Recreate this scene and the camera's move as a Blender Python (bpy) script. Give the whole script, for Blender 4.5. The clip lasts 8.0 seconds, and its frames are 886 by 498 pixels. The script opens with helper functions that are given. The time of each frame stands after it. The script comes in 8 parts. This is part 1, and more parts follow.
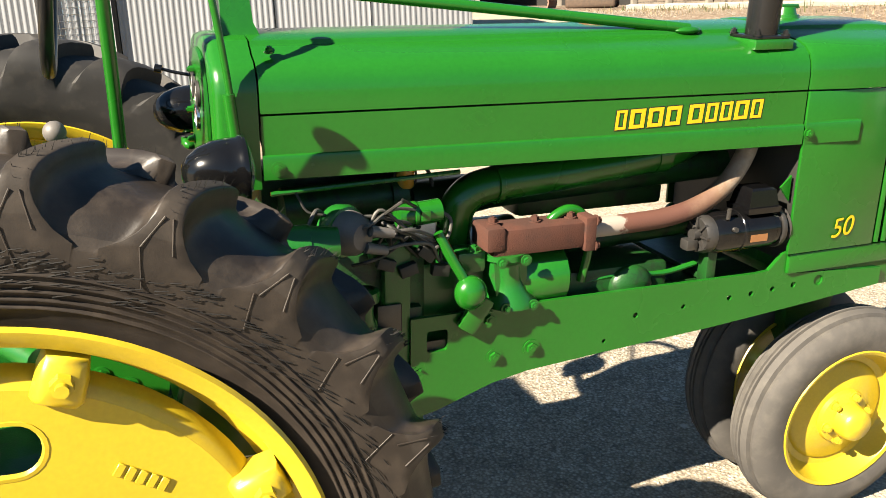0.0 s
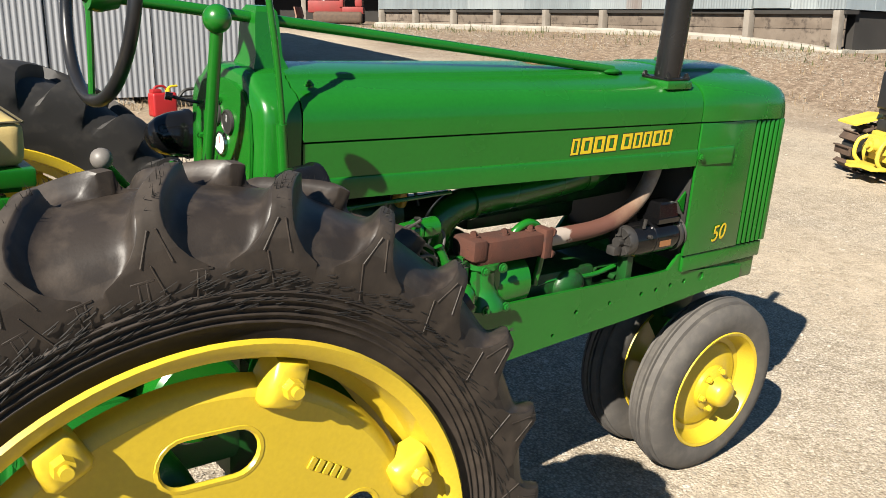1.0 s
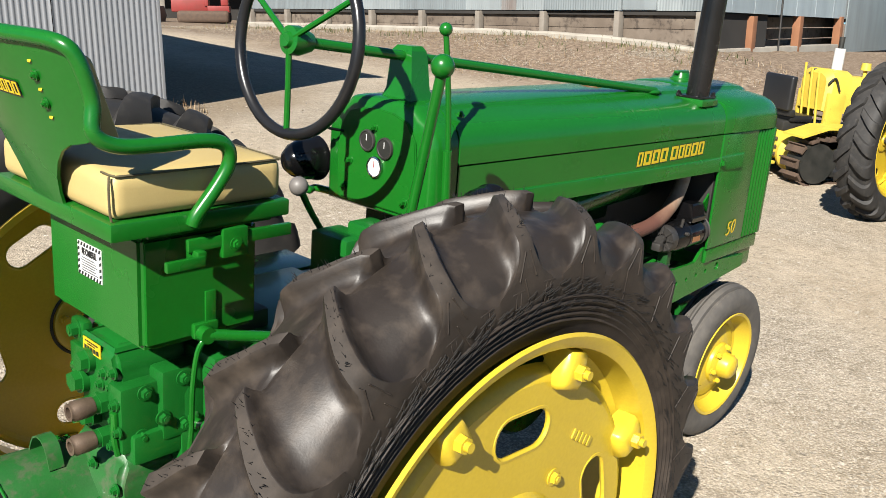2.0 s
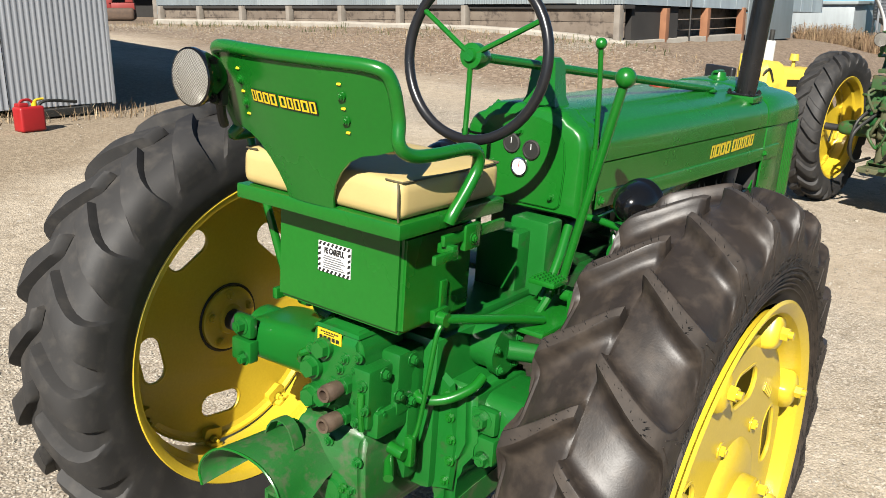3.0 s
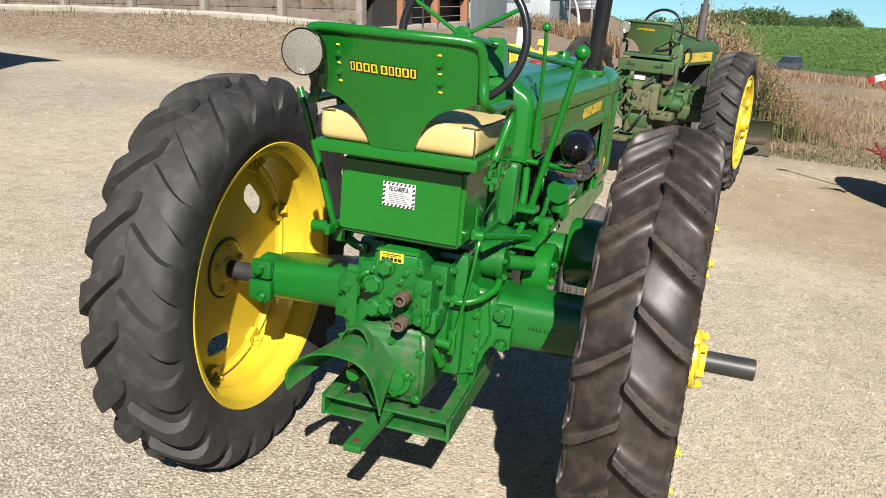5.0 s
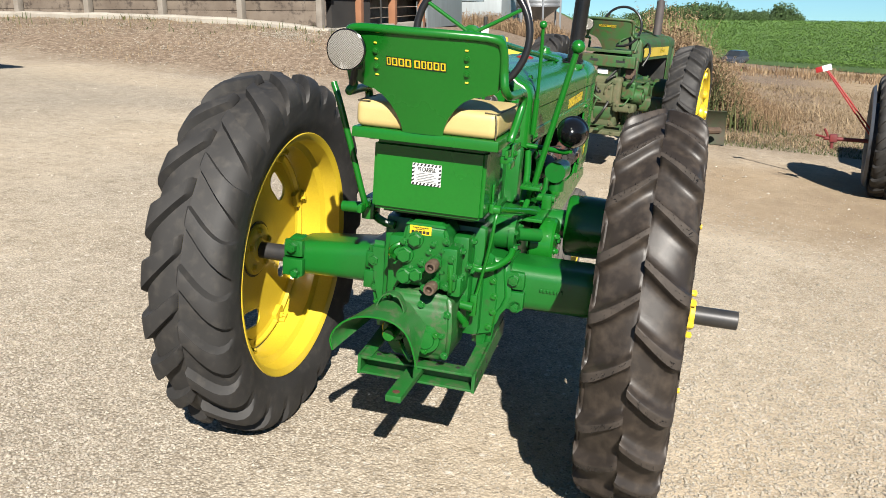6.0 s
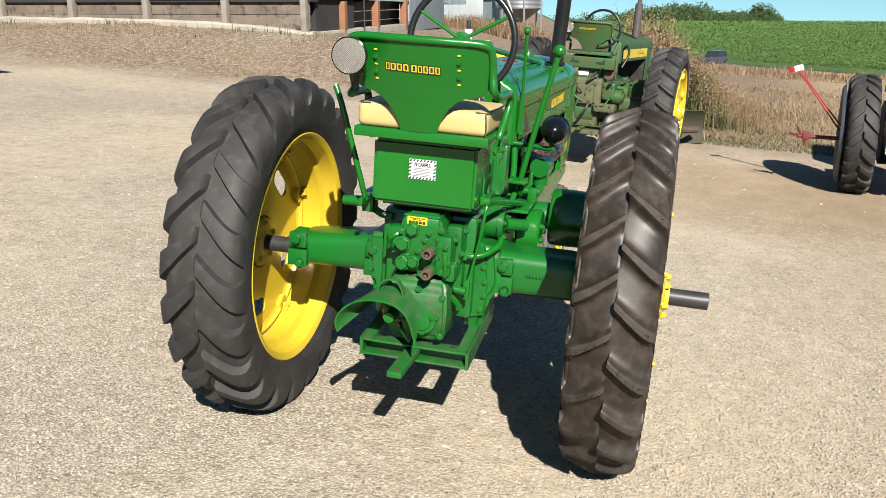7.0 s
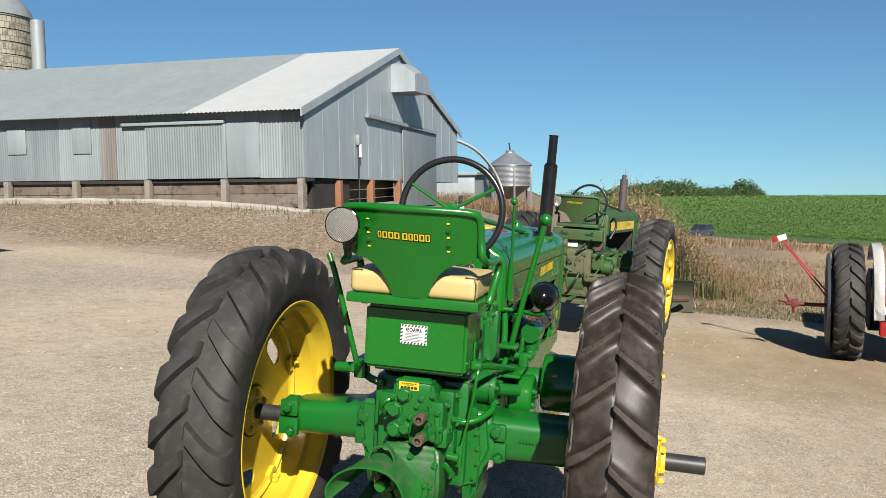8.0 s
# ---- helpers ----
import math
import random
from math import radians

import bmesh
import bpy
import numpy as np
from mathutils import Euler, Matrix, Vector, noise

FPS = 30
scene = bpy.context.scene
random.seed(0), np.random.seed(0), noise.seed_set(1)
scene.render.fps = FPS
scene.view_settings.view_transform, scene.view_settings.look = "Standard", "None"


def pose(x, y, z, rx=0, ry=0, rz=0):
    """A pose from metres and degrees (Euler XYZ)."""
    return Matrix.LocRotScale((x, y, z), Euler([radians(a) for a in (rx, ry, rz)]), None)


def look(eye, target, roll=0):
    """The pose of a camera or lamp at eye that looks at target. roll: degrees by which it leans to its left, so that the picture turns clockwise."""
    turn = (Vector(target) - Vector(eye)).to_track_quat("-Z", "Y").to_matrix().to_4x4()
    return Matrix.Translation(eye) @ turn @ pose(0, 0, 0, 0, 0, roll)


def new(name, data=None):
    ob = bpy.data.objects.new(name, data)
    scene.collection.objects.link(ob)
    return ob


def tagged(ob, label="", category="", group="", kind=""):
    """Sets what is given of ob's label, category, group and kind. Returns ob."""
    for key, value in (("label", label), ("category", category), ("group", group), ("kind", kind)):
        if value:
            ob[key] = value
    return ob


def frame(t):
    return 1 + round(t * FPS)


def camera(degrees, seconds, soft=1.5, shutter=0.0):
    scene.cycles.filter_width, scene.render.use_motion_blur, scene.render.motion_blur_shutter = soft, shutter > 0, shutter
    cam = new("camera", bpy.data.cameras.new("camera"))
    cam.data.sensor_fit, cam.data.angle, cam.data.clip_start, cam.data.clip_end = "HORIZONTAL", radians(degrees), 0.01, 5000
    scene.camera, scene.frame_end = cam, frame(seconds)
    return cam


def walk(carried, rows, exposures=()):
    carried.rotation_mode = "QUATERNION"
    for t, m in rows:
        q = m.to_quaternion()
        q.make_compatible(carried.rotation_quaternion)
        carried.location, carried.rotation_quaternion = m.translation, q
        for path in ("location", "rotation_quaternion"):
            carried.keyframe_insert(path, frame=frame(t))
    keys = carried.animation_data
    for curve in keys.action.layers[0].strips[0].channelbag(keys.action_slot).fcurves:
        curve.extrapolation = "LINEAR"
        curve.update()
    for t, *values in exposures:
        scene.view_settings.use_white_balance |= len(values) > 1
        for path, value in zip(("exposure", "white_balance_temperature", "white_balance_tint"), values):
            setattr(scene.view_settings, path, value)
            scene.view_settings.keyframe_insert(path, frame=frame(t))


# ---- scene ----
cam = camera(53.09, 8.0, soft=0.6)
LEAN, PITCH = 3.88, 1.33
# the yard falls to the tractor's right and a little ahead: TR turns the tractor's own frame into the upright world
TR = pose(0, 0, 0, LEAN, PITCH)
EXPOSURE = 1.59
PATH = [
    (0, (0.212, -2.080, 1.669), (0.910, -0.316, 1.035), 0.6),
    (0.5, (-0.153, -2.070, 1.671), (0.680, -0.353, 1.075), 1.7),
    (1, (-0.470, -1.986, 1.727), (0.735, -0.501, 1.142), 4.1),
    (1.5, (-0.856, -1.886, 1.763), (0.533, -0.563, 1.196), 4.2),
    (2, (-1.199, -1.722, 1.795), (0.233, -0.448, 1.225), 4.4),
    (2.2, (-1.321, -1.638, 1.801), (0.123, -0.376, 1.232), 4.2),
    (3.3, (-2.030, -1.272, 1.815), (-0.424, -0.225, 1.247), 4.0),
    (3.5, (-2.138, -1.231, 1.788), (-0.512, -0.212, 1.224), 4.0),
    (4, (-2.405, -1.150, 1.754), (-0.697, -0.267, 1.205), 3.8),
    (4.5, (-2.623, -1.008, 1.752), (-0.828, -0.311, 1.212), 4.3),
    (4.7, (-2.700, -0.956, 1.771), (-0.881, -0.331, 1.224), 4.9),
    (6, (-3.245, -0.784, 1.766), (-1.375, -0.3245, 1.223), 4.3),
    (6.5, (-3.418, -0.787, 1.777), (-1.543, -0.342, 1.242), 3.8),
    (7, (-3.526, -0.812, 1.790), (-1.647, -0.388, 1.254), 4.0),
    (7.5, (-3.566, -0.821, 1.785), (-1.642, -0.386, 1.455), 3.7),
    (8, (-3.567, -0.838, 1.765), (-1.624, -0.386, 1.613), 3.3),
]
walk(cam, [(t, TR @ look(eye, target, roll)) for t, eye, target, roll in PATH], exposures=[(0, EXPOSURE + 0.74, 7500, 10), (0.5, EXPOSURE + 0.50, 7200, 10), (1.0, EXPOSURE + 0.18, 6800, 10), (1.7, EXPOSURE, 6500, 10), (7, EXPOSURE, 6500, 10), (7.5, EXPOSURE - 0.05, 6500, 10), (8, EXPOSURE - 0.25, 6500, 10)])

# ---- daylight ----
SUN_WAY = Vector((0.737, 0.323, -0.593)).normalized()   # the way the sunlight travels
world = bpy.data.worlds.new("sky")
scene.world = world
world.use_nodes = True
wn = world.node_tree.nodes
sky = wn.new("ShaderNodeTexSky")
sky.sky_type = "NISHITA"
sky.sun_disc = False
sky.sun_elevation = math.asin(-SUN_WAY.z)
sky.sun_rotation = math.atan2(-SUN_WAY.x, -SUN_WAY.y)
sky.air_density, sky.dust_density, sky.ozone_density, sky.altitude = 1.0, 0.15, 1.6, 600
wn["Background"].inputs["Strength"].default_value = 0.0312
way_up = wn.new("ShaderNodeVectorMath")      # clear air: little paling towards the horizon
way_up.operation = "ADD"
way_up.inputs[1].default_value = (0, 0, 0.075)
world.node_tree.links.new(wn.new("ShaderNodeTexCoord").outputs["Generated"], way_up.inputs[0])
unit = wn.new("ShaderNodeVectorMath")
unit.operation = "NORMALIZE"
world.node_tree.links.new(way_up.outputs[0], unit.inputs[0])
world.node_tree.links.new(unit.outputs[0], sky.inputs["Vector"])
tint = wn.new("ShaderNodeMix")       # a clear, slightly cyan sky
tint.data_type, tint.blend_type = "RGBA", "MULTIPLY"
tint.inputs[0].default_value, tint.inputs[7].default_value = 1.0, (0.69, 1.03, 1.20, 1)
world.node_tree.links.new(sky.outputs["Color"], tint.inputs[6])
world.node_tree.links.new(tint.outputs[2], wn["Background"].inputs["Color"])
sun_data = bpy.data.lights.new("sun", "SUN")
sun_data.energy, sun_data.angle, sun_data.color = 5.0, radians(0.5), (1.0, 0.95, 0.87)
sun = new("sun", sun_data)
sun.matrix_world = look((-20, -10, 20), Vector((-20, -10, 20)) + SUN_WAY)

# ---- materials ----
def ramp(nt, fac, stops):
    n = nt.nodes.new("ShaderNodeValToRGB")
    els = n.color_ramp.elements
    while len(els) < len(stops):
        els.new(0.5)
    for e, (p, c) in zip(els, stops):
        e.position, e.color = p, (*c, 1) if len(c) == 3 else c
    nt.links.new(fac, n.inputs[0])
    return n.outputs[0]


def noise_fac(nt, vec, scale, detail=4, rough=0.55):
    n = nt.nodes.new("ShaderNodeTexNoise")
    n.inputs["Scale"].default_value, n.inputs["Detail"].default_value, n.inputs["Roughness"].default_value = scale, detail, rough
    nt.links.new(vec, n.inputs["Vector"])
    return n.outputs["Fac"]


def mix_rgb(nt, fac, a, b, mode="MIX"):
    n = nt.nodes.new("ShaderNodeMix")
    n.data_type, n.blend_type = "RGBA", mode
    for sock, v in ((n.inputs[0], fac), (n.inputs[6], a), (n.inputs[7], b)):
        if isinstance(v, (int, float)):
            sock.default_value = v
        elif isinstance(v, tuple):
            sock.default_value = (*v, 1)
        else:
            nt.links.new(v, sock)
    return n.outputs[2]


def blank(name):
    m = bpy.data.materials.new(name)
    m.use_nodes = True
    nt = m.node_tree
    co = nt.nodes.new("ShaderNodeTexCoord").outputs["Object"]
    return m, nt, nt.nodes["Principled BSDF"], co


def bump_of(nt, height, strength, distance, chain=None):
    b = nt.nodes.new("ShaderNodeBump")
    b.inputs["Strength"].default_value, b.inputs["Distance"].default_value = strength, distance
    nt.links.new(height, b.inputs["Height"])
    if chain is not None:
        nt.links.new(chain, b.inputs["Normal"])
    return b.outputs["Normal"]


def surf(name, base, second=None, scale=3.0, rough=0.5, rough_var=0.1, metal=0.0, coat=0.0, grain=200.0, bump=0.15, depth=0.0006, dirt=None, dirt_at=0.6, island=0.0):
    """A painted or plain surface: two tones in large patches, fine grain, relief, and dirt where a coarse noise is high."""
    m, nt, bs, co = blank(name)
    second = second or tuple(c * 0.8 for c in base)
    big = noise_fac(nt, co, scale, 5)
    fine = noise_fac(nt, co, grain, 3)
    col = ramp(nt, big, [(0.35, base), (0.68, second)])
    col = mix_rgb(nt, 0.12, col, ramp(nt, fine, [(0.3, tuple(c * 0.55 for c in base)), (0.7, tuple(min(1, c * 1.35) for c in base))]))
    if dirt:
        d = noise_fac(nt, co, scale * 2.7, 8, 0.68)
        col = mix_rgb(nt, ramp(nt, d, [(dirt_at, (0, 0, 0)), (dirt_at + 0.12, (0.75, 0.75, 0.75))]), col, dirt)
    if island:
        g = nt.nodes.new("ShaderNodeNewGeometry").outputs["Random Per Island"]
        col = mix_rgb(nt, island, col, ramp(nt, g, [(0.0, tuple(c * 0.45 for c in base)), (1.0, tuple(min(1, c * 1.5) for c in base))]))
    nt.links.new(col, bs.inputs["Base Color"])
    r = nt.nodes.new("ShaderNodeMapRange")
    r.inputs["To Min"].default_value, r.inputs["To Max"].default_value = max(0.03, rough - rough_var), min(1, rough + rough_var)
    nt.links.new(big, r.inputs["Value"])
    nt.links.new(r.outputs[0], bs.inputs["Roughness"])
    bs.inputs["Metallic"].default_value = metal
    bs.inputs["Coat Weight"].default_value = coat
    bs.inputs["Specular IOR Level"].default_value = 0.36
    bs.inputs["Coat Roughness"].default_value = 0.08
    if bump:
        nt.links.new(bump_of(nt, fine, bump, depth), bs.inputs["Normal"])
    return m


GREEN = surf("green_paint", (0.0046, 0.0850, 0.0072), (0.0039, 0.0720, 0.0060), 2.2, 0.27, 0.06, coat=0.18, grain=90, bump=0.03, depth=0.001)
GREEN_CAST = surf("green_cast_iron", (0.0044, 0.0790, 0.0098), (0.0038, 0.0640, 0.0080), 6, 0.32, 0.08, coat=0.16, grain=260, bump=0.35, depth=0.0012, dirt=(0.0248, 0.0346, 0.0161), dirt_at=0.60)
GREEN_DUSTY = surf("dusty_green_paint", (0.0060, 0.0720, 0.0100), (0.0130, 0.0640, 0.0150), 9, 0.48, 0.10, coat=0.05, grain=220, bump=0.30, depth=0.0010, dirt=(0.0440, 0.0600, 0.0300), dirt_at=0.50)
GREEN_OLD = surf("weathered_green", (0.0135, 0.0642, 0.0122), (0.0306, 0.049, 0.0196), 5, 0.55, 0.1, grain=120, bump=0.3, depth=0.001, dirt=(0.0507, 0.0294, 0.0137), dirt_at=0.50)
YELLOW = surf("yellow_paint", (0.40, 0.288, 0.019), (0.365, 0.255, 0.015), 2.0, 0.36, 0.08, coat=0.25, grain=120, bump=0.12, depth=0.0008)
YELLOW_OLD = surf("scuffed_yellow", (0.440, 0.330, 0.042), (0.350, 0.250, 0.030), 4.0, 0.5, 0.1, grain=120, bump=0.2, depth=0.001, dirt=(0.0734, 0.0461, 0.023), dirt_at=0.6)
BLACK = surf("black_gloss", (0.00216, 0.00216, 0.00252), (0.00432, 0.00432, 0.00432), 4, 0.14, 0.05, coat=0.0, grain=150, bump=0.02)
BLACK_PIPE = surf("black_stack_paint", (0.0040, 0.0040, 0.0042), (0.0085, 0.0078, 0.0075), 6, 0.24, 0.1, grain=150, bump=0.15, depth=0.0008, dirt=(0.036, 0.0288, 0.0252), dirt_at=0.66)
# oily green iron, its colour darkened to carry the hood's shade
SHADED_OILY = surf("oily_green_iron", (0.00354, 0.0502, 0.00708), (0.00472, 0.0266, 0.0059), 7, 0.45, 0.12, grain=200, bump=0.4, depth=0.0015, dirt=(0.00828, 0.00943, 0.0059), dirt_at=0.50)
PIPE_BURNT, nt, bs, co = blank("burnt_exhaust_pipe")
sep = nt.nodes.new("ShaderNodeSeparateXYZ")
nt.links.new(co, sep.inputs[0])
along = nt.nodes.new("ShaderNodeMath")
along.operation = "MULTIPLY_ADD"
nt.links.new(noise_fac(nt, co, 22, 6, 0.7), along.inputs[0])
along.inputs[1].default_value = 0.16
nt.links.new(sep.outputs[0], along.inputs[2])
span = nt.nodes.new("ShaderNodeMapRange")
span.inputs["From Min"].default_value, span.inputs["From Max"].default_value = 1.42, 1.94
nt.links.new(along.outputs[0], span.inputs["Value"])
# flaking pale coat at the manifold, rust along the run, grey heat bloom up the bend
pipe_col = ramp(nt, span.outputs[0], [(0.0, (0.23, 0.194, 0.166)), (0.19, (0.216, 0.18, 0.151)), (0.22, (0.072, 0.0245, 0.0144)), (0.55, (0.0612, 0.0216, 0.013)), (0.76, (0.108, 0.0612, 0.036)), (0.90, (0.187, 0.158, 0.122)), (1.0, (0.072, 0.0612, 0.0504))])
nt.links.new(pipe_col, bs.inputs["Base Color"])
bs.inputs["Roughness"].default_value = 0.75
nt.links.new(bump_of(nt, noise_fac(nt, co, 240, 3), 0.5, 0.001), bs.inputs["Normal"])
DARK = surf("oily_dark_iron", (0.0101, 0.0108, 0.00936), (0.0216, 0.0202, 0.0173), 8, 0.55, 0.15, grain=150, bump=0.3)
STEEL = surf("dull_steel", (0.072, 0.0684, 0.0648), (0.0432, 0.0396, 0.036), 9, 0.45, 0.1, metal=0.7, grain=160, bump=0.3)
AXLE = surf("bare_axle_steel", (0.0324, 0.0324, 0.0338), (0.0504, 0.0475, 0.0446), 12, 0.42, 0.1, metal=0.5, grain=160, bump=0.25)
RUST = surf("rusty_manifold", (0.0612, 0.0194, 0.0108), (0.036, 0.0137, 0.00864), 14, 0.85, 0.08, grain=240, bump=0.9, depth=0.0018, dirt=(0.0207, 0.0104, 0.00864), dirt_at=0.58)
CHROME = surf("bright_metal", (0.6, 0.6, 0.58), (0.5, 0.5, 0.48), 10, 0.18, 0.05, metal=1.0, bump=0.03)
COUPLER = surf("brown_coupler", (0.122, 0.0864, 0.0612), (0.072, 0.0504, 0.036), 30, 0.5, 0.1, metal=0.5, grain=300, bump=0.4)
VINYL = surf("cream_vinyl", (0.335, 0.258, 0.104), (0.300, 0.222, 0.085), 5, 0.5, 0.06, grain=420, bump=0.25, depth=0.0006, dirt=(0.166, 0.12, 0.0507), dirt_at=0.68)
PIPING = surf("dark_piping", (0.0648, 0.054, 0.0252), (0.0432, 0.036, 0.0216), 20, 0.6, bump=0.1)
DECAL = surf("yellow_decal", (0.396, 0.286, 0.00922), (0.369, 0.263, 0.00922), 10, 0.42, 0.05, bump=0.0)
INK = surf("black_ink", (0.00864, 0.00864, 0.00864), rough=0.5, bump=0.0)
WHITE = surf("white_paint", (0.475, 0.475, 0.461), (0.432, 0.432, 0.418), 5, 0.4, 0.06, bump=0.05)
GREY_INK = surf("grey_ink", (0.0936, 0.0936, 0.0936), rough=0.6, bump=0.0)
RED = surf("red_paint", (0.212, 0.00828, 0.00922), (0.175, 0.0069, 0.00785), 5, 0.42, 0.08, bump=0.1)
RED_OLD = surf("faded_red", (0.166, 0.0161, 0.0138), (0.125, 0.0184, 0.0138), 3, 0.6, 0.1, bump=0.2, dirt=(0.0734, 0.0323, 0.0184), dirt_at=0.6)
TRACK = surf("rusty_track", (0.0461, 0.03, 0.0207), (0.0734, 0.0461, 0.03), 9, 0.8, 0.08, grain=90, bump=0.6, depth=0.002)
GREY_KNOB = surf("grey_knob", (0.101, 0.0936, 0.0864), (0.0792, 0.072, 0.0684), 15, 0.5, bump=0.1)
WIRE = surf("grey_wire", (0.0648, 0.0612, 0.054), (0.036, 0.036, 0.0324), 30, 0.6, bump=0.1)


def rubber(name, base, second, dust, rough, dusty):
    m, nt, bs, co = blank(name)
    a, b, c = noise_fac(nt, co, 3.5, 6, 0.6), noise_fac(nt, co, 22, 5), noise_fac(nt, co, 260, 3)
    col = ramp(nt, a, [(0.35, base), (0.7, second)])
    col = mix_rgb(nt, ramp(nt, b, [(dusty, (0, 0, 0)), (dusty + 0.25, (0.6, 0.6, 0.6))]), col, dust)
    nt.links.new(col, bs.inputs["Base Color"])
    nt.links.new(ramp(nt, a, [(0.3, (rough - 0.1,) * 3), (0.7, (rough + 0.1,) * 3)]), bs.inputs["Roughness"])
    bs.inputs["Specular IOR Level"].default_value = 0.36
    n1 = bump_of(nt, c, 0.25, 0.0008)
    nt.links.new(bump_of(nt, b, 0.25, 0.002, n1), bs.inputs["Normal"])
    return m


RUBBER_NEW = rubber("new_black_rubber", (0.0140, 0.0100, 0.0074), (0.0210, 0.0152, 0.0112), (0.0396, 0.0295, 0.0216), 0.68, 0.46)
RUBBER_TOP = rubber("dusty_lug_rubber", (0.0173, 0.0133, 0.0102), (0.0259, 0.0198, 0.0151), (0.0432, 0.0331, 0.0252), 0.8, 0.42)
RUBBER_HOLLOW = rubber("smooth_hollow_rubber", (0.0122, 0.0093, 0.0073), (0.0190, 0.0143, 0.0110), (0.047, 0.0360, 0.0270), 0.50, 0.46)
RUBBER_HAIR = rubber("moulded_hair_rubber", (0.00432, 0.00374, 0.00324), (0.0072, 0.00612, 0.00504), (0.0144, 0.0115, 0.00864), 0.85, 0.6)
RUBBER_WORN = rubber("worn_grey_rubber", (0.0125, 0.0118, 0.0112), (0.0195, 0.0182, 0.0170), (0.040, 0.0355, 0.0300), 0.70, 0.50)
RUBBER_FRONT = rubber("grey_front_rubber", (0.0502, 0.0461, 0.0413), (0.0649, 0.059, 0.0531), (0.0886, 0.0799, 0.0679), 0.8, 0.45)


LENS, nt, bs, co = blank("ribbed_lens_glass")
bs.inputs["Base Color"].default_value = (0.26, 0.245, 0.21, 1)
bs.inputs["Transmission Weight"].default_value = 0.35
bs.inputs["Roughness"].default_value = 0.22
net = nt.nodes.new("ShaderNodeTexChecker")
net.inputs["Scale"].default_value = 270
nt.links.new(co, net.inputs["Vector"])
nt.links.new(ramp(nt, net.outputs["Fac"], [(0.0, (0.125, 0.114, 0.096)), (1.0, (0.235, 0.222, 0.195))]), bs.inputs["Base Color"])
nt.links.new(bump_of(nt, net.outputs["Fac"], 0.5, 0.003), bs.inputs["Normal"])
PANE = surf("dark_vehicle_glass", (0.0144, 0.018, 0.0216), (0.0216, 0.0252, 0.0288), 3, 0.1, 0.03, bump=0.0)

# ---- building tools ----
def part(name, bm, material, parent=None, label="", sharp=38, category="", group="", kind="", flat=False):
    """Links a bmesh as one mesh object, under a thing or a part."""
    bmesh.ops.recalc_face_normals(bm, faces=bm.faces)
    me = bpy.data.meshes.new(name)
    bm.to_mesh(me)
    bm.free()
    for mt in (material if isinstance(material, (list, tuple)) else [material]):
        me.materials.append(mt)
    if not flat:
        me.polygons.foreach_set("use_smooth", [True] * len(me.polygons))
        me.set_sharp_from_angle(angle=radians(sharp))
    ob = new(name, me)
    ob.parent = parent
    return tagged(ob, label, category, group, kind)


def thing(name, m=None, label="", category="", group="", kind=""):
    ob = new(name)
    ob.empty_display_size = 0.1
    if m is not None:
        ob.matrix_basis = m
    return tagged(ob, label, category, group, kind)


def add_box(bm, lo, hi, bevel=0.0, m=None, seg=2):
    (x0, y0, z0), (x1, y1, z1) = lo, hi
    r = bmesh.ops.create_cube(bm, size=1, matrix=Matrix.LocRotScale(((x0 + x1) / 2, (y0 + y1) / 2, (z0 + z1) / 2), None, (abs(x1 - x0), abs(y1 - y0), abs(z1 - z0))))
    vs = r["verts"]
    if bevel:
        es = list({e for v in vs for e in v.link_edges})
        out = bmesh.ops.bevel(bm, geom=es, offset=bevel, segments=seg, affect="EDGES", profile=0.6)
        vs = list({v for f in out["faces"] for v in f.verts} | {v for v in vs if v.is_valid})
    if m is not None:
        bmesh.ops.transform(bm, matrix=m, verts=vs)
    return vs


def axes_to(d):
    return Vector(d).to_track_quat("Z", "Y").to_matrix()


def add_rod(bm, a, b, r, r2=None, seg=12, caps=True):
    a, b = Vector(a), Vector(b)
    d = b - a
    m = Matrix.Translation((a + b) / 2) @ axes_to(d).to_4x4()
    return bmesh.ops.create_cone(bm, cap_ends=caps, segments=seg, radius1=r, radius2=r if r2 is None else r2, depth=d.length, matrix=m)["verts"]


def spline(pts, n=6):
    """Points along a smooth line through pts."""
    P = [Vector(p) for p in pts]
    P = [P[0] * 2 - P[1]] + P + [P[-1] * 2 - P[-2]]
    out = []
    for i in range(1, len(P) - 2):
        for k in range(n):
            t = k / n
            a, b, c, d = P[i - 1:i + 3]
            out.append(0.5 * ((2 * b) + (c - a) * t + (2 * a - 5 * b + 4 * c - d) * t * t + (3 * b - a - 3 * c + d) * t ** 3))
    return out + [P[-2]]


def add_tube(bm, pts, r, seg=10, n=6, smooth=True, close=False):
    line = spline(pts, n) if smooth else [Vector(p) for p in pts]
    if close:
        line = line[:-1] if (line[0] - line[-1]).length < 1e-6 else line
    rings = []
    normal = None
    for i, p in enumerate(line):
        nxt = line[(i + 1) % len(line)] if close else line[min(i + 1, len(line) - 1)]
        prv = line[i - 1] if close else line[max(i - 1, 0)]
        t = (nxt - prv).normalized()
        if normal is None:
            normal = t.orthogonal().normalized()
        normal = (normal - t * normal.dot(t)).normalized()
        bi = t.cross(normal)
        rad = r(i / (len(line) - 1)) if callable(r) else r
        rings.append([bm.verts.new(p + (normal * math.cos(a) + bi * math.sin(a)) * rad) for a in (2 * math.pi * k / seg for k in range(seg))])
    skin(bm, rings, close, not close)
    return rings


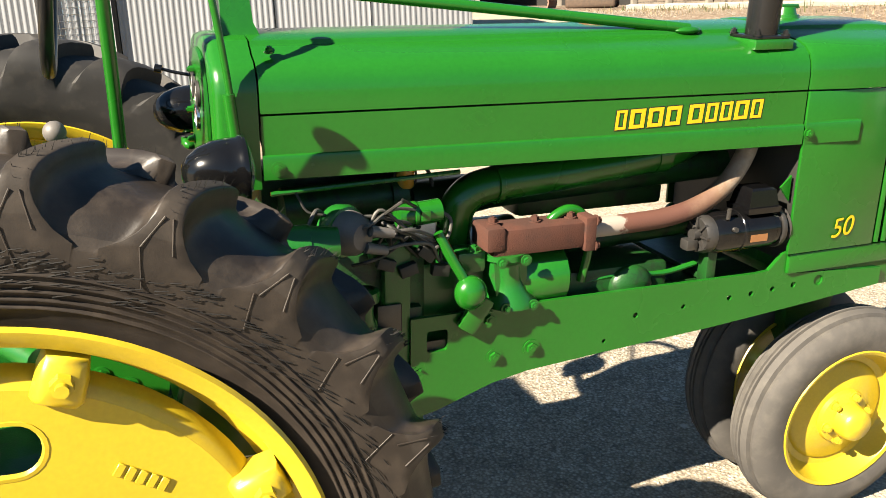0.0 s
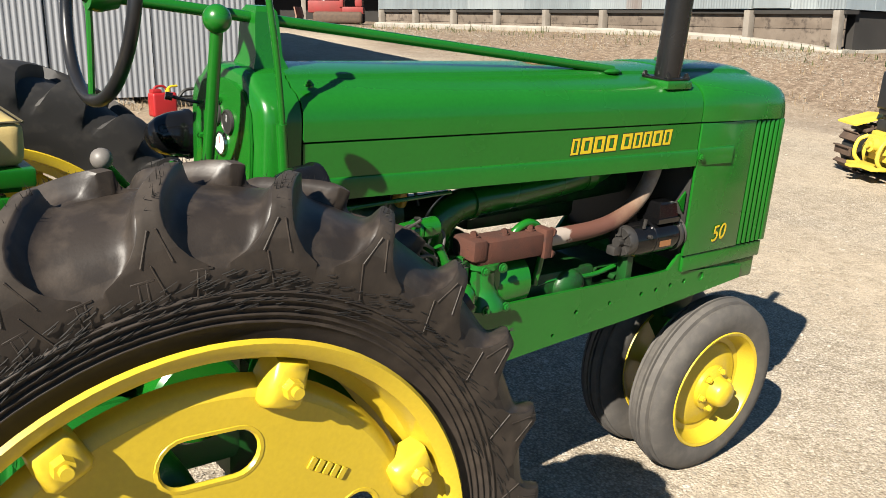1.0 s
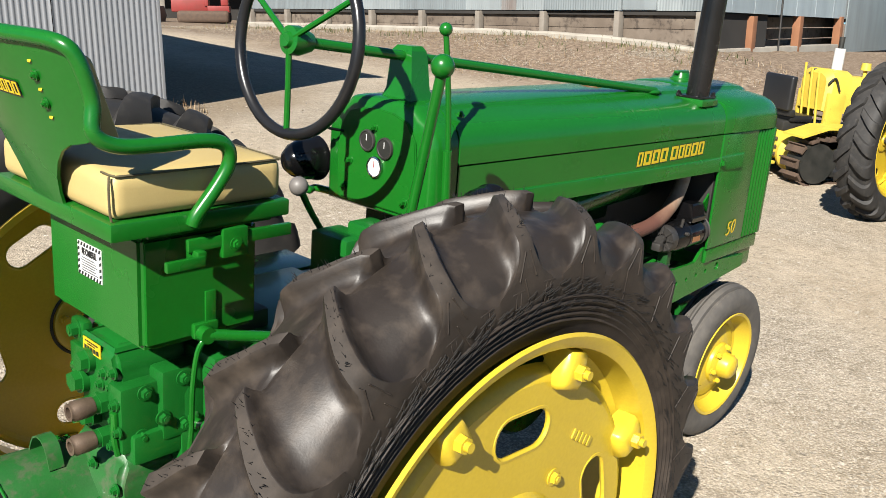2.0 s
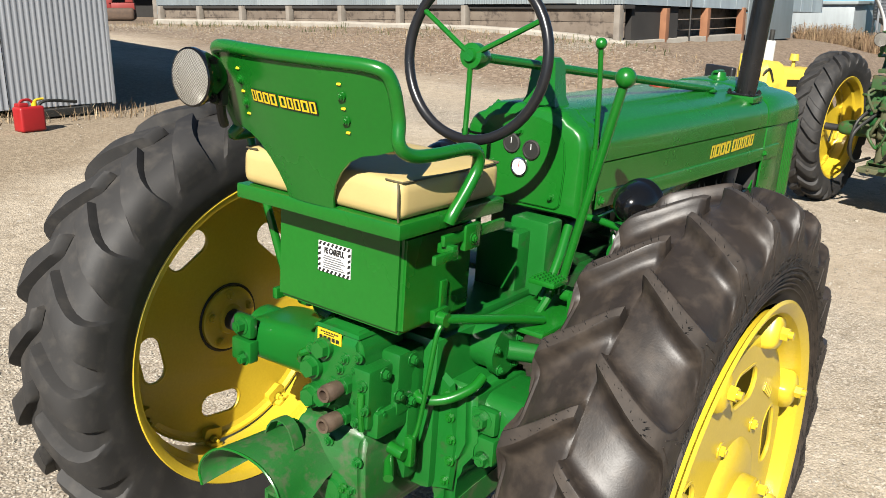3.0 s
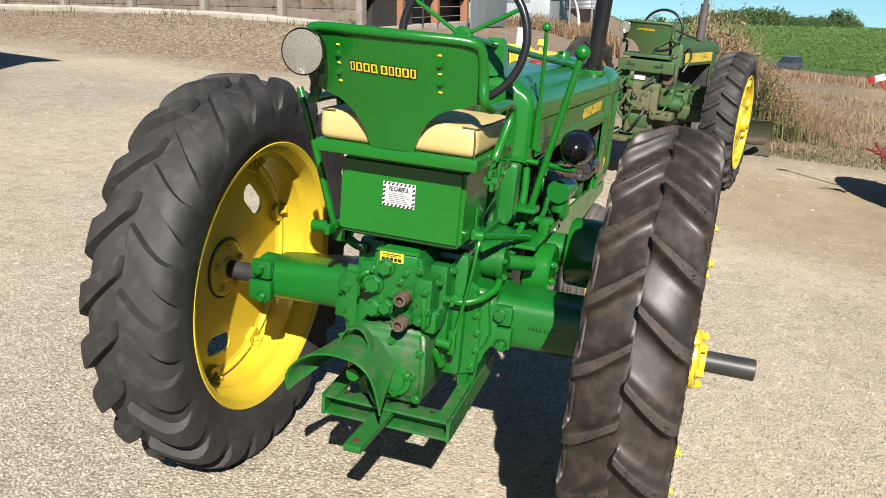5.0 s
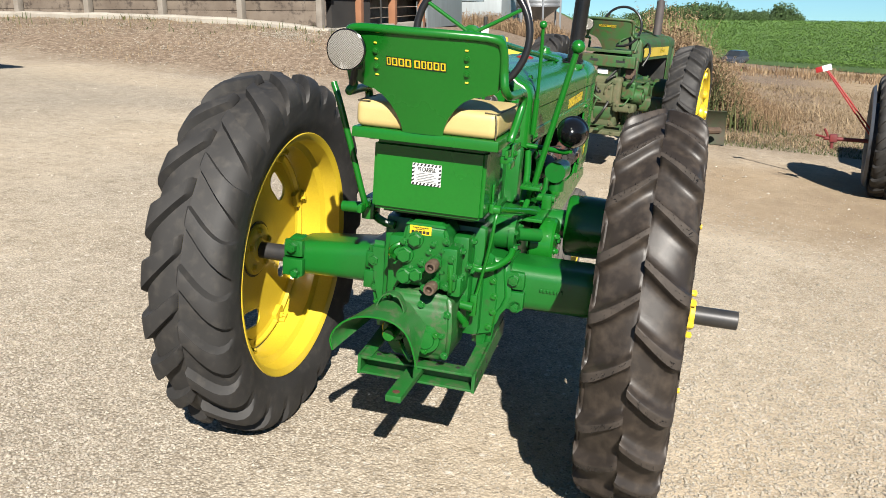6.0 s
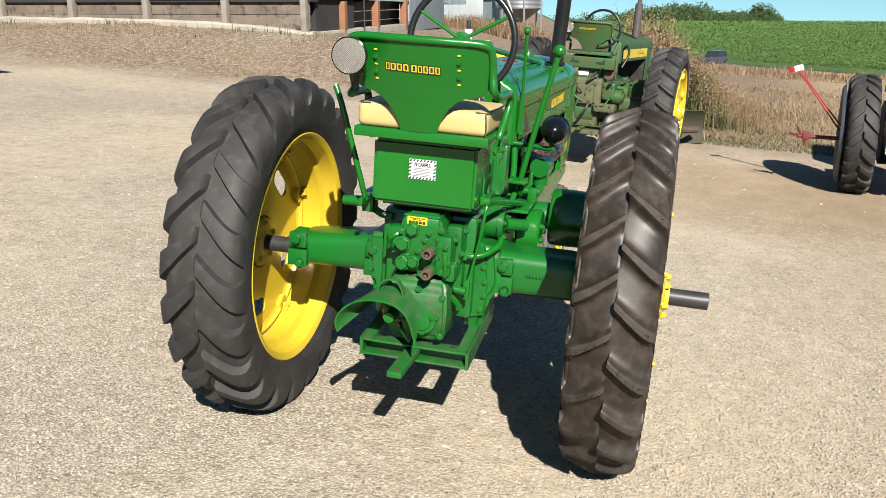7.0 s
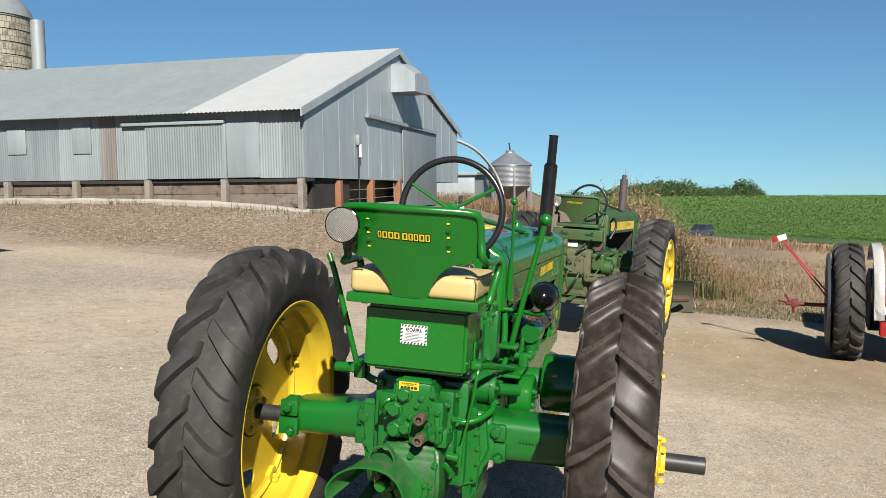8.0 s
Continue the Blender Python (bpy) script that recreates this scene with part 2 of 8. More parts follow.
def skin(bm, rings, close=False, caps=True, ring_closed=True):
    m = len(rings[0])
    for a, b in zip(rings, rings[1:] + (rings[:1] if close else [])):
        for k in range(m if ring_closed else m - 1):
            j = (k + 1) % m
            try:
                bm.faces.new((a[k], a[j], b[j], b[k]))
            except ValueError:
                pass
    if caps and not close and ring_closed:
        bm.faces.new(rings[0][::-1])
        bm.faces.new(rings[-1])


def add_loft(bm, sections, caps=True):
    rings = [[bm.verts.new(p) for p in s] for s in sections]
    skin(bm, rings, False, caps)
    return rings


def add_lathe(bm, profile, centre, axis="y", seg=48, start=0.0, closed=False):
    """Turns (offset along the axis, radius) pairs round the axis."""
    c = Vector(centre)
    rings = []
    for k in range(seg):
        a = start + 2 * math.pi * k / seg
        ca, sa = math.cos(a), math.sin(a)
        ring = []
        for o, r in profile:
            ring.append(bm.verts.new(c + Vector({"x": (o, r * ca, r * sa), "y": (r * ca, o, r * sa), "z": (r * ca, r * sa, o)}[axis])))
        rings.append(ring)
    skin(bm, rings, True, False, closed)
    return rings


def add_ball(bm, c, r, sx=1, sy=1, sz=1, u=16, v=10):
    return bmesh.ops.create_uvsphere(bm, u_segments=u, v_segments=v, radius=r, matrix=Matrix.LocRotScale(c, None, (sx, sy, sz)))["verts"]


def add_plate(bm, outer, holes, t0, t1, axis="y", bevel=0.0):
    """A flat plate with holes: 2D outlines, between two places along the axis."""
    def place(u, v, w):
        return {"y": (u, w, v), "x": (w, u, v), "z": (u, v, w)}[axis]
    tmp = bmesh.new()
    for loop in [outer] + list(holes):
        vs = [tmp.verts.new(place(u, v, t0)) for u, v in loop]
        for i in range(len(vs)):
            tmp.edges.new((vs[i], vs[(i + 1) % len(vs)]))
    bmesh.ops.triangle_fill(tmp, use_beauty=True, use_dissolve=False, edges=tmp.edges[:])
    out = bmesh.ops.extrude_face_region(tmp, geom=tmp.faces[:])
    step = {"y": (0, t1 - t0, 0), "x": (t1 - t0, 0, 0), "z": (0, 0, t1 - t0)}[axis]
    bmesh.ops.translate(tmp, vec=step, verts=[g for g in out["geom"] if isinstance(g, bmesh.types.BMVert)])
    if bevel:
        es = [e for e in tmp.edges if len(e.link_faces) == 2 and e.calc_face_angle(0) > 0.6]
        bmesh.ops.bevel(tmp, geom=es, offset=bevel, segments=2, affect="EDGES")
    me = bpy.data.meshes.new("tmp")
    tmp.to_mesh(me)
    tmp.free()
    n = len(bm.verts)
    bm.from_mesh(me)
    bpy.data.meshes.remove(me)
    bm.verts.ensure_lookup_table()
    return bm.verts[n:]


def ngon(cx, cy, rx, ry=None, n=16, a0=0.0):
    ry = rx if ry is None else ry
    return [(cx + rx * math.cos(a0 + 2 * math.pi * k / n), cy + ry * math.sin(a0 + 2 * math.pi * k / n)) for k in range(n)]


def slot_outline(cx, cy, half_w, half_h, r, turn=0.0, n=5):
    pts = []
    for sx, sy, a0 in ((1, 1, 0), (-1, 1, 90), (-1, -1, 180), (1, -1, 270)):
        for k in range(n):
            a = radians(a0 + 90 * k / (n - 1))
            pts.append((sx * (half_w - r) + r * math.cos(a), sy * (half_h - r) + r * math.sin(a)))
    c, s = math.cos(turn), math.sin(turn)
    return [(cx + c * x - s * y, cy + s * x + c * y) for x, y in pts]


def add_bolt(bm, p, d, r=0.011, h=0.009, washer=True):
    p, d = Vector(p), Vector(d).normalized()
    if washer:
        add_rod(bm, p - d * 0.002, p + d * 0.002, r * 1.45, seg=14)
    add_rod(bm, p + d * 0.002, p + d * h, r, r * 0.94, seg=6)
    add_rod(bm, p + d * h, p + d * (h + 0.003), r * 0.5, seg=8)


def bolts(name, places, d, r, material, parent, label=""):
    for p in places:
        bm = bmesh.new()
        add_bolt(bm, p, d, r)
        part(name, bm, material, parent, label)


def smooth_step(a, b, x):
    t = min(1.0, max(0.0, (x - a) / (b - a)))
    return t * t * (3 - 2 * t)


def lettering(name, text, size, m, material, parent, label="", shear=0.0, depth=0.0004, bold=0.0):
    cu = bpy.data.curves.new(name, "FONT")
    cu.body, cu.size, cu.shear, cu.extrude = text, size, shear, depth
    cu.offset = bold
    cu.align_x, cu.align_y = "CENTER", "CENTER"
    tmp = bpy.data.objects.new("tmp", cu)
    scene.collection.objects.link(tmp)
    me = bpy.data.meshes.new_from_object(tmp.evaluated_get(bpy.context.evaluated_depsgraph_get()))
    bpy.data.objects.remove(tmp)
    me.materials.clear()
    me.materials.append(material)
    ob = new(name, me)
    ob.parent, ob.matrix_basis = parent, m
    return tagged(ob, label)

# ---- the green row-crop tractor; its frame: x ahead, y to its left, z up, origin on the ground under the rear axle ----
tractor = thing("tractor", TR, "restored green row-crop tractor with yellow wheels on gravel", "tractor", "tractors in the yard")
AXLE_Z = 0.71


def rear_tyre(parent, cy, lugs, lug, phase, material, label, name="tyre"):
    """A worn tyre: each half is one moulded sheet with low rounded chevron lugs, their middle ends leading as the wheel rolls ahead."""
    bm = bmesh.new()
    pitch = 2 * math.pi / lugs
    # carcass (across, radius), lug top across, share of the lug's height, half widths of its top and foot, swing round the wheel
    rows = ((.000, .698, .000, .05, .016, .030, .000), (.005, .698, .005, .70, .027, .035, .006), (.014, .698, .014, 1.0, .030, .037, .020), (.042, .696, .043, 1.0, .031, .038, .059), (.070, .694, .072, 1.0, .033, .041, .100),
            (.092, .690, .096, 1.0, .036, .044, .131), (.112, .684, .118, 1.0, .039, .048, .158), (.130, .672, .141, .96, .043, .053, .181), (.142, .658, .155, .84, .048, .059, .194), (.150, .643, .162, .60, .053, .065, .201), (.1545, .624, .162, .28, .060, .070, .204), (.1570, .606, .1580, .06, .064, .074, .205),
            (.157, .596, .157, 0, .064, .074, .205), (.155, .565, .155, 0, .064, .074, .205), (.147, .535, .147, 0, .064, .074, .205), (.137, .512, .137, 0, .064, .074, .205), (.130, .492, .130, 0, .064, .074, .205))
    for s in (-1, 1):
        grid = []
        for ub, rb, ut, h, wt, wb, da in rows:
            line = []
            for k in range(lugs):
                a0 = phase + pitch * (k + (0.5 if s > 0 else 0.0)) + da
                wear = .90 + .16 * noise.noise(Vector((k * 1.7, s * 3.1, ub * 9)))
                gap = pitch * rb - 2 * wb
                for w, up in ((-wb, 0), (-(wb + wt) * .5, .58), (-wt, .97), (-wt * .6, 1), (0, 1), (wt * .6, 1), (wt, .95), ((wb + wt) * .5, .50), (wb, 0), (wb + gap * .33, -.04), (wb + gap * .67, -.04)):
                    up *= h * wear
                    r, u, a = rb + lug * up, ub + (ut - ub) * max(up, 0) / max(h, .05), a0 + w / rb
                    line.append(bm.verts.new((r * math.cos(a), cy + s * u, AXLE_Z + r * math.sin(a))))
            grid.append(line)
        skin(bm, [g for g in grid], False, False)
    return part(name, bm, material, parent, label, sharp=32)


def fresh_tyre(parent, cy, lugs, phase, label, name="tyre"):
    """A tyre with deep narrow lugs: each half is a sheet whose columns follow the lugs and the scalloped hollows between them."""
    bm = bmesh.new()
    pitch = 2 * math.pi / lugs
    sweep = ((0.0, .0), (.03, .030), (.07, .068), (.108, .102), (.136, .122), (.149, .128), (.1565, .130), (.30, .130))

    def turn(u):
        for (u0, a0), (u1, a1) in zip(sweep, sweep[1:]):
            if u <= u1:
                return a0 + (a1 - a0) * (u - u0) / (u1 - u0)

    # way across (0 middle, 1 foot of the hollow), hollow floor, lug top, rise of the lug
    rows = ((0.0, (.000, .7000), (-.006, .7200), 0.0), (.02, (.003, .7000), (-.004, .728), .45), (.05, (.007, .7000), (-.001, .736), .95), (.07, (.011, .6998), (.011, .738), 1.0), (.20, (.032, .6990), (.034, .7375), 1.0), (.34, (.056, .6965), (.060, .7355), 1.0), (.47, (.080, .6920), (.086, .7315), 1.0),
            (.58, (.102, .6850), (.111, .7255), 1.0), (.66, (.118, .6770), (.130, .7185), 1.0), (.73, (.130, .6690), (.146, .7090), 1.0), (.77, (.1365, .6640), (.1535, .7010), 1.0), (.82, (.1430, .6560), (.1580, .6890), 1.0), (.88, (.1490, .6450), (.1605, .6740), 1.0), (.93, (.1535, .6350), (.1615, .6580), 1.0), (.97, (.1568, .6270), (.1618, .6420), 1.0), (1.0, (.1600, .6200), (.1617, .6260), 1.0),
            (1.0, (.1612, .6160), (.1616, .6170), 1.0), (1.0, (.160, .595), (.160, .595), 1.0))
    bead = []
    for r in (.578, .566, .554, .542, .530):     # bead rings moulded on the sidewall
        u = .1605 - (.595 - r) * .10 if r > .56 else .157 - (.566 - r) * .26
        bead += [(u - .0015, r + .0036), (u + .0030, r + .0008), (u + .0030, r - .0008), (u - .0015, r - .0036)]
    rows += tuple((1.0, p, p, 1.0) for p in bead + [(.140, .514), (.131, .492)])
    # across one pitch: how far through the hollow, and how much of the lug is left there
    hollow = ((0.0, 1.0), (.020, .93), (.05, .66), (.09, .36), (.14, .16), (.21, .06), (.32, .012), (.52, 0.0), (.66, .0), (.78, .02), (.87, .10), (.925, .28), (.96, .62), (.985, .95), (1.0, 1.0))
    for s in (-1, 1):
        grid = []
        for v, (uf, rf), (ut, rt), rise in rows:
            half = .052 + (.030 * smooth_step(.1, .7, v))
            if v > .70:
                half = .5 - (.5 - half) * math.sqrt(max(0.0, 1 - ((v - .70) / .305) ** 3.4))
            half = min(half, .46)
            line = []
            for k in range(lugs):
                base = phase + pitch * (k + (0.5 if s > 0 else 0.0))
                cols = [(-half, 1.0), (-half * .45, 1.0), (half * .45, 1.0)] + [(half + (1 - 2 * half) * q, h) for q, h in hollow[:-1]]
                for p, h in cols:
                    h *= rise if h == 1.0 else rise * rise
                    u, r = uf + (ut - uf) * h, rf + (rt - rf) * h
                    if s > 0 and v < .93:        # the inner shoulder falls away more
                        r -= .018 * smooth_step(0, .10, u) * smooth_step(.93, .80, v)
                    a = base + turn(u if v < .99 else .2) + p * pitch
                    line.append(bm.verts.new((r * math.cos(a), cy + s * u * .915, AXLE_Z + r * math.sin(a))))
            grid.append(line)
        n = len(grid[0])
        per = n // lugs
        for i in range(len(rows) - 1):
            for j in range(n):
                f = bm.faces.new((grid[i][j], grid[i + 1][j], grid[i + 1][(j + 1) % n], grid[i][(j + 1) % n]))
                c = j % per
                f.material_index = 0 if rows[i][0] >= .93 else (1 if c < 3 and rows[i][0] >= .05 else 2)
    return part(name, bm, [RUBBER_NEW, RUBBER_TOP, RUBBER_HOLLOW], parent, label, sharp=42)


def rear_wheel(cy, side, clamps, slots_at, tyre_args, dish=.098):
    """side: +1 when the wheel's outer face looks to +y. The disc is the part, the rest hangs under it."""
    face = cy + side * dish
    bm = bmesh.new()
    slots = [slot_outline(.305 * math.cos(radians(a)), AXLE_Z + .305 * math.sin(radians(a)), .082, .041, .040, radians(a + 90)) for a in slots_at]
    add_plate(bm, ngon(0, AXLE_Z, .40, n=72), [ngon(0, AXLE_Z, .175, n=40)] + slots, face, face - side * .008)
    add_lathe(bm, [(face - cy, .399), (face - cy - side * .004, .412), (face - cy - side * .018, .424), (face - cy - side * .030, .428), (face - cy - side * .030, .420), (face - cy - side * .014, .414), (face - cy - side * .008, .399)], (0, cy, AXLE_Z), "y", 72)
    o = face - cy
    add_lathe(bm, [(o, .176), (o + side * .012, .165), (o + side * .022, .14), (o + side * .026, .10), (o + side * .026, .0), (o - side * .02, .0), (o - side * .012, .10), (o - side * .008, .176)], (0, cy, AXLE_Z), "y", 48)
    wheel = part("rear_wheel", bm, YELLOW, tractor, "yellow pressed-steel rear wheel with hand holes")
    for a in slots_at:       # rolled lips of the hand holes
        bm = bmesh.new()
        lip = slot_outline(.305 * math.cos(radians(a)), AXLE_Z + .305 * math.sin(radians(a)), .084, .043, .042, radians(a + 90), 6)
        add_tube(bm, [(x, face - side * .004, z) for x, z in lip], .006, 6, 1, False, True)
        part("hand_hole_lip", bm, YELLOW, wheel)
    bm = bmesh.new()
    add_lathe(bm, [(-.133, .487), (-.137, .500), (-.131, .506), (-.126, .498), (-.122, .480), (-.06, .470), (-.045, .448), (.045, .448), (.06, .470), (.122, .480), (.126, .498), (.131, .506), (.137, .500), (.133, .487),
                   (.124, .474), (.062, .463), (.046, .441), (-.046, .441), (-.062, .463), (-.124, .474)], (0, cy, AXLE_Z), "y", 96, closed=True)
    part("rim", bm, YELLOW, wheel, "yellow steel rim", sharp=30)
    for a in clamps:
        t = radians(a)
        m = Matrix.Translation((0, cy, AXLE_Z)) @ Matrix.Rotation(-t, 4, "Y")
        bm = bmesh.new()
        outline = [(.385, -.028), (.395, -.036), (.43, -.035), (.466, -.029), (.466, .029), (.43, .035), (.395, .036), (.385, .028)]
        rows = []
        for off, k in ((o - side * .03, 1.0), (o + side * .010, 1.0), (o + side * .024, .86), (o + side * .030, .60)):
            rows.append([((x - .428) * k + .428, off, z * k) for x, z in outline])
        add_loft(bm, rows)
        bmesh.ops.transform(bm, matrix=m, verts=bm.verts)
        cl = part("clamp", bm, YELLOW, wheel, sharp=50)
        bm = bmesh.new()
        add_rod(bm, (.428, o + side * .028, 0), (.428, o + side * .046, 0), .017, .016, seg=6)
        add_rod(bm, (.428, o + side * .046, 0), (.428, o + side * .056, 0), .0095, seg=10)
        bmesh.ops.transform(bm, matrix=m, verts=bm.verts)
        part("nut", bm, YELLOW, cl)
    if len(tyre_args) == 3:
        fresh_tyre(wheel, cy + .012, *tyre_args)
    else:
        rear_tyre(wheel, cy, *tyre_args)
    return wheel


RIGHT_Y, LEFT_Y = -.775, .754
wheel_right = rear_wheel(RIGHT_Y, -1, (118.2, 72, 24, -23, -69, -115, -161, -207), [87 + 72 * k for k in range(5)],
                         (23, radians(65.7 - 11.5) + .062, "new black ribbed tyre with deep chevron lugs"))
wheel_left = rear_wheel(LEFT_Y, 1, (64, 20, -20, -59, -101, -143, 175, 135, 99), [48.5 + 72 * k for k in range(5)],
                        (22, .037, radians(8), RUBBER_WORN, "worn grey-black tyre with rounded lugs"), .069)
# cast hub on the inner face of the left wheel, hub studs on the right
bm = bmesh.new()
add_lathe(bm, [(.0, .108), (-.010, .107), (-.013, .102), (-.015, .085), (-.016, .052), (-.024, .048), (-.026, .036), (.0, .036)], (0, LEFT_Y + .057, AXLE_Z), "y", 40)
hub_l = part("hub", bm, YELLOW, wheel_left)
# rim lugs on the inner side of the left wheel, each with its stud and nut
for a in (64, 20, -20, -59, -101, -143, 175, 135, 99):
    m = Matrix.Translation((0, LEFT_Y + .061, AXLE_Z)) @ Matrix.Rotation(-radians(a), 4, "Y")
    bm = bmesh.new()
    add_loft(bm, [[(.400 + .046 * r, y, t * w) for r, t in ((0, -.6), (.35, -1), (1, -1), (1, 1), (.35, 1), (0, .6))] for y, w in ((0, .030), (-.012, .029), (-.020, .022))])
    add_box(bm, (.428, -.046, -.026), (.444, -.004, .026), .005)
    bmesh.ops.transform(bm, matrix=m, verts=bm.verts)
    rl = part("rim_lug", bm, YELLOW, wheel_left, sharp=40)
    bm = bmesh.new()
    add_bolt(bm, (.421, -.020, 0), (0, -1, 0), .013, .014)
    add_rod(bm, (.421, -.03, 0), (.421, -.050, 0), .006, seg=8)
    bmesh.ops.transform(bm, matrix=m, verts=bm.verts)
    part("nut", bm, YELLOW, rl)
bm = bmesh.new()
add_lathe(bm, [(-.001, .119), (-.004, .117), (-.004, .111), (-.001, .109)], (0, LEFT_Y + .057, AXLE_Z), "y", 40)
part("hub_ring", bm, DARK, wheel_left)
for k in range(5):
    a = radians(20 + 72 * k)
    bm = bmesh.new()
    add_bolt(bm, (.082 * math.cos(a), LEFT_Y + .043, AXLE_Z + .082 * math.sin(a)), (0, -1, 0), .014, .014)
    part("bolt", bm, YELLOW, hub_l)
bm = bmesh.new()
add_lathe(bm, [(.03, .115), (.01, .10), (-.02, .098), (-.03, .085), (-.034, .06), (-.05, .055), (-.052, .036), (0, .036)], (0, RIGHT_Y - .134, AXLE_Z), "y", 40)
hub_r = part("hub", bm, YELLOW, wheel_right)
for k in range(6):
    a = radians(12 + 60 * k)
    bm = bmesh.new()
    add_bolt(bm, (.078 * math.cos(a), RIGHT_Y - .162, AXLE_Z + .078 * math.sin(a)), (0, -1, 0), .013, .020)
    part("bolt", bm, YELLOW, hub_r)
for k in range(4):
    a = radians(-12 + 64 * k)
    bm = bmesh.new()
    add_bolt(bm, (.215 * math.cos(a), RIGHT_Y - .099, AXLE_Z + .215 * math.sin(a)), (0, -1, 0), .013, .012)
    part("bolt", bm, YELLOW, wheel_right)
# raised casting number, kept as plain marks
for k in range(5):
    bm = bmesh.new()
    add_box(bm, (-.006, -.002, -.011), (.006, .002, .011), .001, pose(.190 + .0145 * k, RIGHT_Y - .100, .955 - .009 * k, 0, 32, 0), 1)
    part("casting_mark", bm, YELLOW, wheel_right)
# axle ends
for y0, y1 in ((-1.112, -.88), (.55, .90)):
    bm = bmesh.new()
    add_rod(bm, (0, y0, AXLE_Z), (0, y1, AXLE_Z), .035, seg=32)
    add_lathe(bm, [(y0 - .002, .0), (y0 - .002, .029), (y0 + .004, .0352)], (0, 0, AXLE_Z), "y", 32)
    part("axle", bm, AXLE, tractor, "bare dark steel axle")
# moulding seam lines and rubber whiskers of the new tyre
TYRE_Y = RIGHT_Y + .012
rng = random.Random(4)
bm = bmesh.new()
for k in range(1100):
    s = rng.choice((-1, 1))
    u = rng.uniform(.005, .15)
    swing = .130 * (1 - (1 - min(1, u / .15)) ** 1.5) if u > .1 else u * 1.0
    a = radians(65.7 - 11.5) + .062 + 2 * math.pi / 23 * (rng.randrange(23) + (.5 if s > 0 else 0)) + swing + rng.uniform(-.018, .018)
    r = .738 - .9 * u * u if u < .13 else .715 - (u - .13) * 1.2
    r -= .018 * smooth_step(0, .10, u) if s > 0 else 0
    d = (Vector((math.cos(a), 0, math.sin(a))) + Vector((0, s * (.1 if u < .12 else 1.2), 0))).normalized()
    p = Vector((r * math.cos(a), TYRE_Y + s * (u * .915 + .004), AXLE_Z + r * math.sin(a)))
    q = p + d * rng.uniform(.004, .014) + Vector((rng.uniform(-.004, .004), 0, rng.uniform(-.004, .004)))
    w = d.orthogonal().normalized() * .0011
    vs = [bm.verts.new(v) for v in (p - d * .004 + w, p - d * .004 - w, p - d * .004 + w.cross(d), q)]
    for f in ((0, 1, 3), (1, 2, 3), (2, 0, 3)):
        bm.faces.new([vs[i] for i in f])
part("whisker_fringe", bm, RUBBER_HAIR, wheel_right, "fine rubber moulding whiskers", kind="stuff")
# flat moulding hairs lying on the outer sidewall
bm = bmesh.new()
for k in range(850):
    a = rng.uniform(0, 2 * math.pi)
    r = rng.choice((.560, .572, .586, .594, .602, .612)) + rng.uniform(-.003, .003)
    slant = rng.gauss(-.30, .05)
    L = rng.uniform(.012, .030)
    pts = []
    for t in (0, .5, 1):
        rr, aa = r + L * t * math.sin(slant), a + L * t * math.cos(slant) / r
        u = .1640 if rr > .60 else (.1640 - (.60 - rr) * .10 if rr > .566 else .1605 - (.566 - rr) * .30)
        pts.append((rr, aa, u + .0015 * math.sin(math.pi * t)))
    w = rng.uniform(.0006, .0012)
    vs = [[bm.verts.new(((rr + o) * math.cos(aa), TYRE_Y - u * .915 + .001 * abs(q), AXLE_Z + (rr + o) * math.sin(aa))) for o, q in ((-w, 1), (0, 0), (w, 1))] for rr, aa, u in pts]
    for i in range(2):
        for j in range(2):
            bm.faces.new((vs[i][j], vs[i][j + 1], vs[i + 1][j + 1], vs[i + 1][j]))
part("sidewall_hair", bm, RUBBER_HAIR, wheel_right, "flat rubber moulding hairs on the sidewall", kind="stuff")
# long vent ribs across the sidewall and raised outline marks
for k in range(24):
    a = radians(15 * k + 6)
    bm = bmesh.new()
    p, q = [Vector((r * math.cos(a + da), TYRE_Y - u * .915, AXLE_Z + r * math.sin(a + da))) for r, u, da in ((.585, .1605, -.012), (.640, .1625, .022))]
    add_rod(bm, p, q, .0013, seg=6)
    part("vent_rib", bm, RUBBER_NEW, wheel_right)
for k in range(23):      # two raised ribs on each lug's outer end
    a = radians(65.7 - 11.5) + .062 + .130 + 2 * math.pi / 23 * k
    for d0, d1 in ((-.008, -.034), (.008, .034)):
        bm = bmesh.new()
        p, q = [Vector((r * math.cos(a + d), TYRE_Y - u * .915, AXLE_Z + r * math.sin(a + d))) for r, u, d in ((.688, .1590, d0), (.640, .1622, d1))]
        add_rod(bm, p, q, .0016, seg=6)
        part("lug_rib", bm, RUBBER_NEW, wheel_right)
for k, a in enumerate((121, 113.5, 106, 98.5, 91)):
    t = radians(a)
    bm = bmesh.new()
    for x0, x1, z0, z1 in ((-.016, .016, -.022, -.0185), (-.016, .016, .0185, .022), (-.007, -.0045, -.0185, .0185), (.0045, .007, -.0185, .0185)):
        add_box(bm, (x0, -.0006, z0), (x1, .0010, z1), .0004, None, 1)
    bmesh.ops.transform(bm, matrix=pose(.600 * math.cos(t), TYRE_Y - .1606 * .915, AXLE_Z + .600 * math.sin(t), 2, 90 - a, 0), verts=bm.verts)
    part("sidewall_mark", bm, RUBBER_NEW, wheel_right)


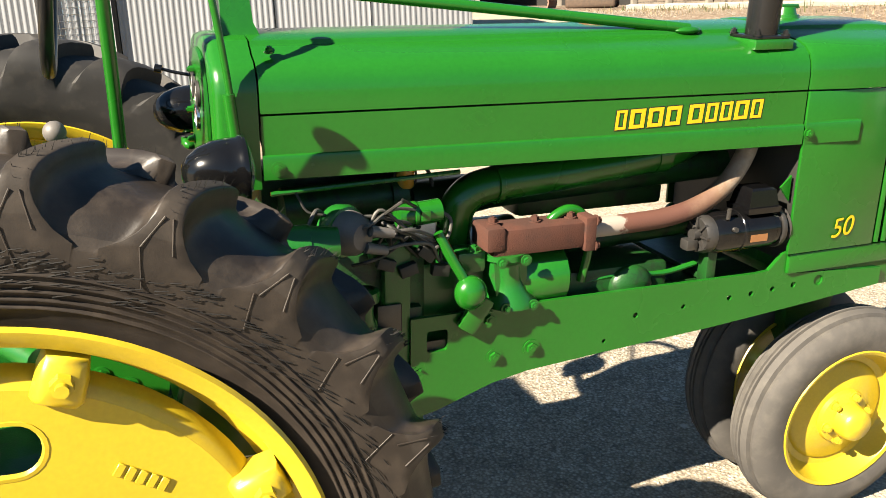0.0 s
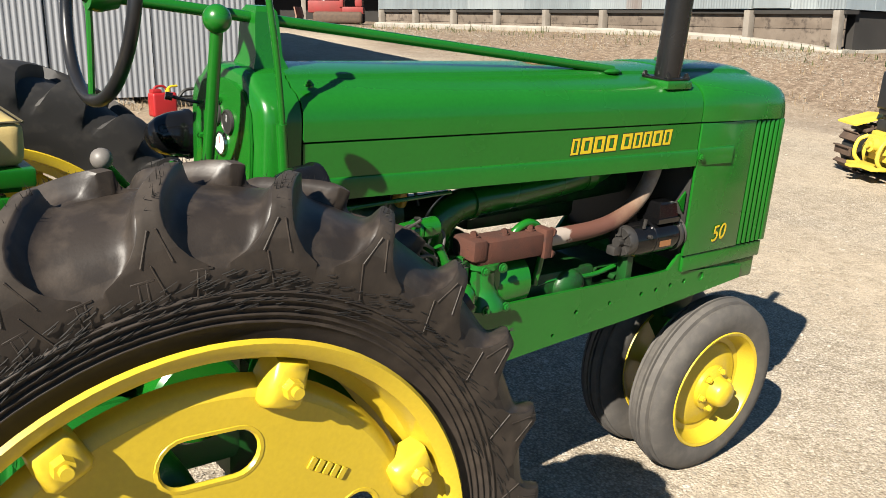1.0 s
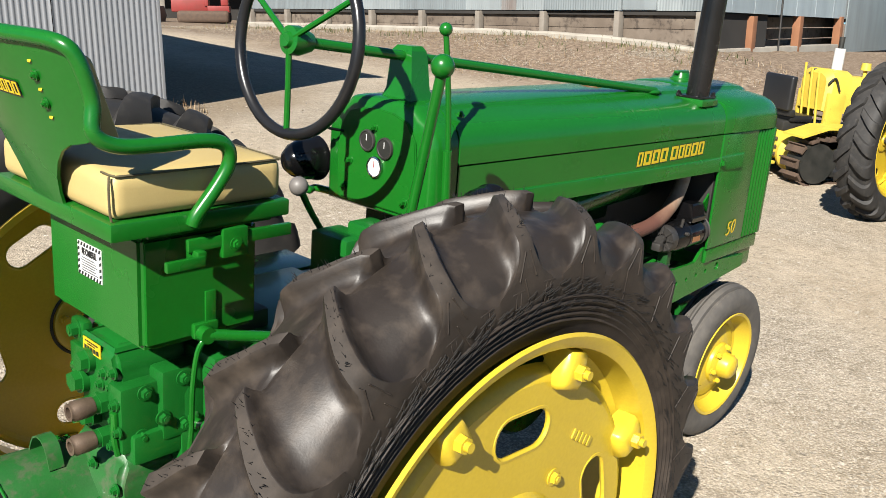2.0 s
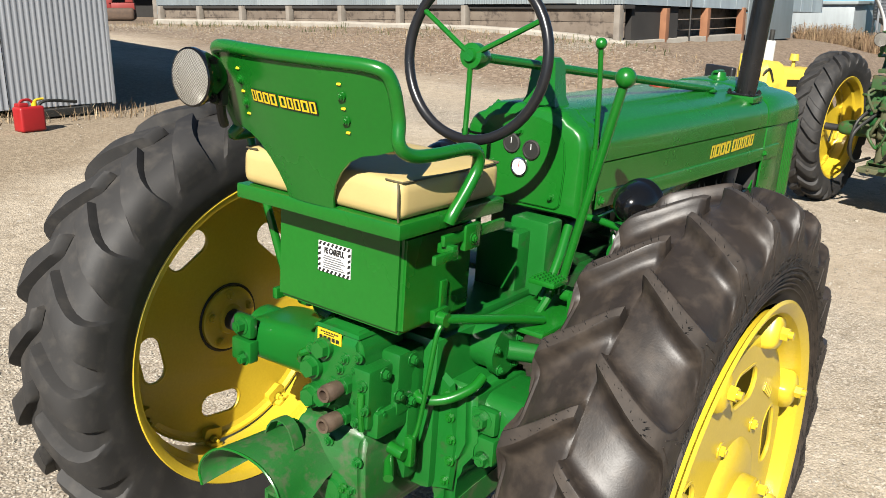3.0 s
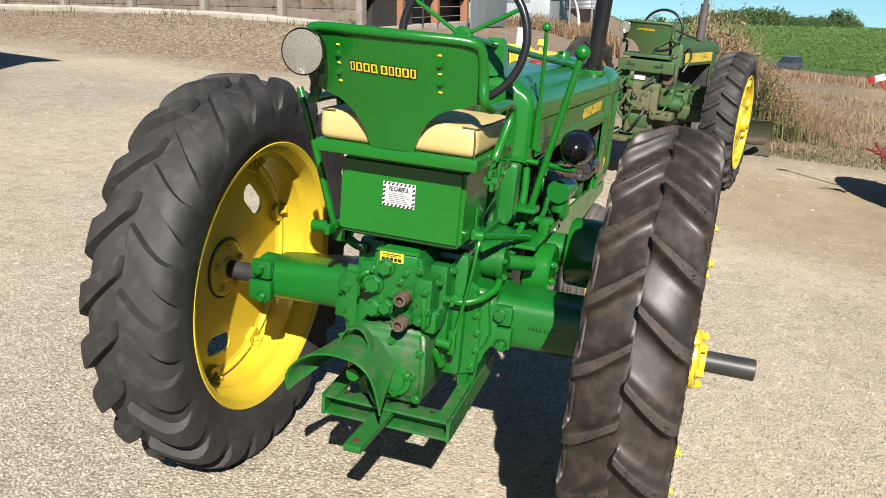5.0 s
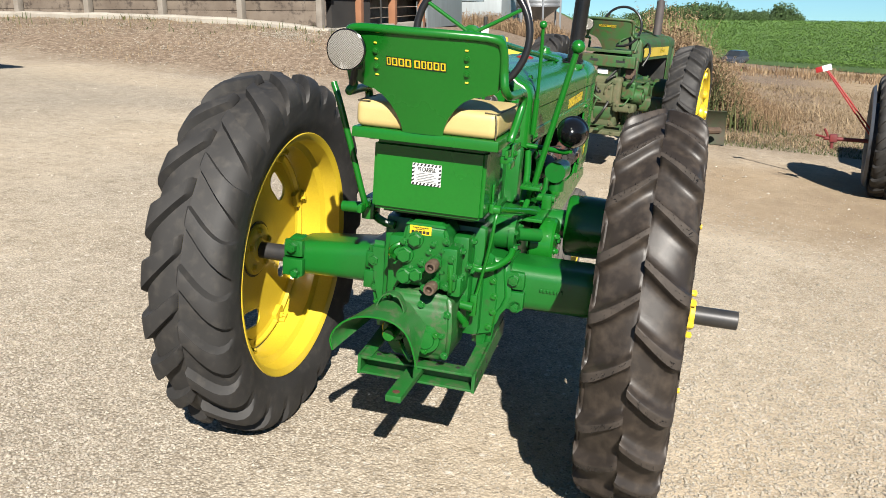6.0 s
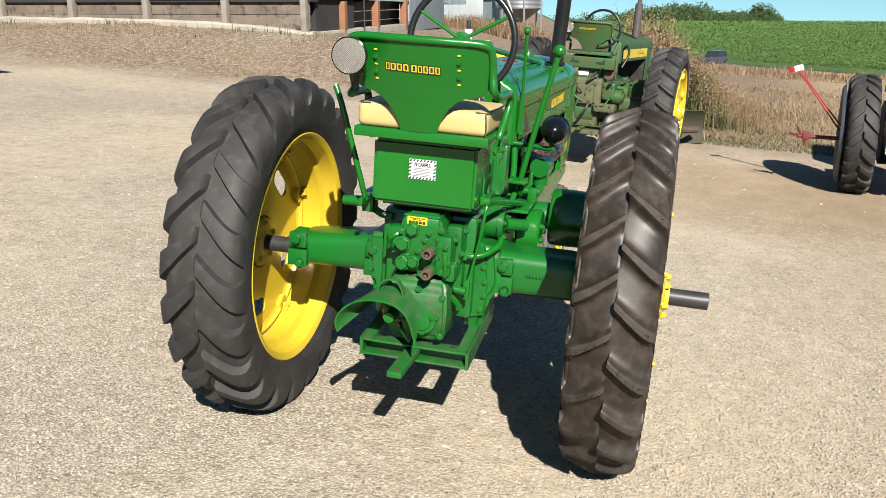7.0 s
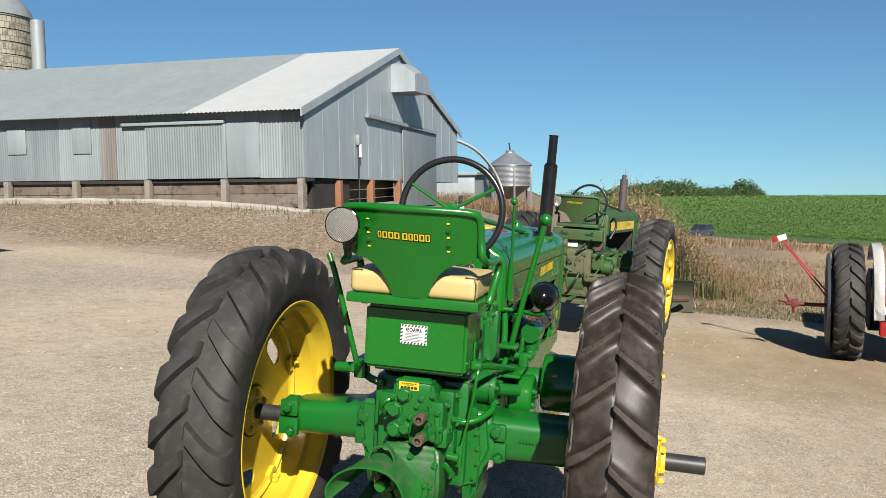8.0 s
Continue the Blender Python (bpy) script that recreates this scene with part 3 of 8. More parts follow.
# ---- front wheels on the narrow front pedestal ----
def front_wheel(side):
    m = pose(*((2.25, -.235) if side < 0 else (2.275, .03)), .335, 0, 0, -2) @ pose(0, 0, 0, side * -3, 0, 0) @ Matrix.Diagonal((1.04, 1.0, 1.04, 1))
    bm = bmesh.new()
    prof = [(-.045, .205), (-.068, .225), (-.078, .262), (-.072, .296), (-.060, .313), (-.052, .322), (-.044, .321), (-.041, .315), (-.037, .315), (-.033, .328), (-.012, .333), (-.009, .324), (-.005, .324), (-.003, .334),
            (.003, .334), (.005, .324), (.009, .324), (.012, .333), (.033, .328), (.037, .315), (.041, .315), (.044, .321), (.052, .322), (.060, .313), (.072, .296), (.078, .262), (.068, .225), (.045, .205)]
    add_lathe(bm, prof, (0, 0, 0), "y", 64)
    w = part("front_wheel", bm, RUBBER_FRONT, tractor, "grey ribbed front tyre on a yellow wheel", sharp=28)
    w.matrix_basis = m
    bm = bmesh.new()
    o = side
    add_lathe(bm, [(o * .066, .226), (o * .072, .222), (o * .068, .212), (o * .036, .200), (o * .012, .184), (o * .008, .165), (o * .014, .160), (o * .018, .150), (o * .032, .110), (o * .040, .085), (o * .040, .0), (-o * .0, .0), (-o * .01, .15), (-o * .04, .200), (-o * .068, .212), (-o * .072, .222), (-o * .066, .226)], (0, 0, 0), "y", 48)
    part("wheel_disc", bm, YELLOW, w, "yellow steel wheel disc")
    bm = bmesh.new()
    add_lathe(bm, [(o * .036, .088), (o * .052, .084), (o * .060, .070), (o * .066, .054), (o * .100, .050), (o * .112, .045), (o * .120, .032), (o * .123, .0)], (0, 0, 0), "y", 28)
    hubcap = part("hub_cap", bm, YELLOW, w)
    for k in range(6):
        a = radians(15 + 60 * k)
        bm = bmesh.new()
        add_bolt(bm, (.071 * math.cos(a), o * .058, .071 * math.sin(a)), (0, o, 0), .011, .018)
        part("bolt", bm, YELLOW, hubcap)
    return w


front_wheel(-1), front_wheel(1)
bm = bmesh.new()
add_box(bm, (2.10, -.10, .66), (2.40, .10, .76), .02)
add_loft(bm, [[(x, y, z) for x, y in ((2.25 - w, -d), (2.25 + w, -d), (2.25 + w, d), (2.25 - w, d))] for z, w, d in ((.67, .10, .085), (.55, .075, .07))])
add_loft(bm, [[(x, y, z) for x, y in ((2.255 - w, c - d), (2.255 + w, c - d), (2.255 + w, c + d), (2.255 - w, c + d))] for z, w, d, c in ((.56, .072, .065, -.03), (.42, .06, .03, -.10), (.34, .055, .025, -.10), (.30, .05, .02, -.10))])
add_rod(bm, (2.25, -.19, .335), (2.27, .0, .335), .035, seg=16)
part("front_pedestal", bm, GREEN_CAST, tractor)

# ---- hood, cowl and shroud ----
def half_width(x):
    return .213 + (.283 - .213) * (x - .53) / 1.40 if x < 1.93 else .283 + .006 * smooth_step(1.93, 2.1, x)


def shell(sections, t=.004):
    """Closed cross-sections from open ones: out along the skin and back inside it."""
    out = []
    for x, pts in sections:
        cy, cz = 0, 1.30
        inner = []
        for y, z in pts:
            d = Vector((cy - y, cz - z)).normalized() * t
            inner.append((x, y + d.x, z + d.y))
        out.append([(x, y, z) for y, z in pts] + inner[::-1])
    return out


def hood_section(x, low, rise=0.0):
    w = half_width(x)
    right = [(w, low), (w, 1.385 + rise), (w - .004, 1.410 + rise), (w - .014, 1.432 + rise), (w - .032, 1.449 + rise), (w - .060, 1.461 + rise), (.142, 1.473 + rise), (.132, 1.477 + rise), (.126, 1.486 + rise), (.112, 1.491 + rise), (.06, 1.497 + rise), (0, 1.499 + rise)]
    return [(-y, z) for y, z in right] + [(y, z) for y, z in right[-2::-1]]


bm = bmesh.new()
xs = [.535, .7, .95, 1.2, 1.45, 1.7, 1.931]
add_loft(bm, shell([(x, hood_section(x, 1.343)) for x in xs]))
hood = part("hood", bm, GREEN, tractor, "green enamelled hood", sharp=25)
for s in (-1, 1):
    bm = bmesh.new()
    add_loft(bm, [[(x, s * half_width(x), 1.200), (x, s * half_width(x), 1.338), (x, s * (half_width(x) - .004), 1.338), (x, s * (half_width(x) - .004), 1.200)] for x in xs])
    sp = part("hood_side", bm, GREEN, tractor, "green side panel of the hood")
    bm = bmesh.new()
    add_loft(bm, [[(x, s * (half_width(x) + o), z) for o, z in ((.0, 1.199), (.0045, 1.201), (.0055, 1.248), (.004, 1.2525), (.0, 1.2545))] for x in xs])
    part("hood_strip", bm, GREEN, sp, sharp=30)
    bm = bmesh.new()
    add_loft(bm, [[(x, s * (half_width(x) + o), z) for o, z in ((.0, 1.199), (.0045, 1.201), (.0055, 1.252), (.004, 1.2565), (.0, 1.2585))] for x in (1.937, 2.0, 2.10, 2.118)])
    part("hood_strip", bm, GREEN, sp, sharp=30)
    for x, z in ((.566, 1.224), (1.948, 1.229)):
        bm = bmesh.new()
        add_bolt(bm, (x, s * (half_width(x) + .006), z), (0, s, 0), .011, .009)
        part("bolt", bm, GREEN, sp)
    bm = bmesh.new()
    add_bolt(bm, (.566, s * .175, 1.470), (0, s * .4, 1), .009, .007)
    part("bolt", bm, GREEN, hood)


def word_bars(spans, at, height, parent, thick=.0008, lean=0.0, name="decal"):
    """A word's place as plain hollow yellow bars with a dark edge; at(u, v, w) gives a point on the panel."""
    for lo, hi in spans:
        k = min(hi - lo, height) * .27
        for mat_, g, t in ((INK, .0022, thick), (DECAL, 0.0, thick * 2)):
            bm = bmesh.new()
            outer = ((lo - g, -g), (hi + g, -g), (hi + g, height + g), (lo - g, height + g))
            inner = ((lo + k + g, k * .8 + g), (hi - k - g, k * .8 + g), (hi - k - g, height - k * .8 - g), (lo + k + g, height - k * .8 - g))
            vs = [[bm.verts.new(at(u + lean * v, v, w)) for u, v in loop] for loop in (outer, inner) for w in (0.0, t)]
            for i in range(4):
                j = (i + 1) % 4
                bm.faces.new((vs[1][i], vs[1][j], vs[3][j], vs[3][i]))
                bm.faces.new((vs[0][i], vs[0][j], vs[1][j], vs[1][i]))
                bm.faces.new((vs[2][j], vs[2][i], vs[3][i], vs[3][j]))
            part(name, bm, mat_, parent, "", flat=True)


def spans_of(total, widths, gap, word_gap_after):
    out, u = [], 0.0
    for i, w in enumerate(widths):
        out.append((u, u + w))
        u += w + (word_gap_after if i == 3 else gap)
    k = total / out[-1][1]
    return [(a * k, b * k) for a, b in out]


LETTERS = spans_of(1.0, (.7, 1.0, 1.0, 1.0, 1.0, .8, .8, .95, .8), .22, .55)
for s in (-1, 1):
    word_bars([(a * .418, b * .418) for a, b in LETTERS], lambda u, v, w: (1.376 + u, s * (half_width(1.376 + u) + .0003 + w), 1.266 + .012 * u / .418 + v), .047, hood, lean=.08)

# cowl ahead of the driver
bm = bmesh.new()
cowl = []
for x, k, low in ((.440, .90, 1.19), (.446, .955, 1.185), (.458, .985, 1.18), (.49, 1.0, 1.18), (.531, 1.0, 1.18)):
    pts = [(y * k * .99, 1.345 + (z - 1.345) * k if z > 1.345 else z) for y, z in hood_section(.53, low)]
    cowl.append([(x, y, z) for y, z in pts])
add_loft(bm, cowl)
cowl_ob = part("cowl", bm, GREEN, tractor, "green dash cowl", sharp=40)
bm = bmesh.new()
add_plate(bm, [(y, z) for y, z in [(-.135, 1.20), (-.150, 1.215), (-.155, 1.33), (-.145, 1.40), (-.115, 1.445), (-.06, 1.462), (0, 1.466), (.06, 1.462), (.115, 1.445), (.145, 1.40), (.155, 1.33), (.150, 1.215), (.135, 1.20)]], [], .432, .441, "x", .003)
dash = part("dash_panel", bm, GREEN, cowl_ob, "green dash panel")
for y, z, face in ((.030, 1.377, DARK), (-.040, 1.366, DARK), (-.004, 1.309, WHITE)):
    bm = bmesh.new()
    add_lathe(bm, [(.431, .030), (.425, .029), (.424, .025), (.427, .023)], (0, y, z), "x", 28)
    g = part("gauge", bm, CHROME if face is WHITE else STEEL, dash, "round gauge with a bright rim")
    bm = bmesh.new()
    add_rod(bm, (.426, y, z), (.430, y, z), .024, seg=24)
    part("gauge_face", bm, face, g)
    bm = bmesh.new()
    add_box(bm, (.4245, y - .001, z), (.4258, y + .001, z + .017), 0, None)
    part("pointer", bm, WHITE if face is DARK else RED, g)
for y, z in ((.006, 1.415), (-.12, 1.235), (.12, 1.235), (.10, 1.31)):
    bm = bmesh.new()
    add_bolt(bm, (.431, y, z), (-1, 0, 0), .008, .014)
    part("knob", bm, GREEN, dash)
bm = bmesh.new()
add_tube(bm, [(.44, .13, 1.385), (.40, .145, 1.392), (.37, .155, 1.400)], .004, 8)
add_rod(bm, (.372, .154, 1.399), (.356, .159, 1.402), .010, .010, 12)
part("choke_knob", bm, BLACK, dash, "black pull knob")

# front shroud and grille
bm = bmesh.new()
rows = []
for x, low, k, rise in ((1.936, 1.343, 1.0, .002), (1.95, 1.343, 1.012, .005), (2.10, 1.341, 1.015, .006), (2.28, 1.340, 1.012, .004), (2.36, 1.338, 1.0, -.002), (2.405, 1.336, .975, -.014), (2.428, 1.336, .94, -.035)):
    rows.append([(x, y * k, z) for y, z in hood_section(x, low, rise)])
add_loft(bm, rows)
shroud = part("front_shroud", bm, GREEN, tractor, "green radiator shroud cap", sharp=32)
for s in (-1, 1):
    bm = bmesh.new()
    add_box(bm, (1.937, s * .277, .893), (2.238, s * .287, 1.338), .003)
    add_box(bm, (2.385, s * .250, .893), (2.412, s * .287, 1.336), .004)
    side = part("shroud_side", bm, GREEN, tractor, "green side panel of the radiator shroud")
    for k in range(5):
        bm = bmesh.new()
        add_box(bm, (-.003, -.012, .895), (.011, .013, 1.335), .003, pose(2.252 + .028 * k, s * .275, 0, 0, 0, s * 18))
        part("grille_fin", bm, GREEN, side)
    bm = bmesh.new()
    add_box(bm, (2.24, s * .235, .90), (2.39, s * .245, 1.335), 0)
    part("grille_backing", bm, DARK, side)
bm = bmesh.new()
for k in range(14):
    y = -.235 + .036 * k
    add_box(bm, (2.400, y - .006, .90), (2.412, y + .006, 1.335), .002)
add_box(bm, (2.398, -.02, .90), (2.420, .02, 1.335), .004)
part("front_grille", bm, GREEN, shroud)
bm = bmesh.new()
add_box(bm, (1.95, -.265, .86), (2.16, .265, 1.44), .005)
part("radiator_core", bm, DARK, tractor)
bm = bmesh.new()
add_box(bm, (1.950, -.283, .832), (2.402, .283, .891), .008)
add_box(bm, (1.985, -.272, .752), (2.395, .272, .835), .014)
part("bottom_tank", bm, GREEN, tractor, "green radiator bottom tank")
for x, y, z in ((1.925, -.262, 1.075), (1.915, -.262, .96)):
    bm = bmesh.new()
    vs = [bm.verts.new(v) for v in ((1.938, y, z - .035), (1.938, y, z + .035), (1.905, y, z + .004), (1.938, y + .006, z - .035), (1.938, y + .006, z + .035), (1.905, y + .006, z + .004))]
    for f in ((0, 1, 2), (3, 5, 4), (0, 2, 5, 3), (2, 1, 4, 5), (1, 0, 3, 4)):
        bm.faces.new([vs[i] for i in f])
    part("shroud_tab", bm, GREEN, shroud)
bm = bmesh.new()
add_rod(bm, (2.075, .0, 1.495), (2.075, .0, 1.512), .045, .042, 24)
add_rod(bm, (2.075, .0, 1.512), (2.075, .0, 1.532), .036, .030, 10)
add_box(bm, (2.03, -.010, 1.528), (2.12, .010, 1.540), .004)
part("radiator_cap", bm, GREEN, tractor)
bm = bmesh.new()
add_rod(bm, (1.462, .008, 1.488), (1.462, .008, 1.502), .046, .044, 28)
add_rod(bm, (1.462, .008, 1.502), (1.462, .008, 1.507), .038, .032, 28)
part("fuel_cap", bm, RED, tractor, "red fuel tank cap")
lettering("model_number", "50", .078, pose(2.112, -.2905, .953, 90, -6, 0), DECAL, shroud, "yellow painted number", .25)

# exhaust stack, leaning a little to the right
S0, S1 = Vector((1.823, -.208, 1.462)), Vector((1.823, -.230, 2.078))
bm = bmesh.new()
way = (S1 - S0).normalized()
add_rod(bm, S0, S0 + way * .435, .041, .041, 28)
add_rod(bm, S0 + way * .435, S0 + way * .452, .041, .027, 28)
add_rod(bm, S0 + way * .45, S1, .027, .027, 24)
add_rod(bm, S1 - way * .004, S1 + way * .002, .0285, .0285, 24)
stack = part("exhaust_riser", bm, BLACK_PIPE, tractor, "black upright exhaust pipe")
bm = bmesh.new()
add_box(bm, (1.765, -.262, 1.445), (1.885, -.145, 1.470), .004)
part("stack_base", bm, GREEN, stack)
bm = bmesh.new()
add_box(bm, (1.772, -.255, 1.470), (1.878, -.150, 1.479), .003)
for dx, dy in ((-.045, -.045), (.045, -.045), (-.045, .045), (.045, .045)):
    add_bolt(bm, (1.824 + dx, -.202 + dy, 1.480), (0, 0, 1), .008, .01)
part("stack_flange", bm, BLACK_PIPE, stack)

# ---- frame rails and engine ----
RAIL = [(.862, .835), (1.28, .838), (1.85, .842), (1.894, .846), (1.915, .868), (1.935, .890), (1.952, .897), (1.972, .893), (1.975, .830), (2.29, .815), (2.29, .765), (2.05, .735), (1.72, .699), (1.40, .672), (1.176, .650), (1.08, .630), (.99, .600), (.93, .580), (.879, .570), (.862, .573)]


def rail(side, holes):
    bm = bmesh.new()
    vs = add_plate(bm, RAIL, holes, side * .222, side * .234, "y")
    for v in vs:
        v.co.y += side * .045 * max(0, v.co.x - 1.1)
    return part("frame_rail", bm, GREEN, tractor, "green frame rail with bolt holes" if holes else "")


HOLES = [(1.485, .765, .008), (1.630, .772, .007), (1.775, .780, .008), (1.845, .784, .008), (1.915, .790, .008), (1.985, .795, .009), (2.070, .800, .016), (1.395, .703, .006)]
rail_r = rail(-1, [slot_outline(.930, .770, .027, .028, .008)] + [ngon(x, z, r, n=10) for x, z, r in HOLES])
rail(1, [])
bm = bmesh.new()
add_box(bm, (.905, -.2205, .742), (.957, -.216, .765), .0)
part("serial_plate", bm, STEEL, rail_r, "small bare metal plate behind a slot")
bolts("bolt", ((1.083, -.236, .703), (1.186, -.240, .714)), (0, -1, 0), .016, GREEN, rail_r)
bm = bmesh.new()
add_bolt(bm, (.885, -.235, .70), (0, -1, 0), .004, .004, False)
part("bolt", bm, GREEN, rail_r)

bm = bmesh.new()
add_box(bm, (.36, -.19, .50), (.92, .19, 1.00), .03)
add_box(bm, (.55, -.15, .98), (.88, .15, 1.02), .03)
add_box(bm, (.84, -.215, .58), (.90, .215, .86), .01)
part("main_case", bm, SHADED_OILY, tractor, "green cast-iron main case")
bm = bmesh.new()
add_box(bm, (.90, -.185, .70), (1.16, .185, .955), .02)
add_lathe(bm, [(1.13, .0), (1.13, .098), (1.285, .098), (1.30, .085), (1.30, .0)], (0, -.105, .865), "x", 28)
add_lathe(bm, [(1.13, .0), (1.13, .098), (1.285, .098), (1.30, .085), (1.30, .0)], (0, .105, .865), "x", 28)
add_loft(bm, [[(1.06 + dx, y, .80), (1.16 + dx * .3, y, .80), (1.165, y, .965), (1.075, y, .965)] for y, dx in ((-.235, .03), (-.17, .0))])
add_bolt(bm, (1.03, -.215, .985), (0, 0, 1), .013, .012)
add_box(bm, (.985, -.225, .93), (1.06, -.15, .985), .012)
part("cylinder_block", bm, GREEN_CAST, tractor, "green cylinder block")
bm = bmesh.new()
add_box(bm, (1.30, -.19, .66), (1.62, .17, .885), .02)
add_box(bm, (1.58, -.17, .68), (1.66, .17, .815), .02)
add_ball(bm, (1.50, -.19, .83), .055, 1.2, .6, 1)
part("cylinder_head", bm, SHADED_OILY, tractor)
bm = bmesh.new()
add_tube(bm, [(1.02, -.10, .96), (1.02, -.11, 1.03), (1.035, -.12, 1.085), (1.10, -.12, 1.118), (1.30, -.11, 1.13), (1.55, -.10, 1.15), (1.70, -.08, 1.17), (1.80, -.05, 1.22)], .045, 18, 5)
add_lathe(bm, [(1.12, .046), (1.122, .050), (1.135, .050), (1.137, .046)], (0, -.12, 1.121), "x", 20)
add_lathe(bm, [(1.60, .046), (1.602, .051), (1.64, .051), (1.642, .046)], (0, -.093, 1.157), "x", 20)
add_tube(bm, [(1.10, .06, 1.02), (1.40, .05, 1.07), (1.75, .04, 1.11), (1.92, .03, 1.14)], .030, 14)
part("intake_pipe", bm, GREEN, tractor, "green air intake pipes")
bm = bmesh.new()
add_tube(bm, [(1.245, -.175, .99), (1.255, -.185, 1.035), (1.30, -.19, 1.058), (1.345, -.19, 1.035), (1.362, -.195, .96), (1.345, -.195, .86)], .0125, 10)
part("water_pipe", bm, GREEN, tractor)
bm = bmesh.new()
add_rod(bm, (.95, .03, 1.055), (1.93, .03, 1.09), .048, seg=20)
part("fan_shaft_housing", bm, SHADED_OILY, tractor)
bm = bmesh.new()
add_rod(bm, (1.25, -.03, .90), (1.90, -.03, .93), .028, seg=14)
part("oil_pipe", bm, SHADED_OILY, tractor)
for name, lo, hi, bev in (("head_casting", (.93, .06, 1.00), (1.30, .19, 1.08), .03), ("manifold_casting", (1.28, .06, .965), (1.76, .19, 1.05), .02), ("generator_bracket", (1.70, -.25, .82), (1.73, -.21, .93), .004),
                          ("crankcase_front", (1.55, -.14, .70), (1.80, .14, .80), .03), ("radiator_shelf", (1.75, -.20, .80), (1.93, .20, .82), .006)):
    bm = bmesh.new()
    add_box(bm, lo, hi, bev)
    part(name, bm, SHADED_OILY, tractor)
bm = bmesh.new()
add_box(bm, (1.068, -.245, .968), (1.325, -.150, 1.038), .014)
add_box(bm, (1.050, -.250, .985), (1.10, -.150, 1.046), .010)
add_box(bm, (1.318, -.252, .960), (1.350, -.145, 1.050), .007)
for x, z in ((1.085, 1.046), (1.20, 1.040), (1.30, 1.040)):
    add_bolt(bm, (x, -.20, z), (0, 0, 1), .011, .012)
for z in (.972, 1.038):
    add_bolt(bm, (1.350, -.242, z), (1, 0, 0), .010, .012)
manifold = part("exhaust_manifold", bm, RUST, tractor, "rusty exhaust manifold")
bm = bmesh.new()
add_tube(bm, [(1.350, -.200, 1.004), (1.45, -.202, 1.006), (1.58, -.205, 1.012), (1.68, -.208, 1.035), (1.755, -.208, 1.080), (1.805, -.205, 1.135), (1.835, -.200, 1.20), (1.838, -.195, 1.30), (1.83, -.195, 1.46)], .026, 18, 6)
part("exhaust_pipe", bm, PIPE_BURNT, manifold, "rusty bent exhaust pipe with a flaking pale band", sharp=60)

bm = bmesh.new()
add_loft(bm, [[(cx + r * 1.15 * math.cos(a), -.212 + r * math.sin(a), z) for a in (2 * math.pi * k / 16 for k in range(16))] for z, r, cx in ((.972, .046, 1.115), (.958, .047, 1.115), (.945, .034, 1.118), (.905, .033, 1.122), (.875, .040, 1.128), (.848, .058, 1.135), (.835, .060, 1.135))])
part("manifold_elbow", bm, GREEN_CAST, tractor, "green cast elbow under the manifold", sharp=40)
for x, z in ((1.085, .962), (1.150, .962), (1.10, .842), (1.175, .842)):
    bm = bmesh.new()
    add_bolt(bm, (x, -.262, z), (0, -1, 0), .010, .009)
    part("bolt", bm, GREEN_CAST, manifold)
bm = bmesh.new()
add_lathe(bm, [(1.165, .0), (1.165, .072), (1.180, .078), (1.285, .078), (1.292, .070), (1.292, .0)], (0, -.165, .885), "x", 28)
part("head_cover", bm, GREEN, tractor, "green rounded cylinder head cover", sharp=40)
wires = random.Random(17)
for k in range(9):           # loose ignition leads and cable ends round the distributor
    x0, z0 = wires.uniform(.70, .80), wires.uniform(1.00, 1.12)
    x1, z1 = wires.uniform(.84, .98), wires.uniform(.94, 1.10)
    bm = bmesh.new()
    add_tube(bm, [(x0, -.27, z0), (x0 + .03, -.29 + wires.uniform(-.02, .03), z0 + wires.uniform(-.02, .05)), ((x0 + x1) / 2, -.25, (z0 + z1) / 2 + wires.uniform(-.04, .04)), (x1, -.21, z1)], .0042, 7, 5)
    part("ignition_lead", bm, DARK if k % 3 else WIRE, tractor)
for x, z, a in ((.80, .985, 20), (.855, .965, -15), (.90, 1.00, 40), (.935, .955, 10)):
    bm = bmesh.new()
    add_box(bm, (-.022, -.012, -.014), (.022, .012, .014), .004, pose(x, -.235, z, 0, a, 0))
    part("terminal_block", bm, DARK, tractor)
for pts, r in (([(.60, -.225, 1.17), (.62, -.24, 1.13), (.66, -.25, 1.12)], .003), ([(1.30, -.18, .84), (1.45, -.185, .86), (1.60, -.19, .85), (1.70, -.20, .87)], .008), ([(1.05, -.05, 1.19), (1.25, -.07, 1.205), (1.45, -.06, 1.19)], .006)):
    bm = bmesh.new()
    add_tube(bm, pts, r, 8, 5)
    part("fuel_line", bm, DARK if r < .005 else GREEN, tractor)

# generator
bm = bmesh.new()
add_lathe(bm, [(1.70, .0), (1.70, .050), (1.715, .056), (1.885, .056), (1.89, .052), (1.905, .052), (1.908, .0)], (0, -.235, .965), "x", 32)
add_lathe(bm, [(1.780, .0565), (1.782, .0585), (1.790, .0585), (1.792, .0565)], (0, -.235, .965), "x", 32)
gen = part("generator", bm, BLACK, tractor, "black generator with its regulator box")
bm = bmesh.new()
add_loft(bm, [[(1.845 + sx * a, -.235 + sy * b, z) for sx, sy in ((-1, -1), (1, -1), (1, 1), (-1, 1))] for z, a, b in ((1.018, .052, .045), (1.034, .054, .047), (1.036, .048, .041), (1.078, .040, .034), (1.084, .033, .028))])
part("regulator_box", bm, BLACK, gen, sharp=30)
bm = bmesh.new()
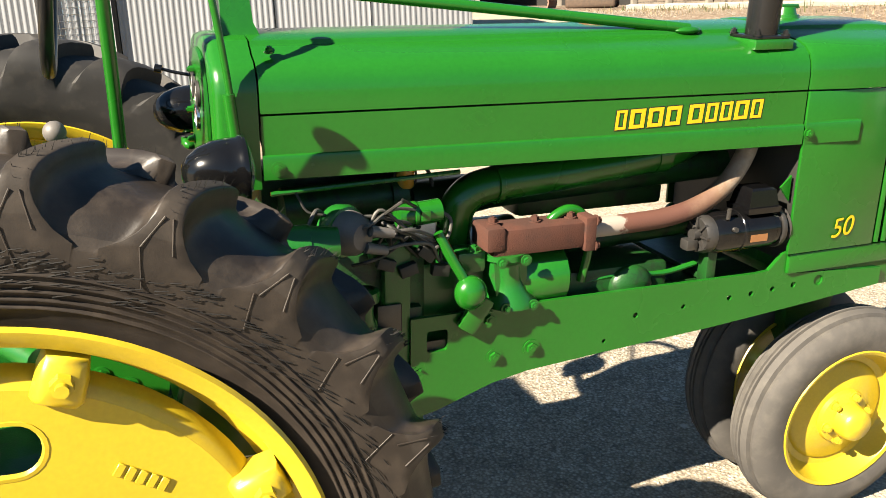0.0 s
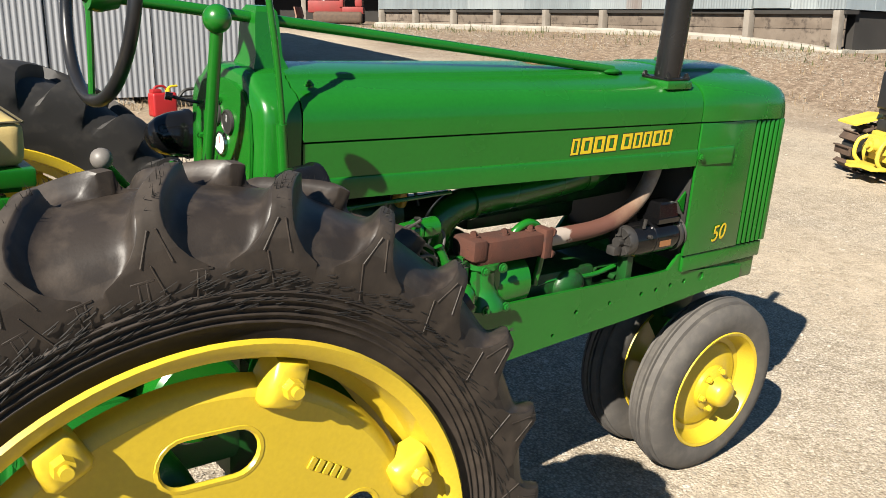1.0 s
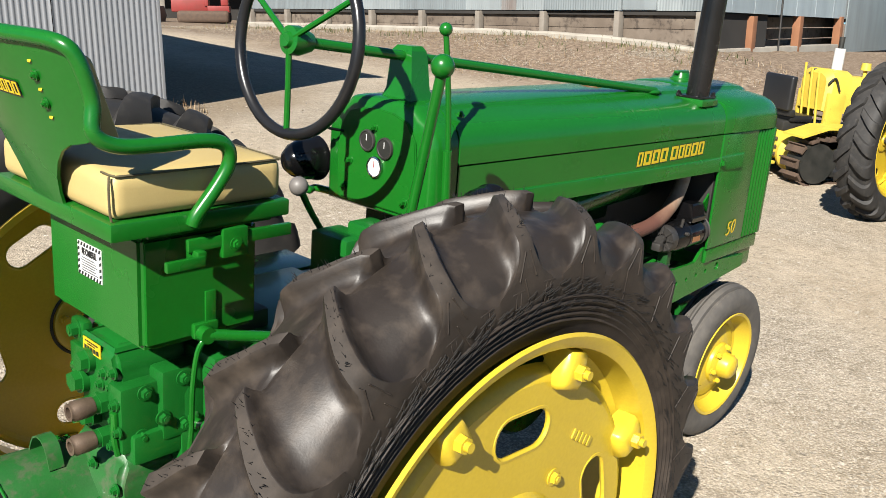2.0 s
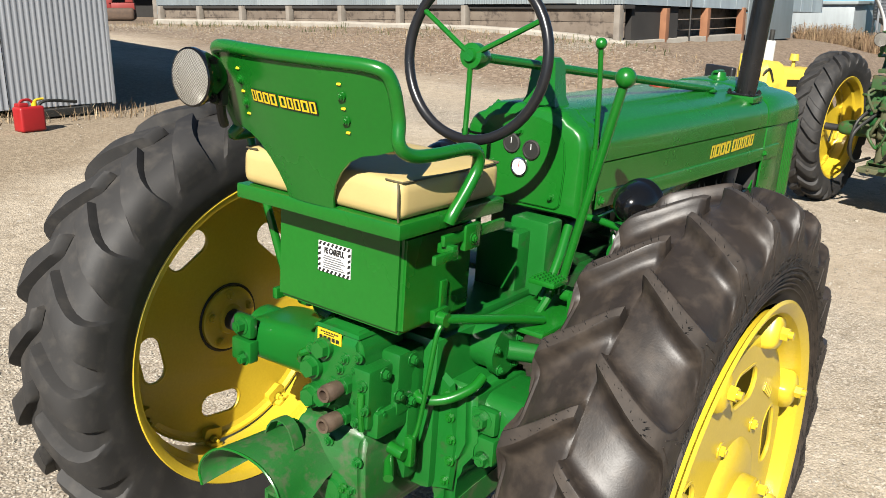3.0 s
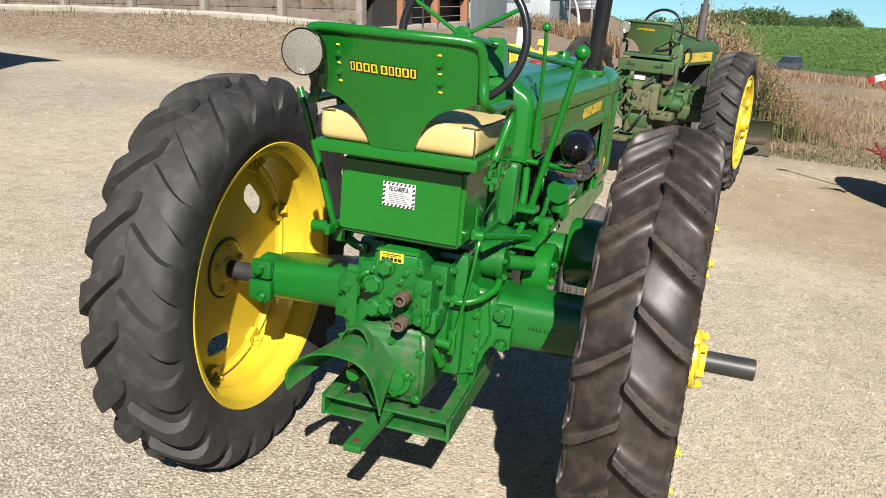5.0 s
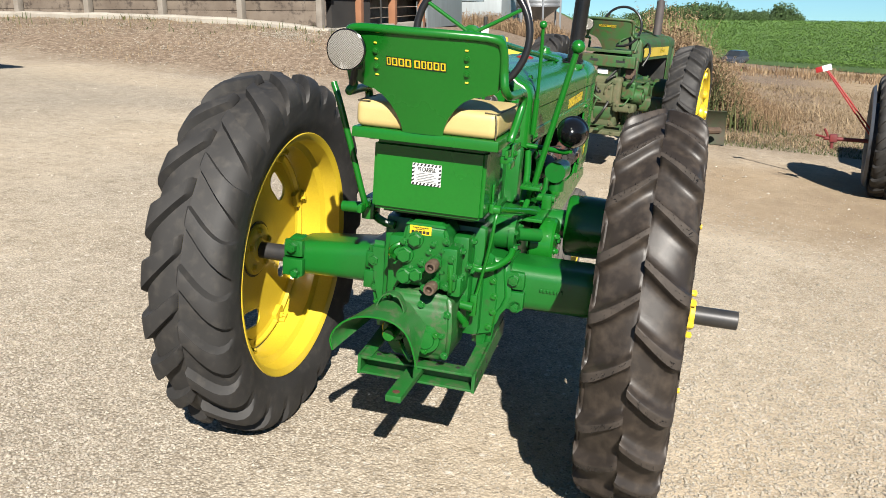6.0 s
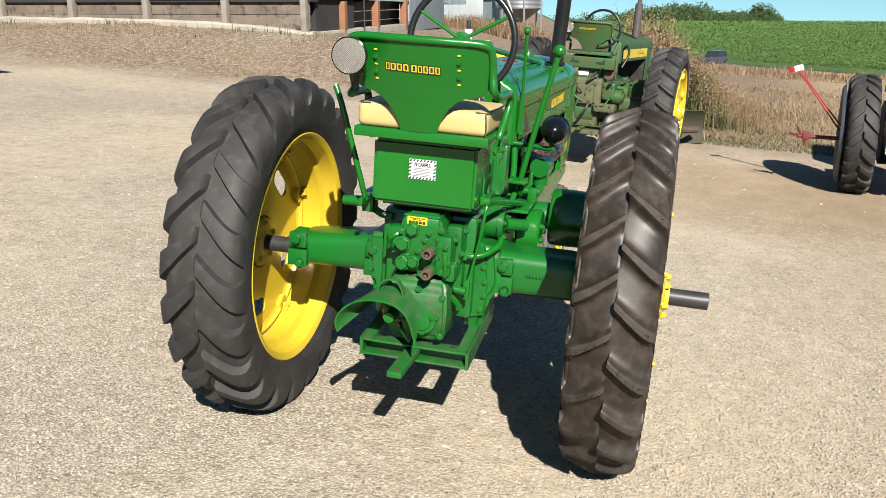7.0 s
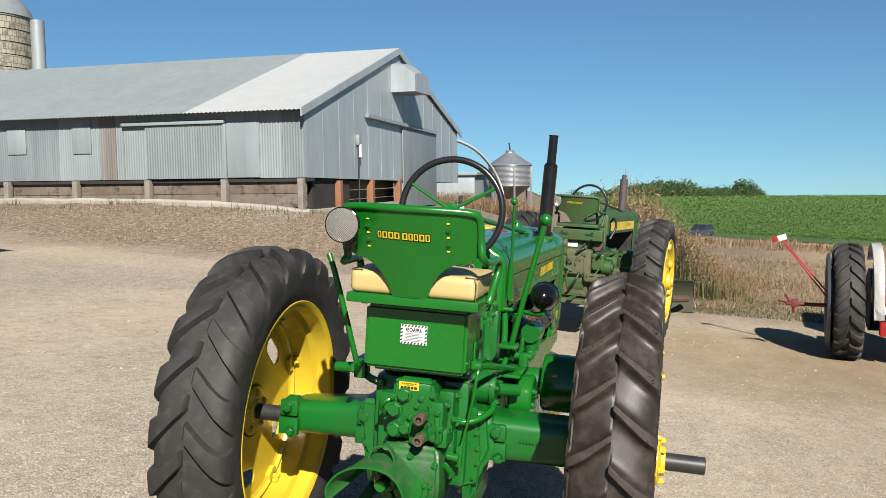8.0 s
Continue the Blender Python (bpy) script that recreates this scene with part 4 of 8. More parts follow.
add_lathe(bm, [(1.672, .018), (1.668, .045), (1.682, .052), (1.70, .050)], (0, -.235, .965), "x", 24)
add_rod(bm, (1.65, -.235, .965), (1.70, -.235, .965), .016, seg=14)
gen_end = part("generator_end", bm, STEEL, gen, "worn bare metal end frame")
for k in range(8):
    bm = bmesh.new()
    add_box(bm, (1.664, -.003, .02), (1.70, .003, .048), 0, Matrix.Translation((0, -.235, .965)) @ Matrix.Rotation(2 * math.pi * k / 8, 4, "X"))
    part("rib", bm, STEEL, gen_end)
bm = bmesh.new()
add_box(bm, (1.63, -.25, .925), (1.665, -.215, .955), .006)
part("terminal", bm, STEEL, gen_end)
bm = bmesh.new()
add_lathe(bm, [(1.908, .02), (1.908, .058), (1.914, .060), (1.920, .058), (1.924, .035), (1.928, .035), (1.934, .057)], (0, -.235, .965), "x", 28)
part("fan_pulley", bm, STEEL, gen)
bm = bmesh.new()
add_box(bm, (1.80, -.2915, .945), (1.855, -.2905, .965), 0, pose(0, 0, 0, 0, 0, 0))
part("maker_plate", bm, surf("worn_copper_plate", (0.216, 0.0936, 0.036), rough=0.5), gen)
bm = bmesh.new()
add_rod(bm, (1.735, -.270, 1.01), (1.735, -.273, 1.04), .006, seg=8)
add_rod(bm, (1.745, -.285, .985), (1.745, -.298, .987), .007, seg=8)
part("terminal", bm, STEEL, gen)

# shift lever knuckle and the small fittings ahead of the driver
bm = bmesh.new()
add_ball(bm, (.998, -.275, .902), .043, .95, .75, 1.0, 20, 12)
add_tube(bm, [(.985, -.265, .935), (.955, -.255, .990), (.925, -.245, 1.050)], .0135, 10)
add_box(bm, (-.028, -.018, -.07), (.026, .006, .03), .012, pose(1.035, -.243, .850, 0, 35, 0))
add_bolt(bm, (1.060, -.250, .815), (0, -1, 0), .015, .012)
part("shift_knuckle", bm, GREEN, tractor, "green ball-ended control arm")
bm = bmesh.new()
add_rod(bm, (.838, -.205, 1.086), (.945, -.200, 1.092), .028, seg=22)
add_lathe(bm, [(.875, .0285), (.876, .031), (.884, .031), (.885, .0285)], (0, -.2035, 1.0885), "x", 22)
add_box(bm, (.888, -.236, 1.078), (.912, -.225, 1.104), .003)
part("ignition_coil", bm, GREEN, tractor, "green ignition coil")
bm = bmesh.new()
add_lathe(bm, [(-.03, .03), (-.025, .058), (.0, .062), (.012, .058), (.014, .05)], (0, 0, 0), "x", 26)
dm = pose(.700, -.235, 1.075, 0, 0, -62)
bmesh.ops.transform(bm, matrix=dm, verts=bm.verts)
dist = part("distributor", bm, GREEN_CAST, tractor, "green distributor body with a dark cap")
bm = bmesh.new()
add_lathe(bm, [(.010, .052), (.030, .051), (.050, .045), (.066, .030), (.070, .0)], (0, 0, 0), "x", 26)
bmesh.ops.transform(bm, matrix=dm, verts=bm.verts)
for a, b in (((.745, -.30, 1.09), (.80, -.29, 1.075)), ((.735, -.29, 1.05), (.79, -.27, 1.03))):
    add_rod(bm, a, b, .014, .011, 12)
part("distributor_cap", bm, GREY_KNOB, dist, "dusty dark cap")
for k, pts in enumerate([[(.80, -.29, 1.08), (.85, -.28, 1.075), (.90, -.25, 1.05), (.94, -.22, 1.02), (.95, -.20, .97)], [(.79, -.275, 1.035), (.84, -.27, 1.04), (.90, -.26, 1.03), (.93, -.24, .98)],
                         [(.665, -.22, 1.11), (.64, -.24, 1.13), (.61, -.27, 1.10), (.57, -.28, 1.06)], [(.945, -.20, 1.09), (.97, -.21, 1.07), (.96, -.22, 1.03), (.92, -.24, 1.01)],
                         [(.80, -.10, 1.19), (.92, -.08, 1.185), (.96, -.08, 1.16), (.97, -.09, 1.12)], [(.84, -.06, 1.20), (1.05, -.05, 1.185), (1.2, -.05, 1.165)], [(1.04, -.08, 1.20), (1.10, -.07, 1.178), (1.18, -.06, 1.175)]]):
    bm = bmesh.new()
    add_tube(bm, pts, .0045 if k < 4 else .005, 8, 5)
    part("ignition_wire" if k < 4 else "fuel_line", bm, WIRE if k < 4 else DARK, tractor)
bm = bmesh.new()
add_rod(bm, (.895, -.10, 1.172), (.895, -.10, 1.186), .024, seg=20)
add_rod(bm, (.895, -.10, 1.186), (.895, -.10, 1.22), .012, seg=12)
add_tube(bm, [(.870, -.10, 1.18), (.868, -.10, 1.14), (.895, -.10, 1.122), (.922, -.10, 1.14), (.920, -.10, 1.18)], .003, 6)
bowl = part("sediment_bowl_frame", bm, DARK, tractor)
bm = bmesh.new()
add_lathe(bm, [(1.127, .0), (1.127, .018), (1.135, .022), (1.172, .023)], (.895, -.10, 0), "z", 20)
part("fuel_bowl", bm, surf("amber_fuel_bowl", (0.302, 0.158, 0.0216), (0.36, 0.216, 0.036), 20, 0.15, bump=0), bowl, "amber glass fuel bowl")
bm = bmesh.new()
add_tube(bm, [(.745, -.245, .93), (.745, -.245, .86), (.765, -.245, .80), (.79, -.235, .74)], .022, 12)
add_lathe(bm, [(.90, .024), (.905, .034), (.93, .034), (.935, .024)], (.745, -.245, 0), "z", 16)
add_ball(bm, (.775, -.245, .80), .035, 1.1, .8, .9)
part("oil_filler", bm, GREEN_CAST, tractor)
bm = bmesh.new()
add_box(bm, (.78, -.232, .81), (.84, -.228, .88), .004)
part("tin_tag", bm, STEEL, tractor, "small bare metal tag")
bm = bmesh.new()
add_box(bm, (.80, -.225, .72), (.865, -.185, 1.02), .006)
add_box(bm, (.77, -.21, .985), (.86, -.18, 1.03), .01)
part("governor_case", bm, GREEN_CAST, tractor)
bm = bmesh.new()
add_lathe(bm, [(.58, .0), (.58, .13), (.62, .148), (1.68, .148), (1.72, .13), (1.72, .0)], (0, 0, 1.335), "x", 32)
part("fuel_tank", bm, DARK, tractor)
# block added to close the gap under the hood, coloured dark for shade
bm = bmesh.new()
add_box(bm, (.56, .0, 1.0), (.96, .17, 1.165), .02)
add_rod(bm, (.60, -.06, 1.09), (.86, -.06, 1.10), .05, seg=20)
add_rod(bm, (.86, -.06, 1.10), (.90, -.06, 1.10), .062, seg=20)
part("pump_drive", bm, SHADED_OILY, tractor, "oily pump drive, its green darkened for the hood's shade")
bm = bmesh.new()
add_tube(bm, [(.55, -.20, 1.165), (.75, -.20, 1.172), (1.0, -.19, 1.178)], .006, 8)
part("throttle_rod", bm, GREEN, tractor)

# ---- steering ----
H = Vector((.166, .0, 1.640))
SW = (Vector((1.62, 0, 1.492)) - H).normalized()
bm = bmesh.new()
add_rod(bm, H, (1.66, -.124, 1.490), .0135, seg=16)
add_ball(bm, (1.655, -.124, 1.486), .022, 1.9, 1, .5)
shaft = part("steering_shaft", bm, GREEN, tractor)
bm = bmesh.new()
add_loft(bm, [[(x0, -w - .022, z), (x1, -w - .022, z), (x1, w - .022, z), (x0, w - .022, z)] for z, x0, x1, w in ((1.44, .455, .60, .085), (1.475, .47, .575, .062), (1.52, .485, .555, .048), (1.60, .487, .548, .040), (1.622, .49, .545, .036), (1.634, .497, .538, .026))])
part("steering_support", bm, GREEN, shaft, "green upright steering shaft support", sharp=28)
M_W = Matrix.Translation(H) @ SW.to_track_quat("Z", "Y").to_matrix().to_4x4()
bm = bmesh.new()
add_tube(bm, [(.222 * math.cos(a), .222 * math.sin(a), -.012) for a in (2 * math.pi * k / 48 for k in range(48))], .0145, 12, 1, False, True)
bmesh.ops.transform(bm, matrix=M_W, verts=bm.verts)
st_wheel = part("steering_wheel", bm, surf("black_wheel_rim", (0.0072, 0.0072, 0.00792), (0.0115, 0.0108, 0.0108), 8, 0.3, 0.08, bump=0.05), tractor, "black-rimmed steering wheel with green spokes")
down = (M_W.inverted().to_3x3() @ Vector((0, 0, -1)))
a_down = math.atan2(down.y, down.x)
for k in range(3):
    a = a_down + 2 * math.pi * k / 3
    bm = bmesh.new()
    add_tube(bm, [(.02 * math.cos(a), .02 * math.sin(a), -.030), (.12 * math.cos(a), .12 * math.sin(a), -.020), (.218 * math.cos(a), .218 * math.sin(a), -.012)], .0075, 8)
    bmesh.ops.transform(bm, matrix=M_W, verts=bm.verts)
    part("spoke", bm, GREEN, st_wheel)
bm = bmesh.new()
add_lathe(bm, [(-.045, .0), (-.045, .016), (-.036, .020), (-.034, .034), (-.008, .036), (.012, .030), (.030, .024), (.032, .0)], (0, 0, 0), "z", 24)
bmesh.ops.transform(bm, matrix=M_W, verts=bm.verts)
part("wheel_hub", bm, GREEN, st_wheel)

# levers
bm = bmesh.new()
add_tube(bm, [(.430, -.228, 1.690), (.452, -.228, 1.56), (.470, -.226, 1.42), (.482, -.222, 1.27)], .0075, 10)
add_ball(bm, (.430, -.228, 1.692), .0165)
add_tube(bm, [(.470, -.226, 1.39), (.481, -.222, 1.275), (.484, -.221, 1.24)], .013, 10)
part("throttle_lever", bm, GREEN, tractor, "green throttle lever with a ball end")
bm = bmesh.new()
add_tube(bm, [(.244, -.397, 1.62), (.248, -.350, 1.40), (.250, -.298, 1.15), (.246, -.275, 1.02)], .0125, 12)
add_ball(bm, (.243, -.398, 1.625), .027)
part("clutch_lever", bm, GREEN, tractor, "green clutch lever with a ball end")
bm = bmesh.new()
add_tube(bm, [(.135, -.055, 1.295), (.20, -.02, 1.22), (.31, .05, 1.12), (.36, .08, 1.08)], .0085, 10)
gear = part("gear_lever", bm, GREEN, tractor)
bm = bmesh.new()
add_ball(bm, (.128, -.059, 1.302), .024)
part("gear_knob", bm, GREY_KNOB, gear, "grey gear knob")


# ---- lamps ----
def headlamp(c, side):
    bm = bmesh.new()
    add_lathe(bm, [(-.075, .0), (-.073, .015), (-.062, .033), (-.042, .048), (-.015, .058), (.010, .062), (.030, .063), (.034, .067), (.044, .067), (.047, .063)], c, "x", 32)
    l = part("headlamp", bm, BLACK, tractor, "black bullet headlamp", sharp=50)
    bm = bmesh.new()
    add_lathe(bm, [(.044, .063), (.054, .045), (.060, .023), (.062, .0)], c, "x", 32)
    part("lens", bm, LENS, l, "clear ribbed lens")
    bm = bmesh.new()
    add_lathe(bm, [(.040, .060), (.0, .05), (-.04, .026), (-.05, .0)], c, "x", 24)
    part("reflector", bm, CHROME, l)
    bm = bmesh.new()
    add_tube(bm, [(.46, side * .19, 1.195), (.46, side * .28, 1.190), (c[0] + .005, side * (abs(c[1]) - .02), 1.188), (c[0], c[1], 1.200)], .011, 10)
    add_rod(bm, (c[0], c[1], 1.188), (c[0], c[1], c[2] - .07), .012, seg=10)
    part("lamp_arm", bm, GREEN, l)


headlamp((.425, -.390, 1.270), -1)
headlamp((.425, .290, 1.278), 1)

# ---- seat ----
bm = bmesh.new()
add_loft(bm, [[(-.372, -.205, z), (-.095, -.205, z), (-.095, .192, z), (-.372, .192, z)] for z in (1.045, 1.285)])
es = bm.edges[:]
bmesh.ops.bevel(bm, geom=es, offset=.012, segments=3, affect="EDGES")
seat_box = part("battery_box", bm, GREEN, tractor, "green battery box under the seat with a white notice")
bm = bmesh.new()
add_box(bm, (-.330, -.17, 1.030), (-.12, .16, 1.046), .004)
part("box_floor", bm, GREEN, seat_box)
bm = bmesh.new()
add_box(bm, (-.455, -.256, 1.300), (-.052, .246, 1.336), .006)
seat = part("seat_pan", bm, GREEN, tractor, "green steel seat pan")
for s in (-1, 1):
    bm = bmesh.new()
    add_box(bm, (-.36, s * .205 - .012, 1.283), (-.07, s * .205 + .012, 1.302), .003)
    part("seat_runner", bm, GREEN, seat)
bm = bmesh.new()
add_box(bm, (-.30, -.262, 1.258), (-.05, -.250, 1.284), .003)
add_box(bm, (-.225, -.268, 1.235), (-.165, -.252, 1.296), .004)
add_bolt(bm, (-.195, -.268, 1.262), (0, -1, 0), .010, .008)
add_box(bm, (-.36, -.285, 1.232), (-.275, -.272, 1.254), .004)
add_box(bm, (-.29, -.280, 1.238), (-.27, -.235, 1.262), .003)
part("seat_latch", bm, GREEN, seat, "green seat slide latch")
bm = bmesh.new()
add_box(bm, (-.230, -.213, 1.075), (-.205, -.206, 1.15), .002)
add_box(bm, (-.262, -.222, 1.052), (-.205, -.206, 1.085), .004)
add_bolt(bm, (-.235, -.222, 1.068), (0, -1, 0), .009, .008)
part("lever_bracket", bm, GREEN, seat_box)
bm = bmesh.new()
vs = add_box(bm, (-.446, -.246, 1.336), (-.064, .238, 1.424), .028, None, 4)
for _ in range(2):
    bmesh.ops.subdivide_edges(bm, edges=[e for e in bm.edges if e.calc_length() > .06], cuts=2, use_grid_fill=True)
for v in bm.verts:
    if v.co.z > 1.38:
        kx, ky = (v.co.x + .255) / .19, (v.co.y + .004) / .242
        v.co.z += .016 * max(0, 1 - kx * kx) * max(0, 1 - ky * ky) + .003 * noise.noise(v.co * 9)
cushion = part("seat_cushion", bm, VINYL, seat, "cream vinyl seat cushion with dark piping", sharp=70)
bm = bmesh.new()
for z in (1.4235,):
    add_tube(bm, [(-.441, -.20, z - .001), (-.435, -.236, z - .003), (-.40, -.243, z - .003), (-.11, -.243, z - .003), (-.071, -.236, z - .003), (-.066, -.20, z - .003), (-.066, .19, z - .003), (-.071, .228, z - .003), (-.11, .236, z - .003), (-.40, .236, z - .003), (-.435, .228, z - .003), (-.441, .19, z - .001)], .0024, 6, 3, True, False)
add_tube(bm, [(-.4445, -.236, 1.42), (-.449, -.242, 1.40), (-.449, -.243, 1.36), (-.446, -.243, 1.338)], .0024, 6, 3)
part("piping", bm, PIPING, cushion)


def back_x(z):
    return -.455 - (z - 1.335) * .335


bm = bmesh.new()
OUT = [(.236, 1.652), (.246, 1.640), (.248, 1.560), (.246, 1.505), (.238, 1.490), (.205, 1.477), (.165, 1.468), (.135, 1.452), (.108, 1.425), (.086, 1.392), (.073, 1.36), (.068, 1.334)]
OUT = [(-y, z) for y, z in OUT] + [(y, z) for y, z in OUT[::-1]]
vs = add_plate(bm, OUT, [], -.003, .003, "x", 0)
bmesh.ops.triangulate(bm, faces=bm.faces[:])
for _ in range(5):
    long_ = [e for e in bm.edges if e.calc_length() > .035]
    if long_:
        bmesh.ops.subdivide_edges(bm, edges=long_, cuts=1)
        bmesh.ops.triangulate(bm, faces=bm.faces[:])
for v in bm.verts:
    v.co.x += back_x(v.co.z) + .05 * (v.co.y / .25) ** 2
seat_back = part("seat_back", bm, GREEN, seat, "green steel seat back with rolled edge", sharp=60)
bm = bmesh.new()
bx = lambda y, z: back_x(z) + .05 * (y / .25) ** 2
add_tube(bm, [(bx(.246, 1.46) + .01, .250, 1.47), (bx(.248, 1.55), .254, 1.55), (bx(.248, 1.62), .252, 1.63), (bx(.22, 1.655), .225, 1.657), (bx(.1, 1.658), .10, 1.661), (bx(0, 1.658), 0, 1.661), (bx(.1, 1.658), -.10, 1.661), (bx(.22, 1.655), -.225, 1.657), (bx(.248, 1.62), -.252, 1.63),
              (bx(.248, 1.56), -.258, 1.56), (-.485, -.266, 1.508), (-.45, -.274, 1.484), (-.38, -.280, 1.480), (-.28, -.284, 1.482), (-.232, -.284, 1.470), (-.222, -.282, 1.435), (-.245, -.276, 1.39), (-.285, -.268, 1.335), (-.292, -.264, 1.315)], .0145, 12, 5)
part("arm_rail", bm, GREEN, seat_back, "green tubular arm rail")
bm = bmesh.new()
add_tube(bm, [(bx(.246, 1.46) + .01, .250, 1.47), (-.45, .262, 1.450), (-.40, .268, 1.447), (-.28, .272, 1.447), (-.232, .272, 1.437), (-.225, .270, 1.405), (-.26, .264, 1.35), (-.285, .260, 1.315)], .0145, 12, 5)
part("arm_rail", bm, GREEN, seat_back)
bm = bmesh.new()
vs = add_box(bm, (0, -.225, 1.475), (.045, .215, 1.635), .018, None, 3)
for v in vs:
    v.co.x += back_x(v.co.z) + .012 + .05 * (v.co.y / .25) ** 2
part("back_pad", bm, VINYL, seat_back, "cream back pad")
word_bars([(a * .194, b * .194) for a, b in LETTERS], lambda u, v, w: (bx(.112 - u, 1.552 + v) - .0042 - w, .112 - u, 1.552 - .004 * u / .2 + v), .024, seat_back)
for y in (-.146, .150):
    for z, kind in ((1.617, "mark"), (1.592, "bolt"), (1.567, "mark"), (1.542, "bolt"), (1.517, "mark")):
        bm = bmesh.new()
        p = (bx(y, z) - .004, y, z)
        if kind == "bolt":
            add_bolt(bm, p, (-1, 0, -.33), .0075, .006)
            part("bolt", bm, GREEN, seat_back)
        else:
            add_box(bm, (-.0012, -.0058, -.0030), (.0012, .0058, .0030), .001, pose(*p, 0, 18, 0) @ pose(0, 0, 0, 0, 0, 0), 1)
            part("yellow_mark", bm, DECAL, seat_back)
# white notice
bm = bmesh.new()
add_box(bm, (-.3745, -.053, 1.147), (-.3725, .050, 1.2215), 0)
notice = part("notice", bm, WHITE, seat_box, "white notice with a black and white striped edge", flat=True)
for k in range(8):
    for z in (1.1473, 1.2125):
        bm = bmesh.new()
        y = .0492 - .0129 * k
        bm.faces.new([bm.verts.new((-.3752, yy, zz)) for yy, zz in ((y, z), (y - .0068, z), (max(y - .0110, -.0525), z + .0085), (y - .0042, z + .0085))])
        part("stripe", bm, INK, notice, flat=True)
for k in range(4):
    for y in (.0455, -.0485):
        bm = bmesh.new()
        z = 1.1575 + .0135 * k
        bm.faces.new([bm.verts.new((-.3752, yy, zz)) for yy, zz in ((y + .0043, z), (y - .0043, z + .0042), (y - .0043, z + .0110), (y + .0043, z + .0068))])
        part("stripe", bm, INK, notice, flat=True)
lettering("notice_heading", "BE CAREFUL", .0145, pose(-.3753, -.0015, 1.2010, 90, 0, -90) @ Matrix.Diagonal((.80, 1.35, 1, 1)), INK, notice, "", depth=.0005, bold=.0006)
for k in range(6):
    bm = bmesh.new()
    add_box(bm, (-.3755, -.036 + .006 * (k % 3), 1.1585 + .0056 * k), (-.3747, .034 - .004 * (k % 2), 1.1609 + .0056 * k), 0)
    part("text_line", bm, GREY_INK, notice, flat=True)
# seat work lamp, looking back
bm = bmesh.new()
LC = Vector((-.590, .222, 1.592))
add_lathe(bm, [(.075, .0), (.070, .022), (.050, .042), (.020, .056), (.0, .060), (-.004, .064), (-.014, .064), (-.016, .060)], LC, "x", 36)
lamp = part("work_lamp", bm, BLACK, tractor, "round black work lamp on the seat back", sharp=50)
bm = bmesh.new()
add_lathe(bm, [(-.015, .060), (-.020, .040), (-.023, .02), (-.024, .0)], LC, "x", 36)
part("lens", bm, LENS, lamp, "clear patterned glass lens")
bm = bmesh.new()
add_lathe(bm, [(-.012, .059), (.01, .05), (.035, .03), (.042, .0)], LC, "x", 30)
part("reflector", bm, CHROME, lamp)
bm = bmesh.new()
add_tube(bm, [LC + Vector((.03, -.02, -.045)), (-.53, .215, 1.535), (-.515, .225, 1.50), (-.50, .235, 1.48)], .011, 8)
add_box(bm, (-.545, .19, 1.53), (-.525, .235, 1.60), .006)
part("lamp_bracket", bm, DARK, lamp)

# ---- transmission, axle housings, hydraulics and hitch ----
bm = bmesh.new()
add_box(bm, (-.20, -.195, .56), (.40, .195, .985), .03)
trans = part("transmission_case", bm, GREEN_CAST, tractor, "green cast-iron transmission case")
for nm, lo, hi, bev in (("rear_cover", (-.26, -.16, .60), (-.19, .16, .93), .03), ("top_cover", (-.15, -.175, .975), (.30, .175, 1.005), .012)):
    bm = bmesh.new()
    add_box(bm, lo, hi, bev)
    part(nm, bm, GREEN_CAST, trans)


def housing(side, y_in, y_out, z0, z1, t0, t1, x0, x1):
    """Square-sectioned axle housing that narrows outward, with a rounded end."""
    bm = bmesh.new()
    rows = []
    for f, sx, pinch in ((0, 1.0, -.012), (.06, .985, -.004), (.14, .97, .0), (.35, .955, .003), (.60, .945, .002), (.82, .93, .0), (.90, .915, .003), (.95, .87, .012), (.98, .78, .026), (.995, .64, .042), (1.0, .50, .052)):
        y = side * (y_in + (y_out - y_in) * f)
        lo, hi = z0 + (t0 - z0) * f + pinch, z1 + (t1 - z1) * f - pinch
        cx, hx, ring = (x0 + x1) / 2, (x1 - x0) / 2 * sx, []
        r = min(.046, (hi - lo) * .45, hx * .8)
        for qx, qz, a0 in ((hx - r, hi - r, 0), (-hx + r, hi - r, 90), (-hx + r, lo + r, 180), (hx - r, lo + r, 270)):
            ring += [(cx + qx + r * math.cos(radians(a0 + 22.5 * k)), y, qz + r * math.sin(radians(a0 + 22.5 * k))) for k in range(5)]
        rows.append(ring)
    add_loft(bm, rows)
    return part("axle_housing", bm, GREEN_CAST, tractor, "green cast axle housing", sharp=48)


hl = housing(1, .16, .640, .668, .845, .660, .790, -.115, .12)
hr = housing(-1, .16, .640, .650, .835, .655, .830, -.115, .12)
bm = bmesh.new()
add_lathe(bm, [(.585, .07), (.60, .085), (.638, .085), (.650, .075), (.652, .036)], (0, 0, .715), "y", 28)
part("end_cap", bm, GREEN_CAST, hl)
for h, s, ys in ((hl, 1, (.585, .245)), (hr, -1, (.300,))):
    for y in ys:
        bm = bmesh.new()
        add_box(bm, (-.140, s * y - .040, .745), (-.108, s * y + .040, .815), .014)
        add_box(bm, (-.142, s * y - .042, .668), (-.108, s * y + .042, .738), .006)
        add_bolt(bm, (-.140, s * y, .785), (-1, 0, 0), .020, .022)
        add_bolt(bm, (-.140, s * y - .012, .680), (-1, 0, 0), .016, .018)
        part("clamp_boss", bm, GREEN_CAST, h, sharp=30)
